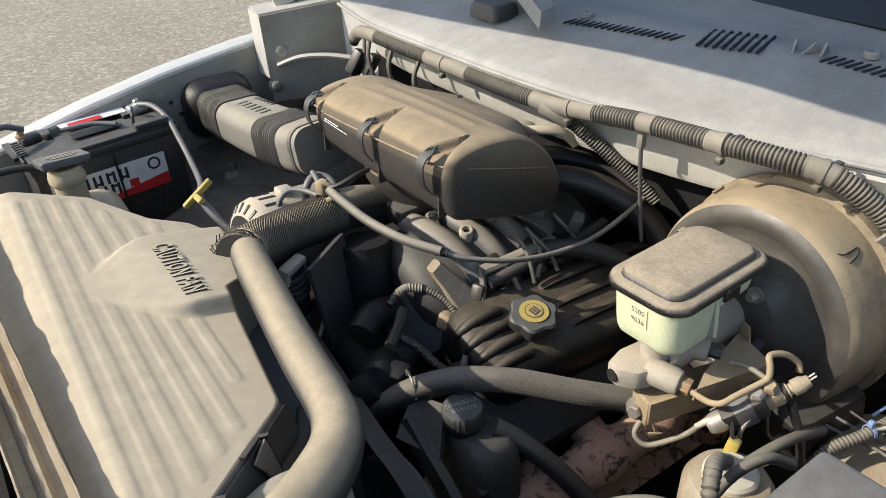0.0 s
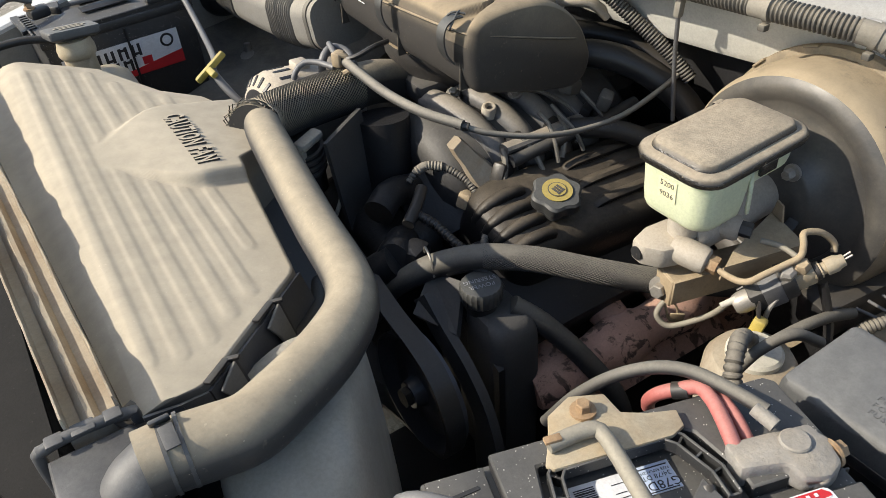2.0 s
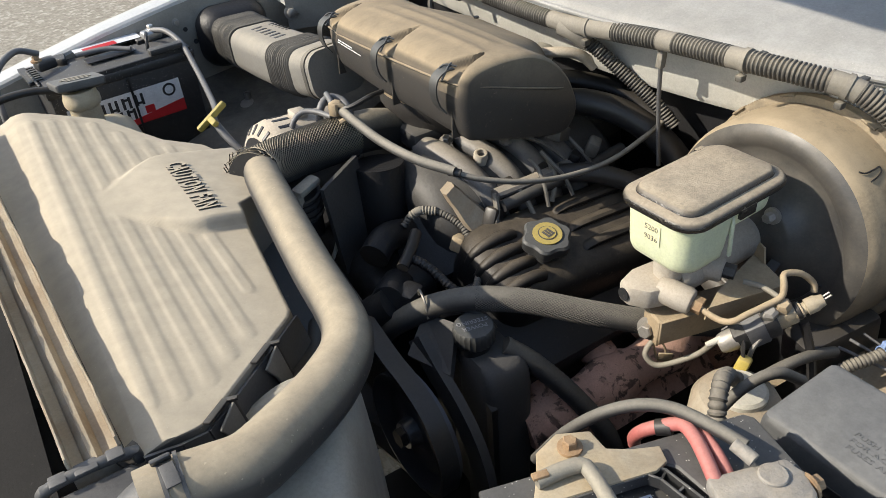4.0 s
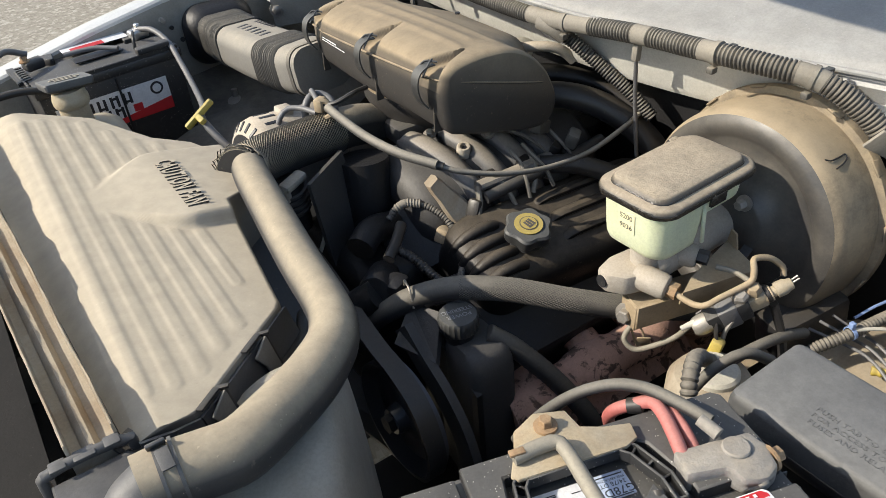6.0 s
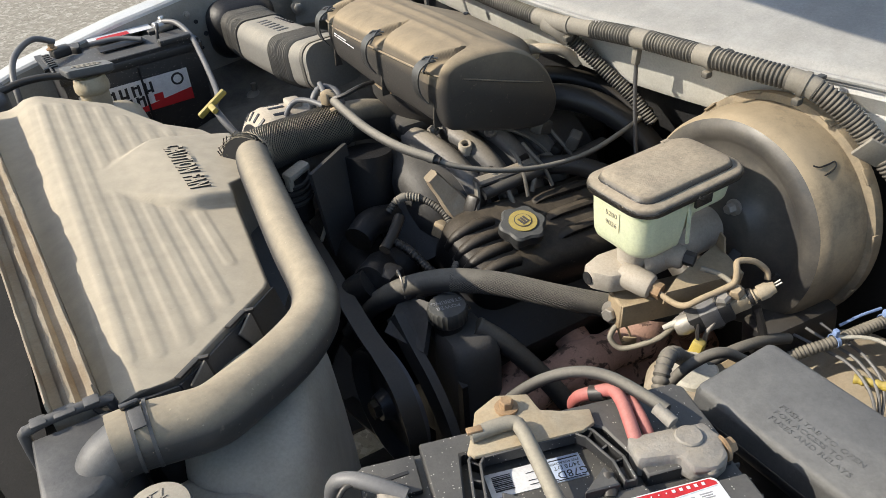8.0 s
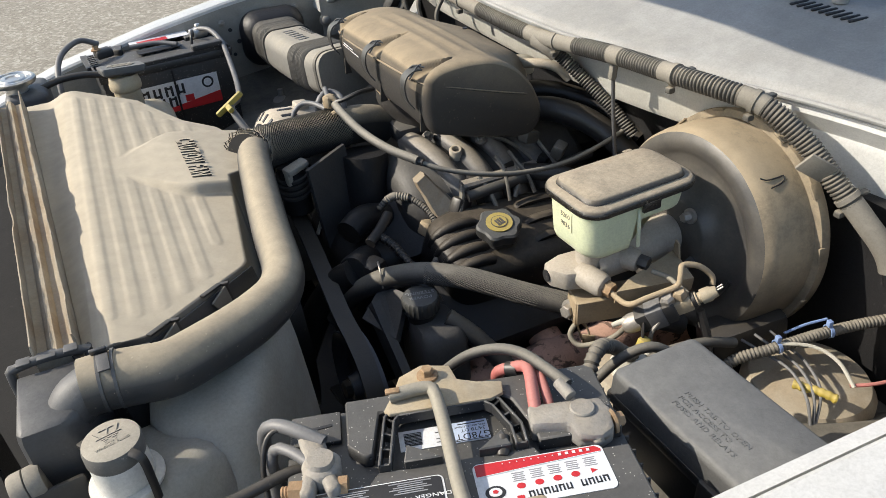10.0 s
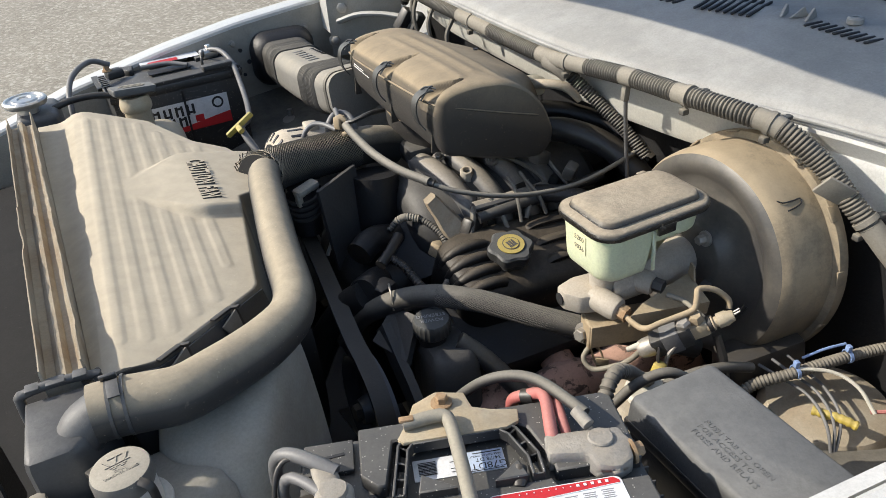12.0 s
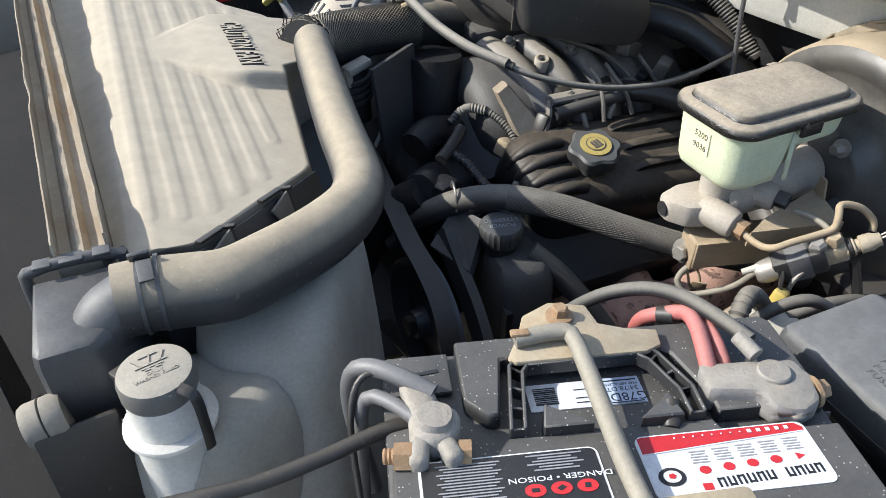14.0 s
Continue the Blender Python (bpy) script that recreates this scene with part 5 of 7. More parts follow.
part("squiggle", tube([BOOST.inverted() @ Vector(p) for p in ((0.6969, 0.3120, 1.0650), (0.7029, 0.3093, 1.0624), (0.7112, 0.3091, 1.0614), (0.7226, 0.3095, 1.0607), (0.7291, 0.3101, 1.0606), (0.7284, 0.3063, 1.0576), (0.7191, 0.3034, 1.0559), (0.7048, 0.3015, 1.0555))], 0.0009, 6, 0.003), M_INK, booster, "dark scratched squiggle")
for a in (60, 240):
    part("stud", bolt(pose(0, 0, 0, 0, 0, a) @ pose(0.043, 0, 0.088), 0.006, 0.014), M_STEEL, booster, "mounting stud and nut")


RES = pose(0.5715, 0.396, 0.94, 0, 0, 2.5)
master = thing("brake_master_cylinder", "brake master cylinder with a yellowed reservoir and dusty black lid", "brake master cylinder", RES)
RR = lambda w, d, r: rounded(w, d, r, 7)


def dense(pts):
    """The outline with its long sides cut into short steps, equal in count for alike outlines."""
    out = []
    for (x0, y0), (x1, y1) in zip(pts, pts[1:] + pts[:1]):
        n = 24 if math.hypot(x1 - x0, y1 - y0) > 0.02 else 1
        out += [(lerp(x0, x1, i / n), lerp(y0, y1, i / n)) for i in range(n)]
    return out


def reservoir():
    """Deep in front, shallow behind with a stepped belly, widening up to the lid."""
    rings = []
    for z, k in ((0.052, 0.80), (0.0535, 0.88), (0.057, 0.93), (0.062, 0.955), (0.071, 0.968), (0.113, 1.0)):
        row = []
        for x, y in dense(rounded(0.142 * k, 0.086 * k, 0.020, 7)):
            back = smooth((x + 0.010) / 0.005)
            row.append((x - 0.002, y * (1 - 0.03 * back), max(z, lerp(z, 0.082 + (z - 0.043) * 0.4, back))))
        rings.append(row)
    return loft(rings)


tank = part("reservoir", reservoir(), M_RES, master, "yellowed translucent reservoir")
part("partition", rbox((0.005, 0.004, 0.05), pose(-0.004, -0.0425, 0.080, -3, 0, 0), 0.0015, 1), M_RES, tank, "")
part("lid_clip", rbox((0.024, 0.004, 0.012), pose(0.006, -0.0485, 0.109), 0.001), M_LID, tank, "black lid catch")
part("lid_clip", rbox((0.004, 0.016, 0.010), pose(0.0815, -0.012, 0.112), 0.001), M_STEEL, tank, "wire lid catch")
lid = part("lid", stack(RR, [(0.1115, 0.150, 0.092, 0.022), (0.1130, 0.158, 0.099, 0.025), (0.1175, 0.1605, 0.1015, 0.026), (0.1215, 0.1575, 0.0985, 0.025), (0.1232, 0.152, 0.093, 0.022), (0.1234, 0.140, 0.081, 0.017), (0.1238, 0.137, 0.078, 0.016), (0.1290, 0.133, 0.074, 0.015), (0.1305, 0.128, 0.069, 0.013), (0.1308, 0.08, 0.03, 0.01)]), M_LID, master, "dusty black rubber lid")
part("lid_notch", rbox((0.014, 0.006, 0.006), pose(0.050, 0.048, 0.121), 0.002), M_LID, lid, "")
st = part("sticker", rbox((0.0008, 0.0225, 0.0235), pose(-0.0724, 0.002, 0.091, 0, -2.6, 0), 0), M_CREAM, tank, "cream part-number sticker")
_s = pose(-0.0729, 0.002, 0.091, 0, -2.6, 0) @ FACE
part("print", letters("5200", 0.0086, _s @ pose(0, 0.0062, 0), 0.00015), M_INK, st, "black numbers")
part("print", letters("9036", 0.0086, _s @ pose(0, -0.0056, 0), 0.00015), M_INK, st, "black numbers")


def cyl_body():
    bm = spin([(0.0005, -0.085), (0.024, -0.085), (0.026, -0.08), (0.0265, 0.0), (0.0245, 0.02), (0.0235, 0.055), (0.018, 0.062)], axis_to((0.030, 0.002, 0.016), (-1, 0, 0)), 32)
    spin([(0.036, -0.006), (0.036, 0.006)], axis_to((0.098, 0.002, 0.018), (1, 0, 0)), 28, bm)
    prism([(-0.085, 0.012), (-0.083, 0.028), (-0.058, 0.034), (-0.028, 0.030), (-0.028, -0.010), (-0.056, -0.014), (-0.074, -0.006)], -0.004, 0.021, None, 0.0035, 2, bm)
    spin([(0.0135, -0.01), (0.0150, 0.003), (0.0150, 0.022), (0.0135, 0.027), (0.0085, 0.029)], axis_to((-0.050, -0.010, 0.012), (0.32, -1, -0.12)), 26, bm)
    spin([(0.013, -0.01), (0.0145, 0.003), (0.0135, 0.016), (0.0115, 0.019)], axis_to((0.004, -0.014, 0.022), (0.45, -1, -0.05)), 24, bm)
    spin([(0.016, 0.02), (0.018, 0.052)], pose(-0.034, 0.004, 0), 22, bm)
    spin([(0.009, 0.02), (0.010, 0.090)], pose(0.035, 0.004, 0), 18, bm)
    return bm


castm = part("cylinder", cyl_body(), M_ALU, master, "dusty cast aluminium cylinder")
part("bore", spin([(0.0075, 0), (0.0075, 0.002)], axis_to((-0.0838, 0.019, 0.008), (-1, 0.1, 0)), 18), M_INK, castm, "dark bore hole")
part("hex_nut", spin([(0.0095, 0), (0.0095, 0.01)], axis_to((-0.0412, -0.0376, 0.0087), (0.32, -1, -0.12)), 6), M_RUSTY, castm, "rusty tube nut")
part("hex_nut", spin([(0.0085, 0), (0.0085, 0.012)], axis_to((0.0125, -0.031, 0.0222), (0.45, -1, -0.05)), 6), M_DARKDUST, castm, "dark tube nut")
lines = thing("brake_lines", "bent steel brake lines coated in tan dust", "brake line", Matrix.Translation((0.56, 0.3, 0.93)))
part("line", tube([(0.5325, 0.350, 0.9478), (0.533, 0.334, 0.9465), (0.5315, 0.318, 0.951), (0.534, 0.308, 0.957), (0.545, 0.303, 0.963), (0.565, 0.297, 0.969), (0.579, 0.292, 0.976), (0.584, 0.295, 0.986), (0.592, 0.302, 0.992), (0.61, 0.296, 0.988), (0.623, 0.288, 0.975), (0.622, 0.284, 0.966)], 0.0034, 12, 0.003), M_TANSTEEL, lines, "", True)
part("line", tube([(0.582, 0.338, 0.965), (0.59, 0.32, 0.965), (0.592, 0.30, 0.962), (0.594, 0.285, 0.958), (0.59, 0.278, 0.953)], 0.0030, 12, 0.003), M_ROD, lines, "", True)
part("line", tube([(0.528, 0.392, 0.878), (0.517, 0.395, 0.868), (0.511, 0.393, 0.857), (0.516, 0.382, 0.848), (0.528, 0.37, 0.853), (0.545, 0.35, 0.873), (0.552, 0.335, 0.90), (0.552, 0.322, 0.918)], 0.0034, 12, 0.003), M_ROD, lines, "", True)
valve = thing("brake_valve", "black and tan brake valve with white sensor plug", "brake valve", axis_to((0.541, 0.312, 0.925), (0.072, -0.043, 0.045)))
part("body", rbox((0.022, 0.025, 0.046), pose(0, 0, 0.026), 0.003, 2), M_DARKDUST, valve, "dusty black valve body")
part("name_plate", rbox((0.0235, 0.027, 0.020), pose(0, 0, 0.026), 0.002, 2), M_CABLE, valve, "bright scuffed band")
part("end_plug", spin([(0.0005, -0.013), (0.008, -0.013), (0.010, -0.010), (0.0115, -0.004), (0.0115, 0.006)], None, 20), M_STEEL, valve, "grey end plug")
part("tip", spin([(0.003, -0.022), (0.0036, -0.010), (0.0036, 0.0)], pose(0.0, 0.007, -0.002), 12), M_WHITEPL, valve, "")
part("fitting", spin([(0.009, 0), (0.009, 0.012), (0.006, 0.015)], axis_to((0.0, 0.008, 0.043), (-0.3, 1, 0.2)), 6), M_STEEL, valve, "hex fitting")
part("fitting", spin([(0.0085, 0), (0.0085, 0.010), (0.006, 0.013)], axis_to((0.002, 0.008, 0.058), (-0.3, 1, 0.2)), 6), M_TANSTEEL, valve, "tan hex fitting")
part("shank", rbox((0.016, 0.018, 0.022), pose(0, 0, 0.057), 0.003, 2), M_BRACKET, valve, "off-white shank")
plug = part("plug", spin([(0.0075, 0.064), (0.0085, 0.067), (0.0085, 0.074), (0.0062, 0.0745), (0.0062, 0.078), (0.0085, 0.0785), (0.0085, 0.088), (0.007, 0.091), (0.006, 0.096), (0.0005, 0.0965)], None, 20), M_BRACKET, valve, "off-white sensor plug")
part("band", spin([(0.0084, 0.0675), (0.0094, 0.0685), (0.0094, 0.0715), (0.0084, 0.0725)], None, 18), M_BLACKC, plug, "dark band")
for k in (-1, 1):
    part("contact", tube([(0.002 * k, 0.002, 0.095), (0.0022 * k, 0.004, 0.104)], 0.0011, 6), M_STEEL, plug, "")
bracket = thing("valve_bracket", "tan dusty steel bracket under the master cylinder", "bracket", Matrix.Translation((0.55, 0.36, 0.88)))
part("plate", slab((0.534, 0.339, 0.953), (0.559, 0.350, 0.955), (0.640, 0.369, 0.957), (0.626, 0.316, 0.953), 0.0025), M_TANSTEEL, bracket, "lit tan plate under the cylinder", True)
part("plate_lip", slab((0.534, 0.339, 0.951), (0.626, 0.316, 0.951), (0.626, 0.318, 0.935), (0.534, 0.341, 0.935), 0.002), M_TANSTEEL, bracket, "", True)
CH = pose(0.510, 0.392, 0.906, 0, 0, -15)
bm = rbox((0.120, 0.030, 0.003), CH @ pose(0.060, -0.004, 0.0165), 0.001, 1)
rbox((0.120, 0.003, 0.032), CH @ pose(0.060, -0.0195, 0.002), 0.001, 1, bm)
rbox((0.003, 0.030, 0.034), CH @ pose(0.0, -0.004, 0.000), 0.001, 1, bm)
part("channel", bm, M_TANSTEEL, bracket, "tan dusty steel channel", True)
part("ear", slab((0.632, 0.350, 0.957), (0.638, 0.368, 0.957), (0.636, 0.364, 0.976), (0.632, 0.354, 0.976), 0.002), M_TANSTEEL, bracket, "", True)
part("strip", rbox((0.075, 0.012, 0.003), pose(0.655, 0.352, 0.946, 0, -10, 14), 0.001), M_CASTGREY, bracket, "", True)
part("washer", spin([(0.0005, 0), (0.0135, 0), (0.0135, 0.003), (0.0005, 0.003)], axis_to((0.513, 0.393, 0.899), (-0.9, -0.25, 0.15)), 22), M_STEEL, bracket, "zinc washer", True)
part("bolt", bolt(axis_to((0.512, 0.393, 0.899), (-0.9, -0.25, 0.15)), 0.0085, 0.014), M_STEEL, bracket, "zinc bolt", True)
part("wire_tie", tube([(0.524, 0.392, 0.88), (0.53, 0.385, 0.868), (0.533, 0.383, 0.852), (0.527, 0.388, 0.846), (0.523, 0.391, 0.86), (0.52, 0.393, 0.874)], 0.0014, 6, 0.003), M_TANSTEEL, bracket, "", True)
part("flap", rbox((0.016, 0.002, 0.02), pose(0.532, 0.383, 0.85, 20, 0, -40), 0.0008), M_TANSTEEL, bracket, "", True)

# ---- air cleaner and intake ----
CLIPS = ((0.4415, 1.0), (0.440, 0.828), (0.4425, 0.684))


def airbox():
    """A rolled D-shaped shell, its back swelling into a low lobe, with a pocket sunk behind each clip."""
    rings = []
    n = 220
    for j in range(n + 1):
        t = j / n
        y = lerp(0.652, 1.05, t ** 1.15)
        near = max(0.0, 1 - t / 0.055)
        shrink = 1 - 0.10 * near ** 2.6 - 0.30 * max(0, (t - 0.86) / 0.14) ** 2
        lobe = smooth((y - 0.685) / 0.09) * smooth((0.965 - y) / 0.07)
        tilt = lerp(1.0, 0.62, smooth((y - 0.7) / 0.3))
        prof = [(0.450, 1.112), (0.455, 1.124), (0.474, 1.131), (0.51, 1.133), (0.55, 1.128), (0.584, 1.111), (0.609, 1.086), (0.622, 1.063), (0.630, 1.036), (0.622, 1.012), (0.600, 1.003), (0.54, 1.016), (0.48, 1.034), (0.459, 1.043), (0.451, 1.066), (0.4485, 1.095)]
        prof = [(x - 0.004 * smooth((y - 0.66) / 0.05) + 0.045 * lobe * smooth((x - 0.56) / 0.06), 1.085 + (z - 1.085) * lerp(1.0, 0.86, smooth((y - 0.8) / 0.25)) + (1 - tilt) * 0.16 * (x - 0.52) - 0.006 * smooth((y - 0.72) / 0.2) + 0.003 * lobe * smooth((x - 0.58) / 0.05)) for x, z in prof]
        c = (0.545, 1.078)
        out = []
        for x, z in ring(prof, 150):
            if z > 1.10 - 0.02 * smooth((y - 0.8) / 0.2):
                k = (x - 0.530) / 0.027
                if abs(k) < 1.5 and y > 0.66:
                    z += 0.0018 * max(0, math.cos((k - round(k)) * math.pi * 1.7)) * smooth((y - 0.70 + 0.02 * abs(k)) / 0.012) * smooth((1.0 - y) / 0.1)
                for cx, cy in CLIPS:
                    w = 0.021 * (1 - (x - cx) / 0.062)
                    if x > cx and w > 0.001:
                        z -= 0.012 * smooth((1.25 - abs(y - cy + 0.002) / w) / 0.6) * smooth((x - cx) / 0.004)
            x += 0.0012 * noise.noise(Vector((x * 8, y * 10, z * 12)))
            out.append((lerp(c[0], x, shrink), y, lerp(c[1], z, shrink)))
        rings.append(out)
    return loft(rings)


cleaner = thing("air_cleaner", "dusty black plastic air cleaner housing with steel clips", "air cleaner", Matrix.Translation((0.54, 0.85, 0.99)))
case = part("housing", airbox(), M_AIRBOX, cleaner, "", True, 60)
part("seam", tube([(0.4475, 0.690, 1.1125), (0.451, 0.667, 1.113), (0.466, 0.6545, 1.1105), (0.54, 0.651, 1.088), (0.60, 0.6525, 1.070), (0.620, 0.662, 1.064)], 0.0014, 8, 0.006), M_AIRBOX, case, "moulded seam", True)
part("seam", tube([(0.4465, 0.69, 1.112), (0.4445, 0.80, 1.104), (0.4445, 0.95, 1.094), (0.452, 1.02, 1.090)], 0.0018, 8, 0.01), M_AIRBOX, case, "", True)
part("throat", loft([[(0.535 + 0.078 * math.cos(a) * k, 0.86 + 0.095 * math.sin(a) * k, z) for a in (2 * math.pi * i / 32 for i in range(32))] for z, k in ((0.95, 0.62), (0.98, 0.75), (1.01, 1.0), (1.03, 1.0))]), M_AIRBOX, cleaner, "funnel under the housing", True)
for (x, y), dz in zip(CLIPS, (-0.001, 0.009, 0.015)):
    clip = part("clip", strap([(x + 0.014, y, 1.113 + dz), (x + 0.002, y, 1.113 + dz), (x - 0.009, y, 1.106 + dz), (x - 0.013, y, 1.092 + dz), (x - 0.010, y, 1.075 + dz), (x - 0.002, y - 0.002, 1.062 + dz)], 0.0155, 0.0018, (0, 1, 0)), M_BLACK, cleaner, "grey steel over-centre clip", True)
    part("wire_bail", tube([(x - 0.006, y - 0.009, 1.105 + dz), (x + 0.008, y - 0.004, 1.117 + dz), (x + 0.018, y + 0.006, 1.115 + dz)], 0.0013, 8, 0.004), M_BLACK, clip, "", True)
    part("wire_bail", tube([(x - 0.006, y + 0.009, 1.105 + dz), (x + 0.006, y + 0.004, 1.117 + dz), (x + 0.018, y - 0.006, 1.115 + dz)], 0.0013, 8, 0.004), M_BLACK, clip, "", True)
    part("fin", prism([(0, 0), (0.012, 0.0), (0.002, 0.040)], 0, 0.004, pose(x + 0.004, y - 0.006, 1.026 + dz) @ pose(0, 0, 0, 90, 0, 0), 0.001, 1), M_AIRBOX, cleaner, "", True)
part("caution_print", bars([(-0.030, 0.003, 0.010, 0.0016), (-0.017, 0.003, 0.012, 0.0016), (0.0, 0.003, 0.018, 0.0016)] + [(-0.032 + i * 0.0105, -0.0005, 0.009, 0.0014) for i in range(7)], pose(0.4438, 0.935, 1.083, 0, 6, 0) @ FACE @ pose(0, 0, 0.0012), 0.0004), M_LABELW, cleaner, "pale small print", True)
part("small_hole", spin([(0.004, 0), (0.004, 0.002)], pose(0.607, 0.85, 1.109), 10), M_INK, cleaner, "", True)

TL = [(0.437, 1.488, 0.964), (0.434, 1.40, 0.972), (0.433, 1.30, 0.982), (0.436, 1.20, 0.993), (0.443, 1.10, 1.006), (0.455, 1.02, 1.020)]


def duct(a, b, w, h, ribs=0.0, pitch=0.0064):
    """A run of the squarish duct from a to b along its line; ribs: the depth of the folds."""
    line = glide(TL, 0.0007)
    n = len(line)
    rings = []
    for i in range(int(a * (n - 1)), int(b * (n - 1)) + 1):
        c = line[i]
        t = (line[min(i + 1, n - 1)] - line[max(i - 1, 0)]).normalized()
        side = t.cross(Vector((0, 0, 1))).normalized()
        up = side.cross(t)
        f = (c - line[0]).length
        d = ribs * (0.5 - 0.5 * math.cos(2 * math.pi * f / pitch))
        rings.append([c + side * x + up * z for x, z in rounded(2 * (w - d), 2 * (h - d), 0.026, 6)])
    return loft(rings)


intake = thing("intake_tube", "grey plastic air intake tube with corrugated ends", "intake tube", Matrix.Translation((0.42, 1.24, 0.95)))
part("bellows", duct(0.03, 0.34, 0.053, 0.0415, 0.0045), M_LOOM, intake, "black corrugated bellows", True, 60)
mid = part("duct", duct(0.335, 0.705, 0.0505, 0.039), M_DUCT, intake, "dusty grey duct with raised print", True)
part("bellows", duct(0.70, 0.875, 0.053, 0.0415, 0.0045), M_LOOM, intake, "", True, 60)
part("collar", duct(0.87, 1.0, 0.050, 0.039), M_DUCT, intake, "smooth grey collar", True)
part("collar_band", duct(0.955, 0.975, 0.0515, 0.0405), M_LOOM, intake, "dark band round the collar", True)
for k in range(6):
    part("raised_block", rbox((0.022, 0.0075, 0.0035), pose(0.428 + 0.001 * k, 1.300 - k * 0.0205, 1.0200 + k * 0.0023, -6, 0, 12), 0.0006, 1), M_BLACKC, mid, "raised maker's lettering as blocks", True)
    part("raised_block", rbox((0.010, 0.005, 0.003), pose(0.458 + 0.001 * k, 1.305 - k * 0.0140, 1.0198 + k * 0.0016, -6, 0, 12), 0.0006, 1), M_BLACKC, mid, "", True)
part("grommet", loft([[(0.437 + x, 1.490 - d, 0.962 + z) for x, z in rounded(2 * w, 2 * w * 0.84, w * 0.55, 8)] for d, w in ((0.0, 0.073), (0.012, 0.072), (0.028, 0.066), (0.040, 0.058), (0.044, 0.05))]), M_GRIMESHADE, intake, "black rubber grommet in the fender", True)

# ---- engine ----
engine = thing("engine", "grimy black V8 engine with dusty castings", "engine", Matrix.Translation((0.5, 0.77, 0.43)))
part("block", rbox((0.44, 0.30, 0.30), pose(0.60, 0.78, 0.66), 0.03), M_DARK, engine, "grimy block", True)
part("cylinder_head", rbox((0.42, 0.15, 0.12), pose(0.60, 0.575, 0.785, 28, 0, 0), 0.015), M_DARK, engine, "", True)
part("cylinder_head", rbox((0.42, 0.15, 0.12), pose(0.60, 0.985, 0.785, -28, 0, 0), 0.015), M_DARK, engine, "", True)
VC = pose(0.60, 0.592, 0.872, 17, 1.5, -3)
cover = part("valve_cover", stack(RR, [(-0.055, 0.36, 0.150, 0.03), (0.008, 0.354, 0.144, 0.04), (0.022, 0.340, 0.130, 0.04), (0.030, 0.314, 0.104, 0.034), (0.0325, 0.27, 0.07, 0.025), (0.033, 0.2, 0.03, 0.01)], m=VC), M_VALVE, engine, "black valve cover with raised ribs", True)
for i in range(4):
    part("rib", tube([VC @ Vector((x, -0.045 + i * 0.024, z)) for x, z in ((-0.172, 0.002), (-0.165, 0.020), (-0.148, 0.0315), (-0.128, 0.0345), (-0.112, 0.030))], 0.0085, 10, 0.008), M_VALVE, cover, "", True)
for i in range(3):
    part("rib", tube([VC @ Vector((x, -0.028 + i * 0.034, z)) for x, z in ((-0.035, 0.026), (-0.02, 0.0315), (0.06, 0.0325), (0.145, 0.0305), (0.172, 0.010))], 0.0115, 10, 0.012, flat=0.6), M_VALVE, cover, "", True)
OC = axis_to((0.507, 0.570, 0.905), (-0.05, -0.22, 1))
oil = part("oil_cap", spin([(0.020, 0), (0.020, 0.012), (0.027, 0.013), (0.0285, 0.017), (0.0285, 0.027), (0.026, 0.030), (0.0005, 0.031)], OC, 72, gear=lambda a: 1.06 + 0.085 * math.cos(6 * a)), M_BLACK, engine, "dusty black oil cap", True)
part("badge", spin([(0.0185, 0.0312), (0.0185, 0.0322), (0.0005, 0.0324)], OC, 36), M_YELLOW, oil, "faded yellow disc", True)
part("badge_mark", spin([(0.0118, 0.0326), (0.0118, 0.0329)], OC, 30), M_DARKDUST, oil, "dark ring", True)
part("badge_mark", spin([(0.0105, 0.0331), (0.0105, 0.0334)], OC, 30), M_YELLOW, oil, "", True)
part("badge_mark", bars([(-0.004, 0, 0.003, 0.010), (0.0, 0, 0.003, 0.010), (0.004, 0, 0.003, 0.010), (0, -0.006, 0.012, 0.002)], OC @ pose(0, 0, 0.0336, 0, 0, 25), 0.0003), M_DARKDUST, oil, "dark oil-can mark", True)

# plenum and neck are coloured darker than the runners in place of shade
part("plenum", loft([[(x, 0.765 + 0.098 * k * math.cos(a), 0.885 + 0.078 * k * math.sin(a)) for a in (2 * math.pi * i / 40 for i in range(40))] for x, k in ((0.418, 0.5), (0.422, 0.72), (0.432, 0.9), (0.450, 1.0), (0.72, 1.0), (0.735, 0.85))]), M_DARKDUST, engine, "dull barrel-shaped cast plenum", True)
part("plenum_neck", loft([[(0.47 + 0.05 * k * math.cos(a), 0.71 + 0.05 * k * math.sin(a), z) for a in (2 * math.pi * i / 28 for i in range(28))] for z, k in ((0.78, 1.25), (0.85, 1.1), (0.90, 0.9), (0.915, 0.6))]), M_GRIMESHADE, engine, "", True)
for i in range(4):
    x = 0.497 + i * 0.046
    part("runner", tube([(x - 0.022, 0.81, 0.966), (x - 0.012, 0.765, 0.967), (x, 0.72, 0.953), (x + 0.010, 0.685, 0.925), (x + 0.014, 0.664, 0.88)], 0.0165, 16, 0.008), M_PLENUM, engine, "dusty cast intake runner", True)
part("runner_shelf", tube([(0.50, 0.664, 0.946), (0.56, 0.660, 0.948), (0.62, 0.658, 0.950)], 0.012, 10, flat=0.6), M_PLENUM, engine, "", True)
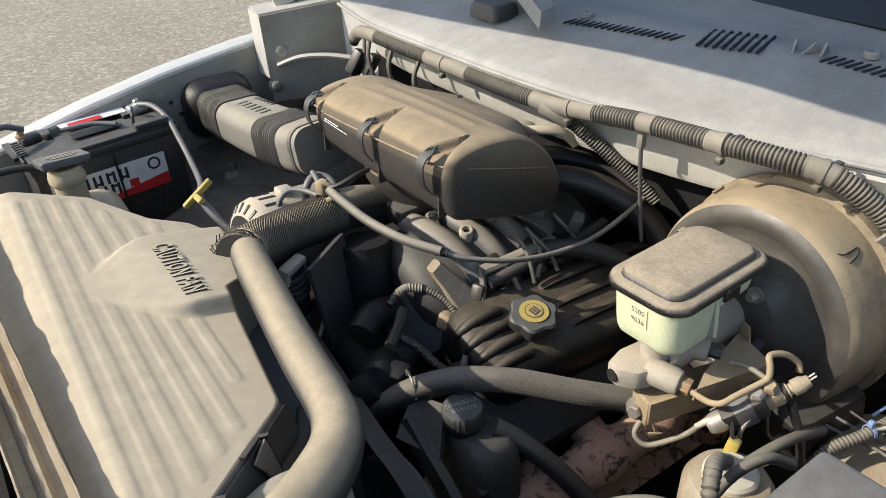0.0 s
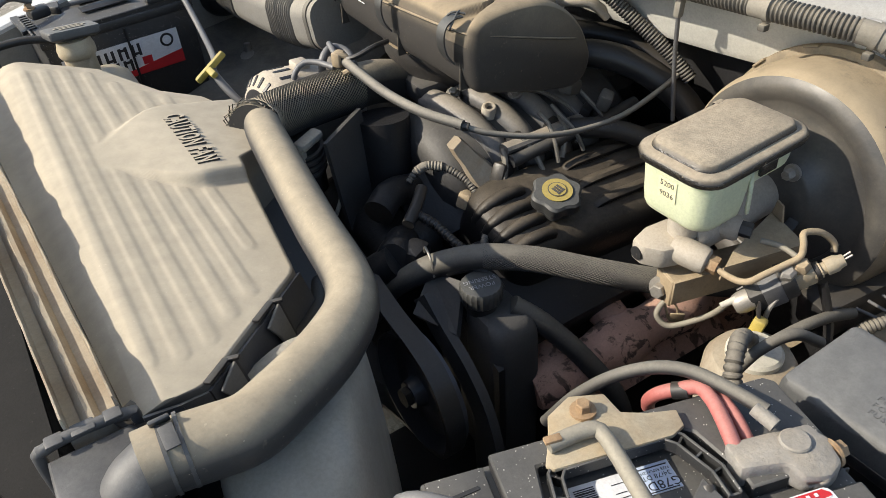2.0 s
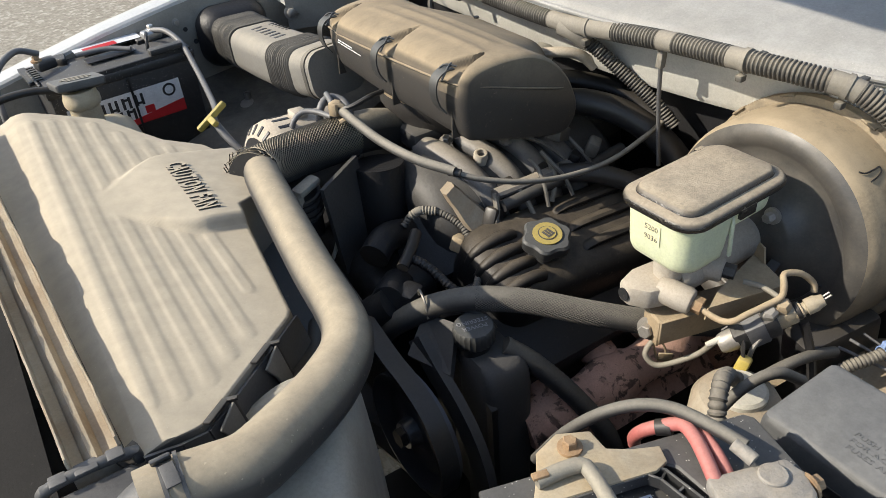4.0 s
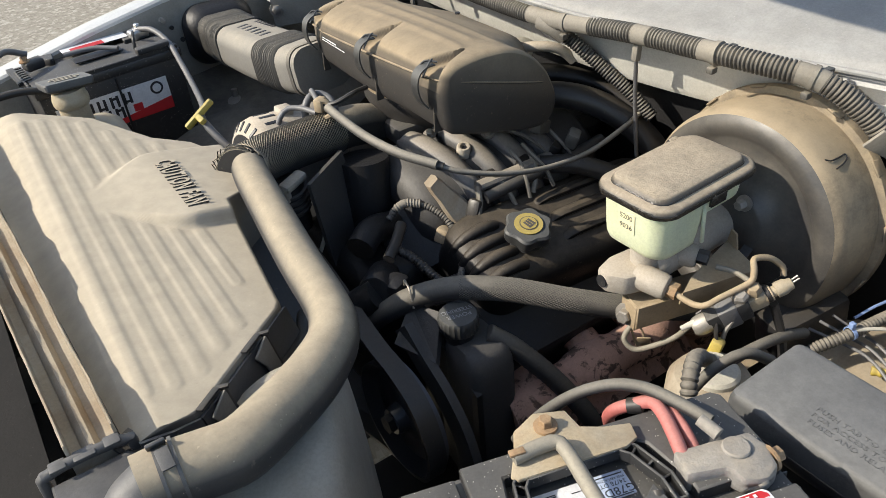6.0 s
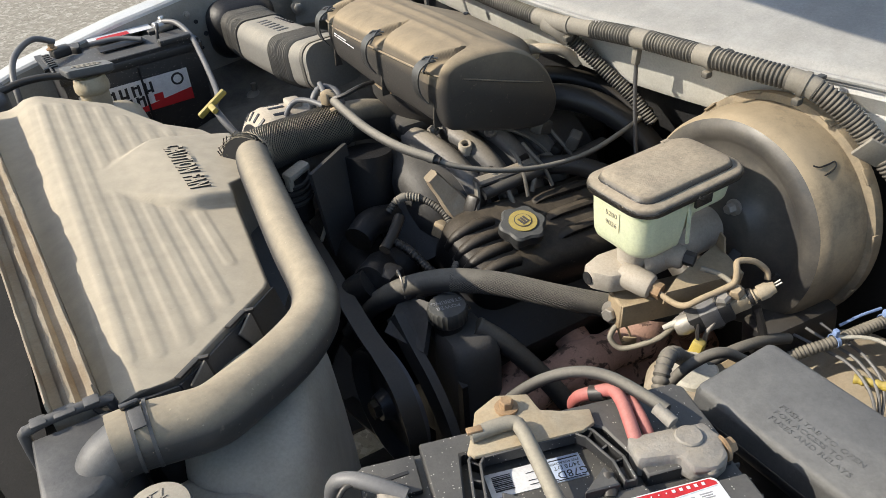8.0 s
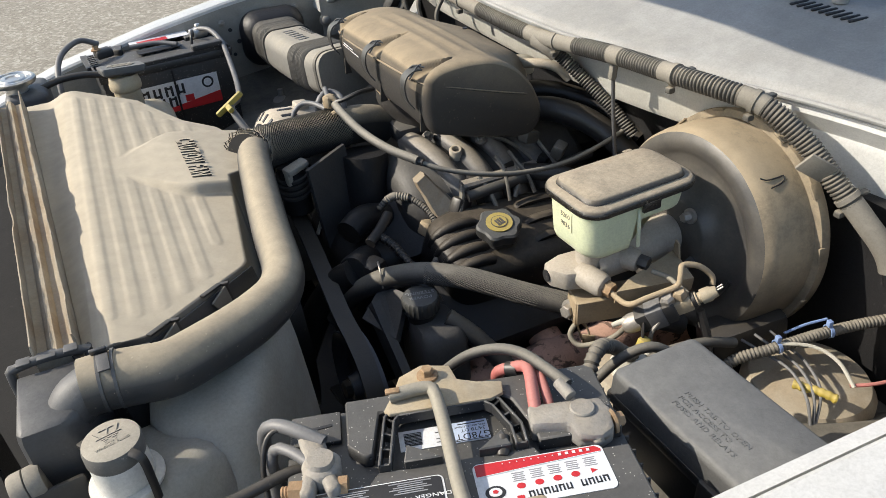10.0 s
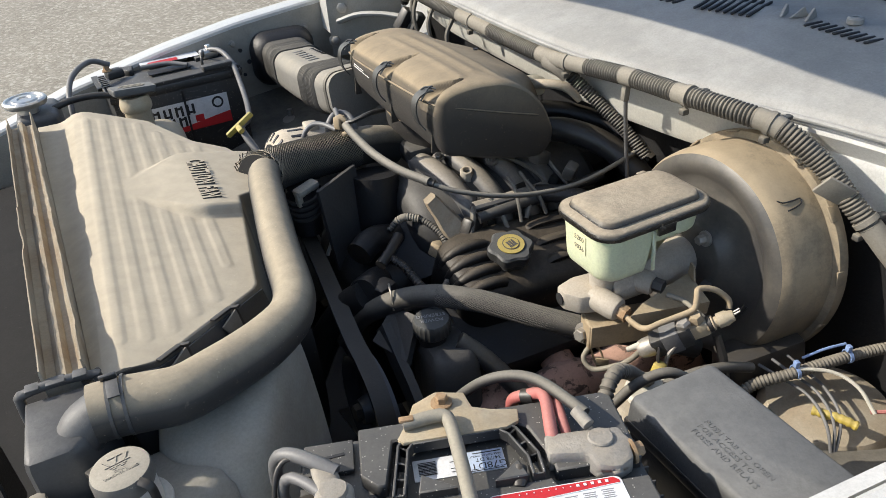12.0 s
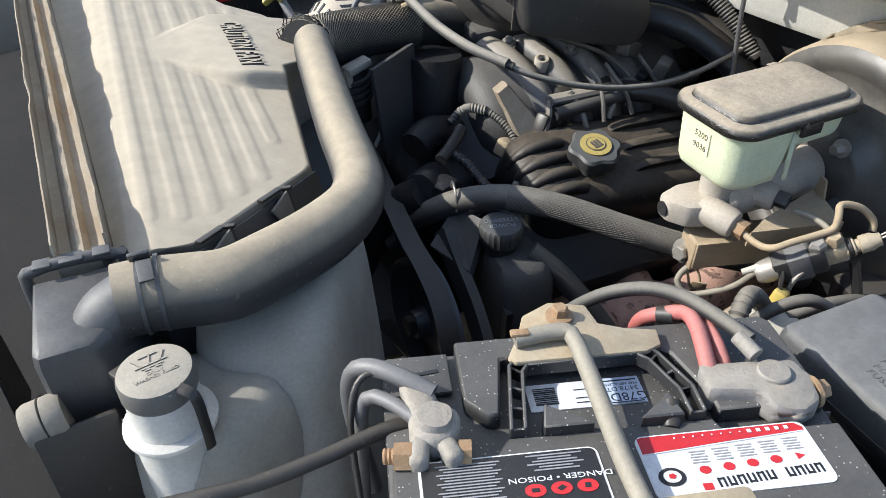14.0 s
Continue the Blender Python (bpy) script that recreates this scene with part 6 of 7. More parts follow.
for sx, sy, sz in ((0.44, 0.72, 0.938), (0.50, 0.78, 0.978), (0.57, 0.735, 0.972)):
    part("screw", bolt(axis_to((sx, sy, sz), (-0.2, -0.3, 1)), 0.006, 0.008), M_STEEL, engine, "", True)
part("boss", spin([(0.011, -0.05), (0.010, 0.0), (0.0085, 0.002), (0.006, 0.002), (0.006, -0.008)], axis_to((0.522, 0.727, 0.972), (-0.1, -0.3, 1)), 18), M_ALU, engine, "hollow cast boss", True)
part("throttle_flange", rbox((0.14, 0.10, 0.03), pose(0.53, 0.85, 0.975), 0.008), M_DARKDUST, engine, "", True)
part("fuel_rail", tube([(0.50, 0.648, 0.935), (0.56, 0.646, 0.94), (0.64, 0.648, 0.94), (0.72, 0.66, 0.94)], 0.0085, 12), M_DARKDUST, engine, "dusty fuel rail", True)
part("cast_arm", loft([[(lerp(0.445, 0.478, t) + a * w, lerp(0.695, 0.656, t) - b * 0.010 + 0.2 * a * w, lerp(0.962, 0.900, t) + 0.45 * a * w) for a, b in ((-1, 0), (-0.8, 0.8), (0.8, 0.8), (1, 0), (0.8, -0.8), (-0.8, -0.8))] for t, w in ((0, 0.009), (0.12, 0.011), (0.3, 0.012), (0.5, 0.015), (0.7, 0.017), (1.0, 0.010))]), M_TANRAIL, engine, "tan dusty arm catching the sun", True)
part("cast_arm", rbox((0.018, 0.018, 0.05), pose(0.475, 0.66, 0.86, 25, -20, -10), 0.005), M_DARKDUST, engine, "", True)
for i in range(3):
    part("injector_plug", rbox((0.022, 0.016, 0.03), pose(0.525 + i * 0.06, 0.676, 0.94, 20, 0, 15 * i), 0.004), M_BLACKC, engine, "black injector plug", True)
part("distributor", spin([(0.045, 0.82), (0.05, 0.86), (0.048, 0.93), (0.03, 0.945), (0.0005, 0.945)], pose(0.75, 0.76, 0), 24), M_BLACKC, engine, "black distributor cap", True)


def manifold():
    bm = tube([(0.40, 0.475, 0.735), (0.47, 0.462, 0.748), (0.56, 0.458, 0.752), (0.66, 0.462, 0.745), (0.74, 0.475, 0.72), (0.78, 0.48, 0.64)], lambda s, w: 0.031 + 0.004 * math.sin(s * 60), 18, 0.006)
    for v in bm.verts:
        v.co += Vector((1, 1, 1)) * 0.0016 * noise.noise(v.co * 70)
    return bm


part("exhaust_manifold", manifold(), M_RUST, engine, "rusty scaled exhaust manifold", True)
for x in (0.44, 0.54, 0.63, 0.72):
    part("exhaust_port", tube([(x, 0.465, 0.75), (x, 0.50, 0.765), (x, 0.53, 0.765)], 0.024, 14, 0.008), M_RUST, engine, "rusty exhaust port", True)
    part("port_flange", rbox((0.05, 0.014, 0.06), pose(x, 0.528, 0.768, 10, 0, 0), 0.004), M_RUST, engine, "", True)
part("heat_shield", slab((0.46, 0.43, 0.69), (0.70, 0.43, 0.69), (0.70, 0.46, 0.72), (0.46, 0.46, 0.72), 0.002), M_RUST, engine, "rusty heat shield", True)

# alternator
ALT = axis_to((0.315, 0.918, 0.952), (-1, -0.12, 0.12))
alt = thing("alternator", "dusty cast aluminium alternator with slotted end", "alternator", ALT)
part("body", spin([(0.0005, -0.09), (0.058, -0.09), (0.064, -0.08), (0.066, 0.02), (0.062, 0.035), (0.05, 0.045), (0.0005, 0.048)], None, 40), M_ALU, alt)
for i in range(22):
    part("slot", rbox((0.007, 0.006, 0.026), pose(0, 0, 0, 0, 0, i * 360 / 22) @ pose(0, 0.0634, 0.008), 0.001, 1), M_INK, alt, "dark slot")
    part("slot", rbox((0.006, 0.016, 0.004), pose(0, 0, 0, 0, 0, i * 360 / 22) @ pose(0, 0.0555, 0.0392, -38, 0, 0), 0.001, 1), M_INK, alt, "")
part("slot_ring", spin([(0.030, 0.0485), (0.046, 0.046)], None, 32, caps=False), M_INK, alt, "dark slots")
part("pulley", spin([(0.0005, 0.05), (0.03, 0.05), (0.034, 0.055), (0.030, 0.06), (0.034, 0.065), (0.03, 0.07), (0.034, 0.075), (0.0005, 0.078)], None, 32), M_DARK, alt, "dark grooved pulley")
part("plug", rbox((0.022, 0.014, 0.022), pose(0.0, 0.068, -0.02), 0.003), M_ALU, alt, "grey connector")
rear = thing("alternator_bracket", "flat dark grey steel bracket plate", "bracket", Matrix.Translation((0.31, 0.78, 0.85)))
part("plate", slab((0.310, 0.750, 0.850), (0.300, 0.757, 0.985), (0.372, 0.803, 0.990), (0.380, 0.785, 0.850), 0.006), M_CASTGREY, rear, "dark grey steel plate", True)
part("drum", loft([[(0.287 + 0.022 * math.cos(a), 0.806 + 0.022 * math.sin(a), z) for a in (2 * math.pi * i / 24 for i in range(24))] for z in (0.90, 0.978)]), M_GRIMESHADE, rear, "", True)
for k in range(4):
    part("slot_fin", spin([(0.020, -0.0026), (0.026, -0.0020), (0.026, 0.0020), (0.020, 0.0026)], pose(0.287, 0.806, 0.934 + k * 0.0095, 8, -8, 0), 30, caps=False), M_CASTGREY, rear, "dark cooling fin", True)
part("lug", rbox((0.040, 0.018, 0.012), pose(0.290, 0.792, 0.978, 6, -6, 24), 0.004), M_ALU, rear, "pale cast lug", True)
part("lug", rbox((0.010, 0.010, 0.024), pose(0.276, 0.786, 0.966, 6, -6, 24), 0.003), M_ALU, rear, "", True)
part("wire", tube([(0.305, 0.775, 0.95), (0.312, 0.768, 0.935), (0.31, 0.765, 0.90), (0.30, 0.77, 0.87)], 0.003, 8), M_WHITEPL, rear, "", True)

# power steering
ps = thing("power_steering_pump", "grimy black power steering pump with a ribbed cap", "power steering pump", Matrix.Translation((0.35, 0.5, 0.6)))
part("reservoir", loft([[(0.376 + x * k, 0.500 + dy + y * k, z) for x, y in rounded(0.066, 0.074, 0.016, 6)] for z, k, dy in ((0.55, 0.95, 0), (0.70, 1.0, 0), (0.815, 1.0, 0), (0.838, 0.97, 0.001), (0.850, 0.90, 0.004), (0.856, 0.80, 0.008), (0.859, 0.5, 0.015))]), M_CASTGREY, ps, "dusty black reservoir", True)
PC = pose(0.364, 0.522, 0.855, 0, 0, 0)
part("neck", spin([(0.019, 0), (0.019, 0.02)], PC, 24), M_DARK, ps, "", True)
pcap = part("cap", spin([(0.0225, 0.014), (0.0245, 0.017), (0.0245, 0.033), (0.0225, 0.036), (0.0005, 0.0365)], PC, 72, gear=lambda a: 1 + 0.022 * math.cos(24 * a)), M_BLACK, ps, "black ribbed cap with white words", True)
for txt, off in (("POWER", 0.0045), ("STEERING", -0.0055)):
    part("print", letters(txt, 0.0088, PC @ pose(0, 0, 0.0367, 0, 0, -195) @ pose(0, off, 0), 0.00015), M_INKG, pcap, "grey words", True)
part("bracket", slab((0.340, 0.586, 0.872), (0.358, 0.545, 0.874), (0.326, 0.512, 0.834), (0.298, 0.560, 0.846), -0.012), M_CASTGREY, ps, "grey cast bracket", True)
part("bracket_web", slab((0.352, 0.462, 0.60), (0.352, 0.462, 0.81), (0.352, 0.55, 0.85), (0.352, 0.55, 0.62), 0.008), M_GRIMESHADE, ps, "", True)
PU = axis_to((0.262, 0.503, 0.797), (-1, -0.05, 0.04))
pulley = part("pulley", spin([(0.0005, 0.014), (0.016, 0.014), (0.020, 0.0), (0.040, -0.008), (0.060, -0.006), (0.069, 0.004), (0.0735, 0.010), (0.0755, 0.010), (0.0755, -0.014), (0.0005, -0.016)], PU, 64), M_PULLEY, ps, "black stamped pulley", True)
part("hub_nut", spin([(0.012, 0.012), (0.012, 0.022)], PU, 6), M_DARK, pulley, "", True)
for k in range(3):
    part("pulley_hole", spin([(0.009, -0.0060), (0.009, -0.0055)], PU @ pose(0, 0, 0, 0, 0, 120 * k) @ pose(0.048, 0, 0.0004), 14), M_INK, pulley, "", True)
belt = thing("serpentine_belt", "black serpentine belt running over the pulleys", "belt", Matrix.Translation((0.27, 0.6, 0.6)))


def belt_run(path, w=0.024, th=0.005):
    line = glide(path, 0.01)
    rings = []
    for i, p in enumerate(line):
        t = (line[min(i + 1, len(line) - 1)] - line[max(i - 1, 0)]).normalized()
        ax = Vector((1, 0.08, -0.1)).normalized()
        n = t.cross(ax).normalized()
        rings.append([p + ax * w / 2 + n * th / 2, p - ax * w / 2 + n * th / 2, p - ax * w / 2 - n * th / 2, p + ax * w / 2 - n * th / 2])
    return loft(rings)


part("belt", belt_run([(0.285, 0.86, 0.895), (0.278, 0.72, 0.885), (0.266, 0.56, 0.876), (0.264, 0.503, 0.8745), (0.263, 0.455, 0.858), (0.262, 0.427, 0.81), (0.262, 0.436, 0.757), (0.263, 0.475, 0.726), (0.266, 0.54, 0.700), (0.27, 0.70, 0.62)]), M_BLACKC, belt, "", True)
part("bracket_strip", belt_run([(0.312, 0.566, 0.868), (0.314, 0.535, 0.840), (0.316, 0.490, 0.808), (0.318, 0.458, 0.765), (0.320, 0.442, 0.70), (0.322, 0.436, 0.6)], 0.012, 0.030), M_CASTGREY, ps, "grey cast bracket strip", True)

tens = thing("belt_tensioner", "dark grimy belt tensioner and water pump", "water pump", Matrix.Translation((0.34, 0.72, 0.7)))
# pump parts: near-black colour holds both grime and the shade they stand in
part("pump_body", rbox((0.10, 0.22, 0.26), pose(0.36, 0.77, 0.74), 0.03, 3), M_GRIMESHADE, tens, "", True)
part("pump_cover", spin([(0.0005, 0.0), (0.05, 0.0), (0.055, -0.01), (0.055, -0.05)], axis_to((0.42, 0.70, 0.885), (-0.5, -0.6, 0.7)), 28), M_GRIMESHADE, tens, "grimy casting", True)
part("tensioner", spin([(0.0005, 0.03), (0.02, 0.03), (0.022, 0.025), (0.022, -0.03)], axis_to((0.325, 0.645, 0.878), (-0.6, -0.7, 0.3)), 22), M_GRIMESHADE, tens, "grimy hose joint", True)
part("tensioner", rbox((0.035, 0.03, 0.035), pose(0.335, 0.62, 0.880, 0, 0, 25), 0.008), M_GRIMESHADE, tens, "", True)
part("pillar", tube([(0.40, 0.80, 0.97), (0.395, 0.79, 0.90), (0.385, 0.78, 0.80)], 0.036, 20), M_GRIMESHADE, tens, "black thermostat housing", True)
part("bypass_hose", tube([(0.33, 0.70, 0.90), (0.36, 0.72, 0.905), (0.40, 0.735, 0.89)], 0.02, 16), M_GRIMESHADE, tens, "", True)
part("lower_hose", tube([(0.31, 0.62, 0.885), (0.285, 0.64, 0.86), (0.25, 0.66, 0.80), (0.20, 0.66, 0.70)], 0.022, 16), M_GRIMESHADE, tens, "", True)

# ---- hoses and wires over the engine ----
psh = thing("power_steering_hose", "woven black power steering hose with a wire clip", "hose", Matrix.Translation((0.43, 0.5, 0.9)))
part("hose", tube([(0.27, 0.625, 0.815), (0.295, 0.612, 0.852), (0.315, 0.595, 0.876), (0.345, 0.575, 0.894), (0.385, 0.545, 0.905), (0.43, 0.505, 0.904), (0.48, 0.46, 0.892), (0.53, 0.42, 0.880), (0.60, 0.38, 0.866), (0.66, 0.36, 0.84)], lambda s, w: 0.0148 - 0.003 * smooth((0.09 - s) / 0.05), 20, 0.005), M_HOSE, psh, "", True)
part("wire_clip", tube([(0.330, 0.568, 0.886), (0.331, 0.574, 0.908), (0.335, 0.592, 0.912), (0.338, 0.600, 0.898)], 0.0015, 6, 0.003), M_STEEL, psh, "thin wire clip", True)


def weave():
    """Fine crossing threads over the lit length of the hose."""
    line = glide([(0.385, 0.545, 0.905), (0.43, 0.505, 0.904), (0.48, 0.46, 0.892), (0.53, 0.42, 0.880), (0.56, 0.403, 0.874)], 0.004)
    bm = bmesh.new()
    for turn in (1, -1):
        for k in range(30):
            prev = None
            for i, c in enumerate(line):
                t = (line[min(i + 1, len(line) - 1)] - line[max(i - 1, 0)]).normalized()
                w = t.cross(Vector((0, 0, 1))).normalized()
                u = w.cross(t)
                a = 2 * math.pi * k / 30 + turn * i * 0.20
                n = w * math.cos(a) + u * math.sin(a)
                d = (w * -math.sin(a) + u * math.cos(a)) * 0.0005
                cur = [bm.verts.new(c + n * 0.0147 - d), bm.verts.new(c + n * 0.0151), bm.verts.new(c + n * 0.0147 + d)]
                if prev:
                    for q in range(2):
                        bm.faces.new((prev[q], prev[q + 1], cur[q + 1], cur[q]))
                prev = cur
    return bm


tagged(part("weave", weave(), M_HOSE, psh, "woven threads", True), kind="stuff")
solo("return_hose", tube([(0.39, 0.50, 0.86), (0.42, 0.475, 0.83), (0.46, 0.44, 0.77), (0.49, 0.41, 0.70), (0.50, 0.40, 0.6)], corrugated(0.013, 0.008, 0.05), 16, 0.004), M_HOSE, "black return hose behind the pump", "hose")
solo("small_hose", tube([(0.345, 0.565, 0.888), (0.37, 0.55, 0.893), (0.385, 0.535, 0.885), (0.39, 0.52, 0.87)], 0.006, 10), M_BLACKC, "thin black hose by the pump", "hose")
cable = thing("throttle_cable", "grey sleeved throttle cable sweeping over the engine", "cable", Matrix.Translation((0.5, 0.65, 1.0)))
part("sleeve", tube([(0.378, 0.862, 1.02), (0.376, 0.842, 1.04), (0.374, 0.80, 1.042), (0.381, 0.74, 1.034), (0.398, 0.685, 1.026), (0.424, 0.638, 1.020)], 0.0062, 14), M_TUBE, cable, "thick grey sleeve", True)
part("wire", tube([(0.423, 0.641, 1.018), (0.45, 0.62, 1.008), (0.50, 0.60, 0.995), (0.56, 0.592, 0.984), (0.63, 0.592, 0.980), (0.70, 0.60, 0.988), (0.76, 0.61, 1.0)], 0.0036, 10), M_TUBE, cable, "thin cable", True)
part("ferrule", tube([(0.42, 0.6455, 1.0185), (0.43, 0.634, 1.017)], 0.0052, 12), M_BLACKC, cable, "black ferrule", True)
loopw = thing("alternator_wires", "grey taped wires looping over the alternator", "wires", Matrix.Translation((0.34, 0.86, 1.0)))
part("loop", tube([(0.318, 0.895, 1.0), (0.326, 0.896, 1.020), (0.340, 0.895, 1.030), (0.354, 0.880, 1.032), (0.366, 0.855, 1.03)], 0.004, 12), M_CABLE, loopw, "", True)
part("loop", tube([(0.360, 0.888, 1.0), (0.364, 0.888, 1.028), (0.380, 0.893, 1.040), (0.394, 0.880, 1.038), (0.396, 0.862, 1.028), (0.392, 0.85, 1.0)], 0.0055, 14), M_CABLE, loopw, "", True)
part("loop", tube([(0.378, 0.89, 1.048), (0.376, 0.875, 1.045), (0.372, 0.85, 1.035)], 0.004, 10), M_CABLE, loopw, "", True)
part("tie", tube([(0.366, 0.842, 1.052), (0.376, 0.836, 1.05), (0.38, 0.83, 1.035), (0.37, 0.835, 1.028)], 0.004, 8), M_TANSTEEL, loopw, "rusty wire tie", True)
part("joint", rbox((0.018, 0.014, 0.02), pose(0.37, 0.845, 1.045, 0, 0, 30), 0.004), M_TANSTEEL, loopw, "", True)
part("strand", tube([(0.372, 0.84, 1.045), (0.385, 0.825, 1.05), (0.41, 0.82, 1.058), (0.44, 0.84, 1.05)], 0.0035, 8), M_BLACKC, loopw, "", True)
W = thing("engine_wiring", "dusty corrugated wiring branches on the engine front", "wiring", Matrix.Translation((0.42, 0.68, 0.9)))
part("loom", tube([(0.385, 0.715, 0.915), (0.405, 0.715, 0.93), (0.43, 0.70, 0.928), (0.447, 0.675, 0.915), (0.45, 0.655, 0.90), (0.44, 0.62, 0.885), (0.41, 0.585, 0.88), (0.39, 0.57, 0.885)], corrugated(0.0055, 0.0042, 0.2), 12, 0.0015), M_HOSE, W, "", True)
# a tan copy over the dark loom paints the length that sun strikes
part("painted_sunlit_loom", tube([(0.398, 0.716, 0.927), (0.412, 0.712, 0.932), (0.428, 0.701, 0.93)], corrugated(0.0064, 0.0042, 0.2), 12, 0.0018), M_TAPE, W, "corrugated loom length painted tan as if sunlit", True)
part("loom", tube([(0.365, 0.66, 0.905), (0.375, 0.635, 0.90), (0.385, 0.60, 0.885), (0.395, 0.575, 0.88)], corrugated(0.0065, 0.005, 0.2), 12, 0.0016), M_BLACKC, W, "", True)
part("plug", rbox((0.025, 0.018, 0.022), pose(0.44, 0.665, 0.893, 10, 20, 30), 0.004), M_TANSTEEL, W, "", True)
part("wire", tube([(0.50, 0.665, 0.945), (0.492, 0.65, 0.93), (0.48, 0.64, 0.905), (0.475, 0.63, 0.89)], 0.0045, 8), M_LOOM, W, "", True)
# the next two wires take a paler material so they look sunlit
part("wire", tube([(0.525, 0.66, 0.955), (0.535, 0.645, 0.935), (0.54, 0.63, 0.91)], 0.0035, 8), M_DUCT, W, "", True)
part("wire", tube([(0.59, 0.665, 0.965), (0.585, 0.645, 0.945), (0.572, 0.635, 0.92)], 0.0035, 8), M_DUCT, W, "", True)
part("wire", tube([(0.56, 0.75, 0.985), (0.60, 0.70, 0.975), (0.62, 0.66, 0.95), (0.60, 0.64, 0.93)], 0.003, 8), M_LOOM, W, "", True)
for x0, y0, x1, y1 in ((0.585, 0.655, 0.600, 0.625), (0.560, 0.650, 0.556, 0.622), (0.640, 0.665, 0.655, 0.640)):
    part("wire", tube([(x0, y0 + 0.02, 0.975), (x0, y0, 0.968), (lerp(x0, x1, 0.6), lerp(y0, y1, 0.6), 0.950), (x1, y1, 0.925)], 0.0028, 8), M_TUBE, W, "", True)
part("plug_body", rbox((0.03, 0.02, 0.035), pose(0.49, 0.655, 0.915, 0, 25, 20), 0.005), M_BLACKC, W, "", True)
part("fuel_line", tube([(0.345, 0.65, 0.905), (0.37, 0.67, 0.912), (0.39, 0.69, 0.918)], 0.008, 10), M_BLACKC, W, "", True)
heat = thing("heater_hose", "thick black heater hoses at the back of the engine", "hose", Matrix.Translation((0.7, 0.65, 0.95)))
part("hose", tube([(0.60, 0.74, 0.985), (0.66, 0.715, 1.01), (0.71, 0.66, 1.0), (0.745, 0.60, 0.96), (0.76, 0.55, 0.90)], 0.019, 18), M_BLACKC, heat, "", True)
part("hose", tube([(0.60, 0.655, 0.945), (0.64, 0.62, 0.945), (0.68, 0.58, 0.925), (0.70, 0.54, 0.88)], 0.0135, 16), M_BLACKC, heat, "", True)
part("hose", tube([(0.62, 0.80, 1.0), (0.70, 0.78, 1.01), (0.77, 0.72, 0.99), (0.80, 0.64, 0.95)], 0.016, 16), M_BLACKC, heat, "", True)
part("clip", rbox((0.03, 0.02, 0.02), pose(0.625, 0.685, 0.985, 0, 20, 20), 0.004), M_LOOM, heat, "grey connector", True)
part("clip", rbox((0.028, 0.018, 0.022), pose(0.66, 0.655, 0.965, 20, 0, 40), 0.004), M_LOOM, heat, "grey connector", True)
part("pipe", tube([(0.655, 0.80, 1.055), (0.68, 0.76, 1.065), (0.705, 0.74, 1.06), (0.725, 0.73, 1.04)], 0.0075, 12), M_ALU, heat, "pale bent pipe", True)
part("valve", rbox((0.04, 0.03, 0.03), pose(0.68, 0.80, 1.05, 0, 10, 10), 0.008), M_WHITEPL, heat, "pale plastic valve", True)

# ---- harness along the cowl ----
HL = [(0.668, 1.30, 1.07), (0.664, 1.275, 1.10), (0.665, 1.24, 1.113), (0.664, 1.12, 1.115), (0.666, 0.96, 1.115), (0.666, 0.83, 1.115), (0.671, 0.735, 1.116), (0.679, 0.65, 1.124), (0.687, 0.565, 1.132), (0.692, 0.47, 1.138), (0.704, 0.40, 1.139), (0.722, 0.348, 1.132), (0.742, 0.305, 1.103), (0.757, 0.268, 1.066), (0.772, 0.232, 1.03), (0.786, 0.20, 0.99), (0.79, 0.18, 0.93)]
LINE = glide(HL, 0.0018)
harness = thing("wiring_harness", "thick corrugated wiring harness clipped along the cowl", "wiring harness", Matrix.Translation((0.69, 0.7, 1.1)))


def span(y_hi, y_lo):
    pts = [p for p in LINE if y_lo <= p.y <= y_hi]
    return pts


def rig(y_hi, y_lo, r, rib=True, mat=None, name="loom", label=""):
    part(name, tube(span(y_hi, y_lo), corrugated(r * 0.97, 0.0048, 0.20) if rib else r * 0.9, 16, 0.0015), mat or M_LOOM, harness, label, True)


rig(1.29, 0.19, 0.0105, False, M_DARK, "core")
for a, b in ((1.19, 1.02), (0.91, 0.757), (0.648, 0.576), (0.557, 0.477), (0.461, 0.369), (0.348, 0.244)):
    rig(a, b, 0.0130, True, M_LOOM, "loom", "corrugated loom")
for a, b in ((1.28, 1.185), (1.025, 0.905), (0.76, 0.69), (0.688, 0.645), (0.580, 0.553), (0.481, 0.457), (0.373, 0.344)):
    rig(a, b, 0.0136, False, M_TAPE, "tape_wrap", "tan dusty tape")
rig(0.247, 0.195, 0.014, False, M_TAPE, "tape_wrap", "pale dusty tape")
for y in (0.975, 0.689, 0.46, 0.358, 0.252):
    i = min(range(len(LINE)), key=lambda k: abs(LINE[k].y - y))
    t = (LINE[i + 2] - LINE[i - 2]).normalized()
    cl = part("clamp", spin([(0.0124, -0.003), (0.0138, -0.003), (0.0138, 0.003), (0.0124, 0.003), (0.0124, -0.003)], axis_to(LINE[i], t), 24, caps=False), M_TAPE, harness, "dusty plastic clamp", True)
    part("clamp_foot", rbox((0.010, 0.009, 0.008), Matrix.Translation(LINE[i] + Vector((-0.006, 0, -0.018))), 0.002), M_LOOM, cl, "", True)
    part("clamp_stud", rbox((0.016, 0.008, 0.004), Matrix.Translation(LINE[i] + Vector((0.016, -0.004, 0.004))), 0.001), M_BLACK, cl, "", True)
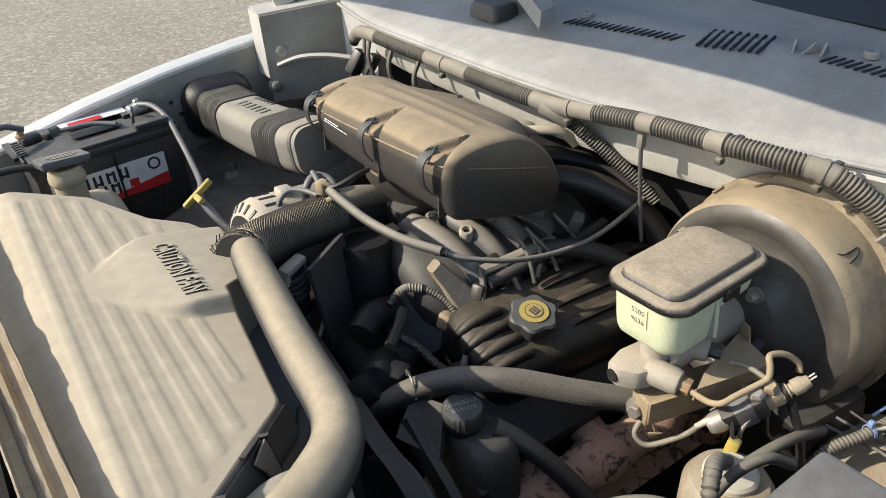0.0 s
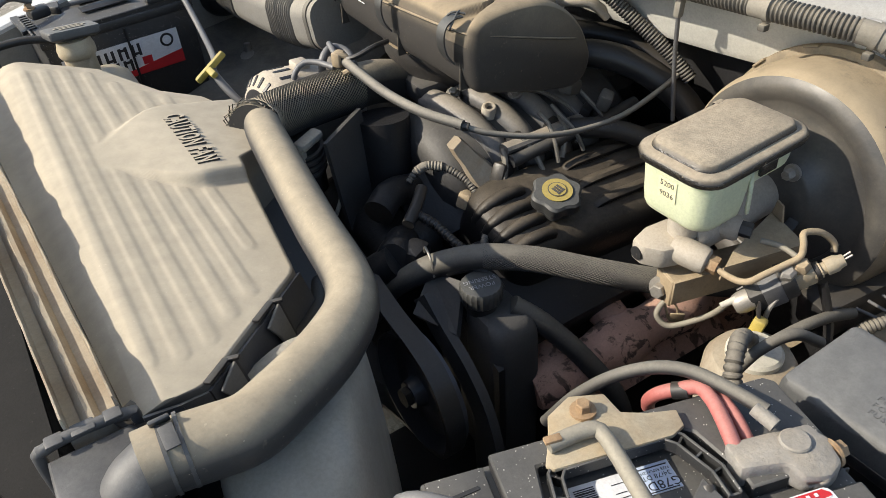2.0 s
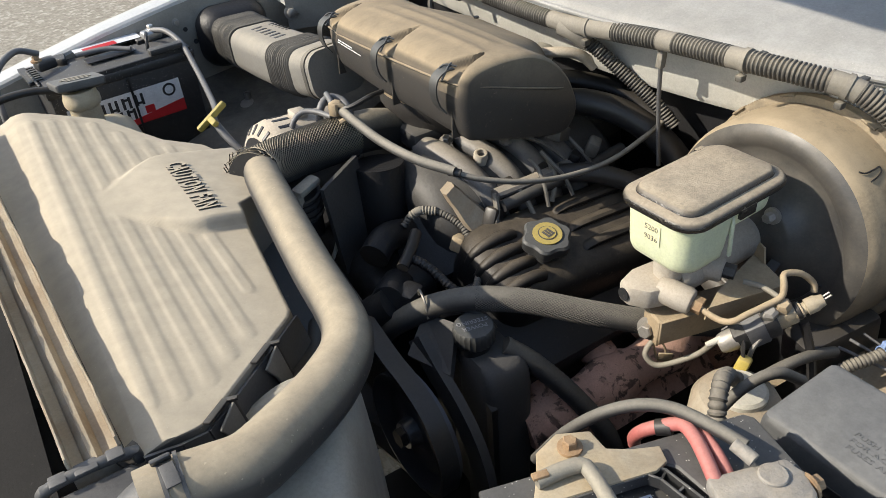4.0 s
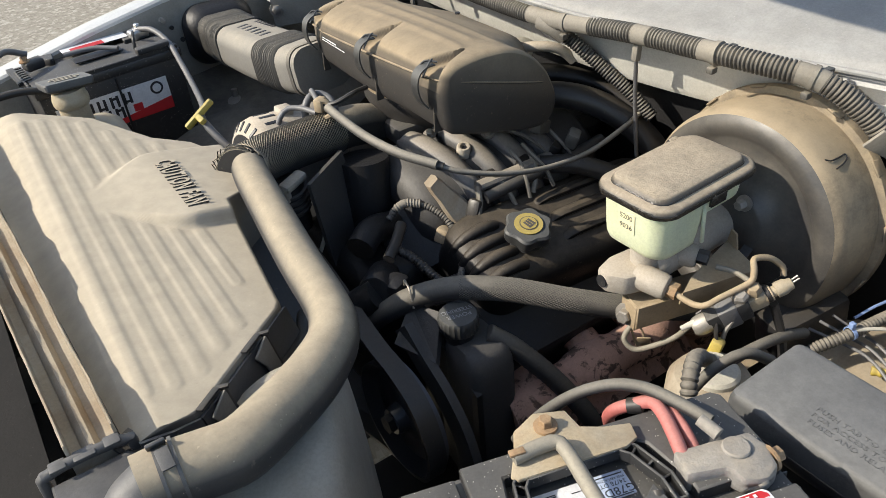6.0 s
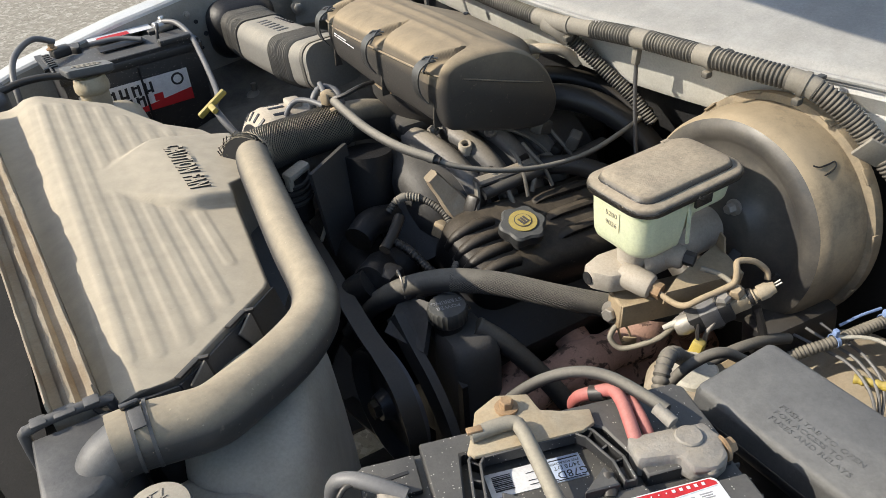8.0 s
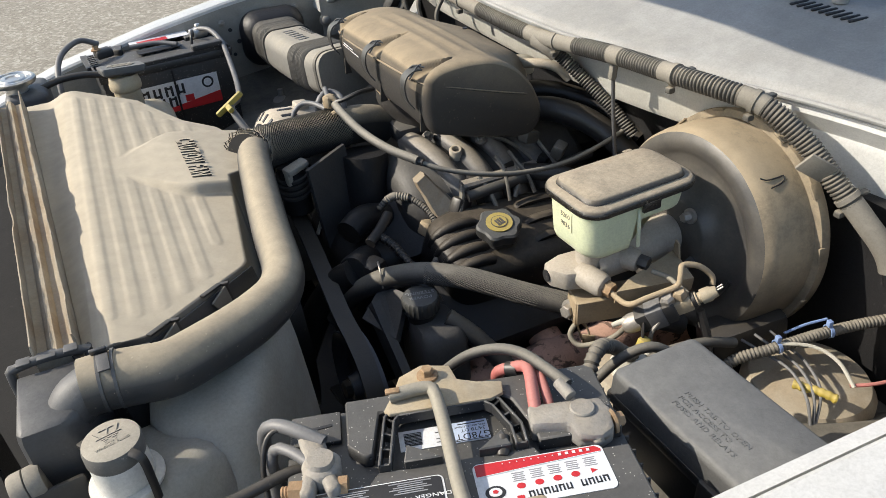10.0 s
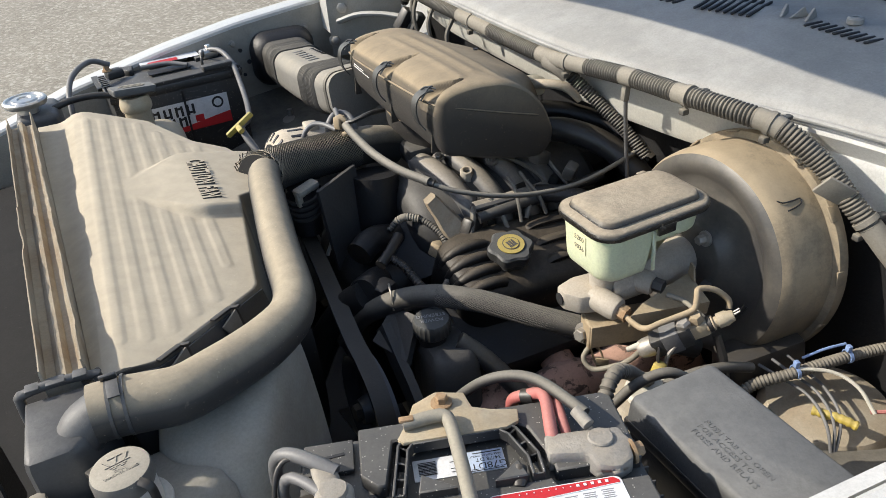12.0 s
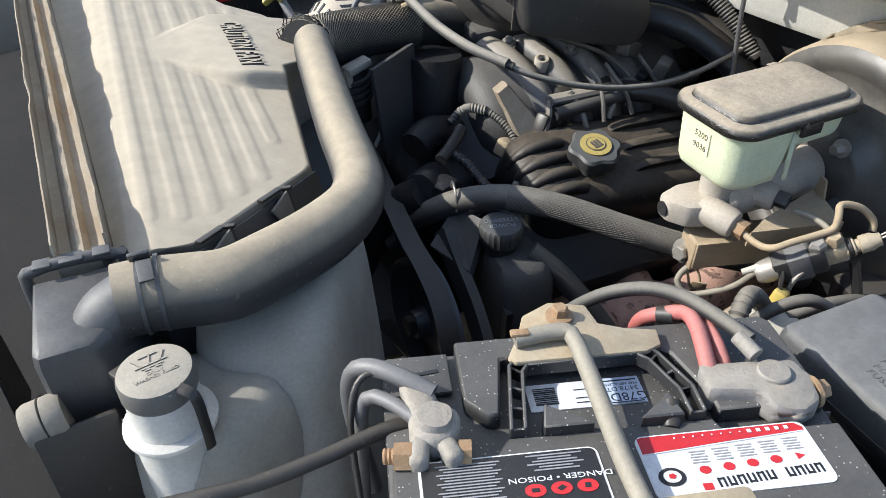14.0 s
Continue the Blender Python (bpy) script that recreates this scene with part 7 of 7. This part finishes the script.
part("tag", rbox((0.034, 0.004, 0.026), pose(0.7356, 0.2759, 1.0834, 20, 30, -32), 0.0012), M_TAPE, harness, "tan tag", True)
branch = part("branch", tube([(0.672, 0.715, 1.108), (0.69, 0.70, 1.09), (0.712, 0.665, 1.058), (0.735, 0.625, 1.022), (0.75, 0.595, 0.99)], corrugated(0.0098, 0.0046, 0.20), 16, 0.0012), M_HOSE, harness, "black corrugated branch", True)
part("branch_tape", tube([(0.667, 0.735, 1.112), (0.673, 0.714, 1.107), (0.684, 0.703, 1.095)], 0.0125, 16), M_TAPE, harness, "grey tape at the branch", True)
part("drop_wire", tube([(0.691, 0.577, 1.118), (0.694, 0.580, 1.10), (0.70, 0.583, 1.05), (0.705, 0.582, 1.0), (0.71, 0.58, 0.95)], 0.0028, 10), M_CABLE, harness, "hanging wire", True)
part("drop_plug", rbox((0.01, 0.01, 0.022), pose(0.6915, 0.578, 1.105, 0, 5, 0), 0.003), M_TAPE, harness, "", True)
for k, (y, d) in enumerate(((1.24, 0.06), (1.22, 0.08), (1.14, 0.07), (1.05, 0.06))):
    part("drop_wire", tube([(0.664, y, 1.105), (0.655 - 0.004 * k, y - 0.012, 1.07), (0.66, y - 0.03, 1.03 - d * 0.4), (0.67, y - 0.04, 1.0 - d)], 0.004, 8), M_LOOM, harness, "", True)
part("relay_plug", rbox((0.028, 0.022, 0.05), pose(0.645, 1.245, 1.06, 25, 20, 20), 0.004), M_BLACKC, harness, "black connector on the bulkhead", True)
part("relay_plug", rbox((0.02, 0.02, 0.045), pose(0.662, 1.225, 1.055, 25, 20, 10), 0.004), M_BLACK, harness, "", True)
part("warning_tag", slab((0.772, 0.195, 1.005), (0.79, 0.188, 1.012), (0.80, 0.17, 0.985), (0.778, 0.178, 0.975), 0.001), M_LABELW, harness, "small white and maroon tag", True)
part("tag_print", slab((0.7745, 0.1935, 1.0045), (0.789, 0.1865, 1.0095), (0.797, 0.172, 0.986), (0.7795, 0.1795, 0.978), 0.0018), material("maroon_print", (0.16, 0.04, 0.04), 0.5), harness, "", True)

# ---- cowl details ----
def cowl_z(x, y):
    top = [(0, 0.0), (0.004, 0.008), (0.012, 0.012), (0.06, 0.024), (0.12, 0.036), (0.17, 0.05), (0.20, 0.056), (0.235, 0.05), (0.27, 0.052), (0.36, 0.066), (0.42, 0.07)]
    return 1.133 + along(top, x - lip_x(y))


cv = bpy.data.objects["cowl_cover"]
for n, (a, b), (c, d), size, turn in ((17, (0.815, 0.845), (0.845, 0.665), (0.024, 0.0045, 0.003), -20), (8, (0.864, 0.632), (0.886, 0.556), (0.058, 0.0042, 0.004), 14), (9, (0.895, 0.475), (0.905, 0.395), (0.024, 0.0045, 0.003), -20)):
    for i in range(n):
        x, y = lerp(a, c, i / (n - 1)), lerp(b, d, i / (n - 1))
        part("vent_slot", rbox(size, pose(x, y, cowl_z(x, y) + 0.0005, 0, -6, turn), 0.001, 1), M_INK, cv, "dark vent slot", True)
for x, y in ((0.835, 0.83), (0.925, 0.44)):
    part("screw_boss", spin([(0.010, 0), (0.010, 0.006), (0.008, 0.008), (0.004, 0.008), (0.004, 0.003)], pose(x, y, cowl_z(x, y)), 18), M_COWL, cv, "", True)
for x, y, turn in ((0.892, 0.520, 20), (0.898, 0.500, -30), (0.902, 0.486, 10)):
    part("vent_fin", prism([(-0.012, 0), (0.012, 0), (0.004, 0.014)], -0.002, 0.002, pose(x, y, cowl_z(x, y)) @ pose(0, 0, 0, 90, 0, turn), 0.0006, 1), M_COWL, cv, "", True)
part("edge_bead", tube([(lip_x(y) - 0.002, y, 1.134) for y in (lerp(0.12, 1.46, i / 40) for i in range(41))], 0.0035, 8, 0.01), M_COWL, cv, "rolled front edge", True)
wiper = thing("windshield_wiper", "black wiper arm and pivot cover on the cowl", "wiper", Matrix.Translation((0.83, 0.95, 1.19)))
part("pivot_cover", loft([[(0.775 + x * k, 0.985 + y * k, 1.168 + z) for x, y in rounded(0.055, 0.075, 0.010)] for z, k in ((0.0, 1.0), (0.018, 0.94), (0.024, 0.8))]), M_BLACK, wiper, "black pivot cover", True)
part("arm", loft([[(0.775 + a * 0.9 + u, 0.865 + a * 2.0 + v * 1.0, 1.186 + z + a * 0.25) for u, v, z in ((-0.024, -0.010, 0), (0.024, 0.006, 0), (0.018, 0.004, 0.024), (-0.018, -0.008, 0.024))] for a in (-0.012, 0.0, 0.05, 0.12)]), M_COWL, wiper, "pale grey arm", True)
wiper2 = thing("windshield_wiper", "black rubber wiper blade on the windshield", "wiper", Matrix.Translation((1.08, 0.6, 1.25)))
part("blade", tube([(1.05, 0.98, 1.235), (1.06, 0.75, 1.25), (1.06, 0.52, 1.252), (1.05, 0.30, 1.245)], 0.008, 8, 0.02), M_BLACKC, wiper2, "", True)
part("arm", tube([(1.03, 0.22, 1.22), (1.045, 0.40, 1.245), (1.06, 0.6, 1.262)], 0.009, 8, 0.02, flat=0.5), M_BLACK, wiper2, "", True)
# passenger corner: side panel with bolts
corner = thing("cowl_side_panel", "dusty white cowl side panel with large bolts", "body panel", Matrix.Translation((0.62, 1.45, 0.9)))
# the panel's shade is in its darker colour; flange and post stay white
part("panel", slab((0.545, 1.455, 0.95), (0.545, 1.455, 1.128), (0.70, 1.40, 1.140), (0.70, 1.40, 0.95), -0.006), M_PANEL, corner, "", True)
part("flange", slab((0.545, 1.453, 1.128), (0.70, 1.398, 1.140), (0.705, 1.45, 1.146), (0.55, 1.51, 1.134), 0.004), M_WHITE, corner, "", True)
part("post", slab((0.545, 1.51, 1.0), (0.545, 1.455, 1.0), (0.545, 1.455, 1.128), (0.545, 1.51, 1.134), -0.005), M_WHITE, corner, "", True)
part("hinge", rbox((0.10, 0.022, 0.05), pose(0.63, 1.46, 1.17, 0, -20, -18), 0.004), M_FIREWALL, corner, "hood hinge arm", True)
part("bulkhead_side", slab((0.735, 1.325, 0.99), (0.735, 1.325, 1.125), (0.702, 1.400, 1.138), (0.702, 1.400, 0.97), 0.006), M_WHITE_CLEAN, corner, "bright white bulkhead edge", True)
part("lower_shelf", tube([(0.56, 1.43, 1.03), (0.60, 1.40, 1.045), (0.65, 1.36, 1.045), (0.70, 1.31, 1.035)], 0.012, 10, flat=0.5), M_WHITE, corner, "pressed shelf edge", True)
for p, r in (((0.575, 1.443, 1.055), 0.012), ((0.553, 1.448, 0.985), 0.010)):
    part("bolt", bolt(axis_to(p, (-0.3, -1, 0.1)), r, 0.010, 1.5), M_STEEL, corner, "large bolt with washer", True)
for x, dz, r in ((0.50, -0.05, 0.006), (0.52, -0.12, 0.009), (0.33, -0.035, 0.005), (0.28, -0.03, 0.005)):
    y = along(EDGE_Y, x)
    part("bolt", bolt(axis_to((x, y - 0.004, along(EDGE_Z, x) + dz), (0, -1, 0.05)), r, 0.006, 1.5), M_STEEL, body, "zinc bolt", True)
for x, dz, r in ((0.345, -0.055, 0.0045), (0.36, -0.085, 0.005), (0.325, -0.075, 0.004), (0.375, -0.12, 0.005), (0.31, -0.05, 0.0035), (0.385, -0.05, 0.004), (0.47, -0.045, 0.003), (0.345, -0.11, 0.004), (0.51, -0.09, 0.004)):
    y = along(EDGE_Y, x)
    part("hole", spin([(r, 0), (r, 0.0015)], axis_to((x, y - 0.0055, along(EDGE_Z, x) + dz), (0, -1, 0)), 14), M_INK, body, "dark hole", True)
# wheelhouse dome below the intake
part("wheelhouse", loft([[(0.42 + 0.24 * k * math.cos(a), 1.36 + 0.21 * k * math.sin(a), z) for a in (2 * math.pi * i / 40 for i in range(40))] for z, k in ((0.55, 1.25), (0.70, 1.12), (0.78, 0.95), (0.82, 0.75), (0.838, 0.5), (0.845, 0.2))]), M_WHEELHOUSE, body, "dusty grey wheelhouse top", True)
part("wheelhouse", loft([[(0.70 + 0.24 * k * math.cos(a), 0.13 + 0.17 * k * math.sin(a), z) for a in (2 * math.pi * i / 40 for i in range(40))] for z, k in ((0.5, 1.2), (0.66, 1.1), (0.76, 0.9), (0.80, 0.6), (0.805, 0.2))]), M_WHEELHOUSE, body, "", True)
part("stud", spin([(0.03, 0.84), (0.03, 0.848), (0.012, 0.852), (0.006, 0.853), (0.006, 0.868), (0.0005, 0.868)], pose(0.41, 1.40, 0), 20), M_STEEL, body, "zinc stud", True)

# ---- driver side rear: servo, loom and small bits ----
servo = thing("cruise_servo", "dusty tan round canister with wires across it", "canister", Matrix.Translation((0.715, 0.205, 0.78)))
part("can", spin([(0.072, 0.78), (0.075, 0.80), (0.074, 0.835), (0.066, 0.848), (0.03, 0.858), (0.0005, 0.86)], pose(0.715, 0.205, 0), 48), M_TANRAIL, servo, "", True)
part("bracket", rbox((0.06, 0.05, 0.02), pose(0.715, 0.205, 0.772), 0.004), M_DARK, servo, "", True)
part("foot", rbox((0.03, 0.03, 0.3), pose(0.715, 0.205, 0.62), 0.004), M_DARK, servo, "", True)
for k in range(3):
    part("wire", tube([(0.66 + 0.02 * k, 0.262, 0.885), (0.665 + 0.02 * k, 0.235, 0.885 - 0.004 * k), (0.672 + 0.012 * k, 0.20, 0.882), (0.662 + 0.01 * k, 0.165, 0.872), (0.65, 0.14, 0.84)], 0.0018, 8), M_CABLE, servo, "", True)
part("yellow_boot", tube([(0.668, 0.19, 0.872), (0.682, 0.165, 0.874), (0.69, 0.15, 0.872)], lambda s, w: 0.005 + 0.0006 * math.sin(s * 900), 12, 0.002), M_YELLOW, servo, "yellow taped connector", True)
side_loom = thing("side_loom", "corrugated loom with pale blue zip ties", "wiring", Matrix.Translation((0.68, 0.23, 0.89)))
SL = [(0.60, 0.245, 0.865), (0.63, 0.24, 0.885), (0.665, 0.225, 0.897), (0.71, 0.215, 0.903), (0.76, 0.205, 0.905), (0.80, 0.19, 0.91)]
part("loom", tube(SL, corrugated(0.0068, 0.0042, 0.18), 14, 0.0014), M_LOOM, side_loom, "", True)
part("white_wire", tube([(0.672, 0.222, 0.905), (0.70, 0.20, 0.905), (0.712, 0.175, 0.897), (0.712, 0.15, 0.88)], 0.0022, 8), M_WHITEPL, side_loom, "white wire", True)
part("red_wire", tube([(0.712, 0.155, 0.878), (0.73, 0.14, 0.885), (0.77, 0.125, 0.89), (0.82, 0.10, 0.89)], 0.0022, 8), M_RED, side_loom, "red wire", True)
part("blue_wire", tube([(0.69, 0.232, 0.905), (0.715, 0.226, 0.912), (0.74, 0.220, 0.914)], 0.0016, 8), M_BLUE, side_loom, "blue wire", True)
for p, d in (((0.673, 0.2235, 0.899), (1, -0.2, 0.15)), ((0.735, 0.2105, 0.905), (1, -0.2, 0.05))):
    tie = part("zip_tie", spin([(0.0071, -0.002), (0.0082, -0.002), (0.0082, 0.002), (0.0071, 0.002), (0.0071, -0.002)], axis_to(p, d), 20, caps=False), M_BLUE, side_loom, "pale blue zip tie", True)
    part("zip_head", rbox((0.0055, 0.006, 0.008), pose(p[0] - 0.002, p[1], p[2] + 0.0118, 0, 0, -12), 0.001), M_BLUE, tie, "", True)
bulk = thing("bulkhead_plug", "black bulkhead connector block in the shade", "connector", Matrix.Translation((0.68, 0.30, 0.86)))
part("block", rbox((0.10, 0.045, 0.05), pose(0.685, 0.285, 0.868, 0, -10, -12), 0.008), M_BLACKC, bulk, "", True)
part("foot", rbox((0.02, 0.02, 0.3), pose(0.685, 0.285, 0.70), 0.003), M_DARK, bulk, "", True)
dome = thing("relay_canister", "tan dusty round canister with a white cap", "canister", Matrix.Translation((0.50, 0.25, 0.85)))
part("can", spin([(0.045, 0.80), (0.047, 0.83), (0.045, 0.885), (0.038, 0.897), (0.027, 0.90)], pose(0.512, 0.272, 0), 36), M_TANRAIL, dome, "", True)
part("cap", spin([(0.027, 0.895), (0.027, 0.905), (0.024, 0.908), (0.0005, 0.909)], pose(0.512, 0.272, 0), 30), M_WHITEPL, dome, "white cap", True)
part("foot", rbox((0.03, 0.03, 0.38), pose(0.512, 0.272, 0.62), 0.003), M_DARK, dome, "", True)
clus = thing("plug_and_loom", "yellow plug on a striped corrugated loom", "wiring", Matrix.Translation((0.5, 0.26, 0.95)))
part("yellow_plug", rbox((0.013, 0.013, 0.026), pose(0.537, 0.291, 0.905, 10, 10, 20), 0.003), M_YELLOW, clus, "yellow plug", True)
part("loom", tube([(0.53, 0.288, 0.895), (0.50, 0.275, 0.925), (0.47, 0.262, 0.958), (0.445, 0.25, 0.975), (0.425, 0.236, 0.965), (0.418, 0.222, 0.935)], corrugated(0.0082, 0.0058, 0.22), 14, 0.0019), M_LOOM, clus, "black striped loom", True)
part("tape", tube([(0.53, 0.27, 0.905), (0.56, 0.262, 0.915), (0.60, 0.258, 0.91), (0.64, 0.255, 0.895)], 0.006, 12), M_HOSE, clus, "tan taped branch", True)
part("hose", tube([(0.44, 0.25, 0.93), (0.47, 0.245, 0.955), (0.50, 0.235, 0.965), (0.53, 0.225, 0.945)], 0.0055, 12), M_HOSE, clus, "grey hose", True)
for k in range(4):
    part("wire", tube([(0.537, 0.291, 0.915), (0.542 + 0.002 * k, 0.298 + 0.003 * k, 0.932), (0.548 + 0.004 * k, 0.31 + 0.004 * k, 0.93), (0.55, 0.318 + 0.004 * k, 0.92)], 0.0016, 6), M_BLACKC, clus, "", True)
part("tube", tube([(0.548, 0.292, 0.90), (0.552, 0.292, 0.925), (0.57, 0.288, 0.945), (0.59, 0.282, 0.952)], 0.0026, 8), M_STEEL, clus, "thin steel tube", True)
part("drop_wire", tube([(0.60, 0.275, 0.945), (0.605, 0.262, 0.91), (0.60, 0.25, 0.88), (0.595, 0.24, 0.85)], 0.005, 8), M_BLACKC, clus, "", True)
part("clip", slab((0.575, 0.29, 0.86), (0.60, 0.282, 0.872), (0.605, 0.272, 0.865), (0.58, 0.28, 0.853), 0.003), M_TANSTEEL, clus, "tan steel clip", True)
# frame rail and steering parts low in the bay
low = thing("frame_rail", "dark dusty chassis rail low in the bay", "chassis", Matrix.Translation((0.3, 0.3, 0.4)))
part("rail", rbox((1.1, 0.08, 0.14), pose(0.30, 0.28, 0.52), 0.01), M_DARK, low, "", True)
part("rail", rbox((1.1, 0.08, 0.14), pose(0.30, 1.25, 0.52), 0.01), M_DARK, low, "", True)
part("steering_shaft", tube([(0.62, 0.30, 0.80), (0.50, 0.32, 0.70), (0.36, 0.34, 0.60)], 0.014, 12), M_DARK, low, "", True)
# grille side: dark ducts and wires ahead of the radiator
nosew = thing("condenser_wires", "dark wires and brackets ahead of the radiator", "wiring", Matrix.Translation((-0.15, 0.7, 0.8)))
part("panel", slab((-0.34, 0.22, 0.84), (-0.085, 0.22, 0.85), (-0.110, 1.36, 0.85), (-0.34, 1.36, 0.84), 0.006), M_MATTE, nosew, "", True)
for k in range(4):
    part("wire", tube([(-0.13 - 0.01 * k, 0.95, 1.0 - 0.02 * k), (-0.14, 0.80, 1.01 - 0.015 * k), (-0.135 - 0.008 * k, 0.62, 0.98), (-0.15, 0.48, 0.96 - 0.02 * k), (-0.14, 0.36, 0.90)], 0.004, 8), M_LOOM, nosew, "", True)
for y in (0.72, 0.62):
    part("tie", rbox((0.012, 0.008, 0.02), pose(-0.14, y, 0.99), 0.002), M_BLUE, nosew, "pale blue tie", True)
part("stay", slab((-0.125, 0.44, 0.86), (-0.118, 0.44, 1.05), (-0.118, 0.47, 1.05), (-0.125, 0.50, 0.86), 0.003), M_DARK, nosew, "", True)
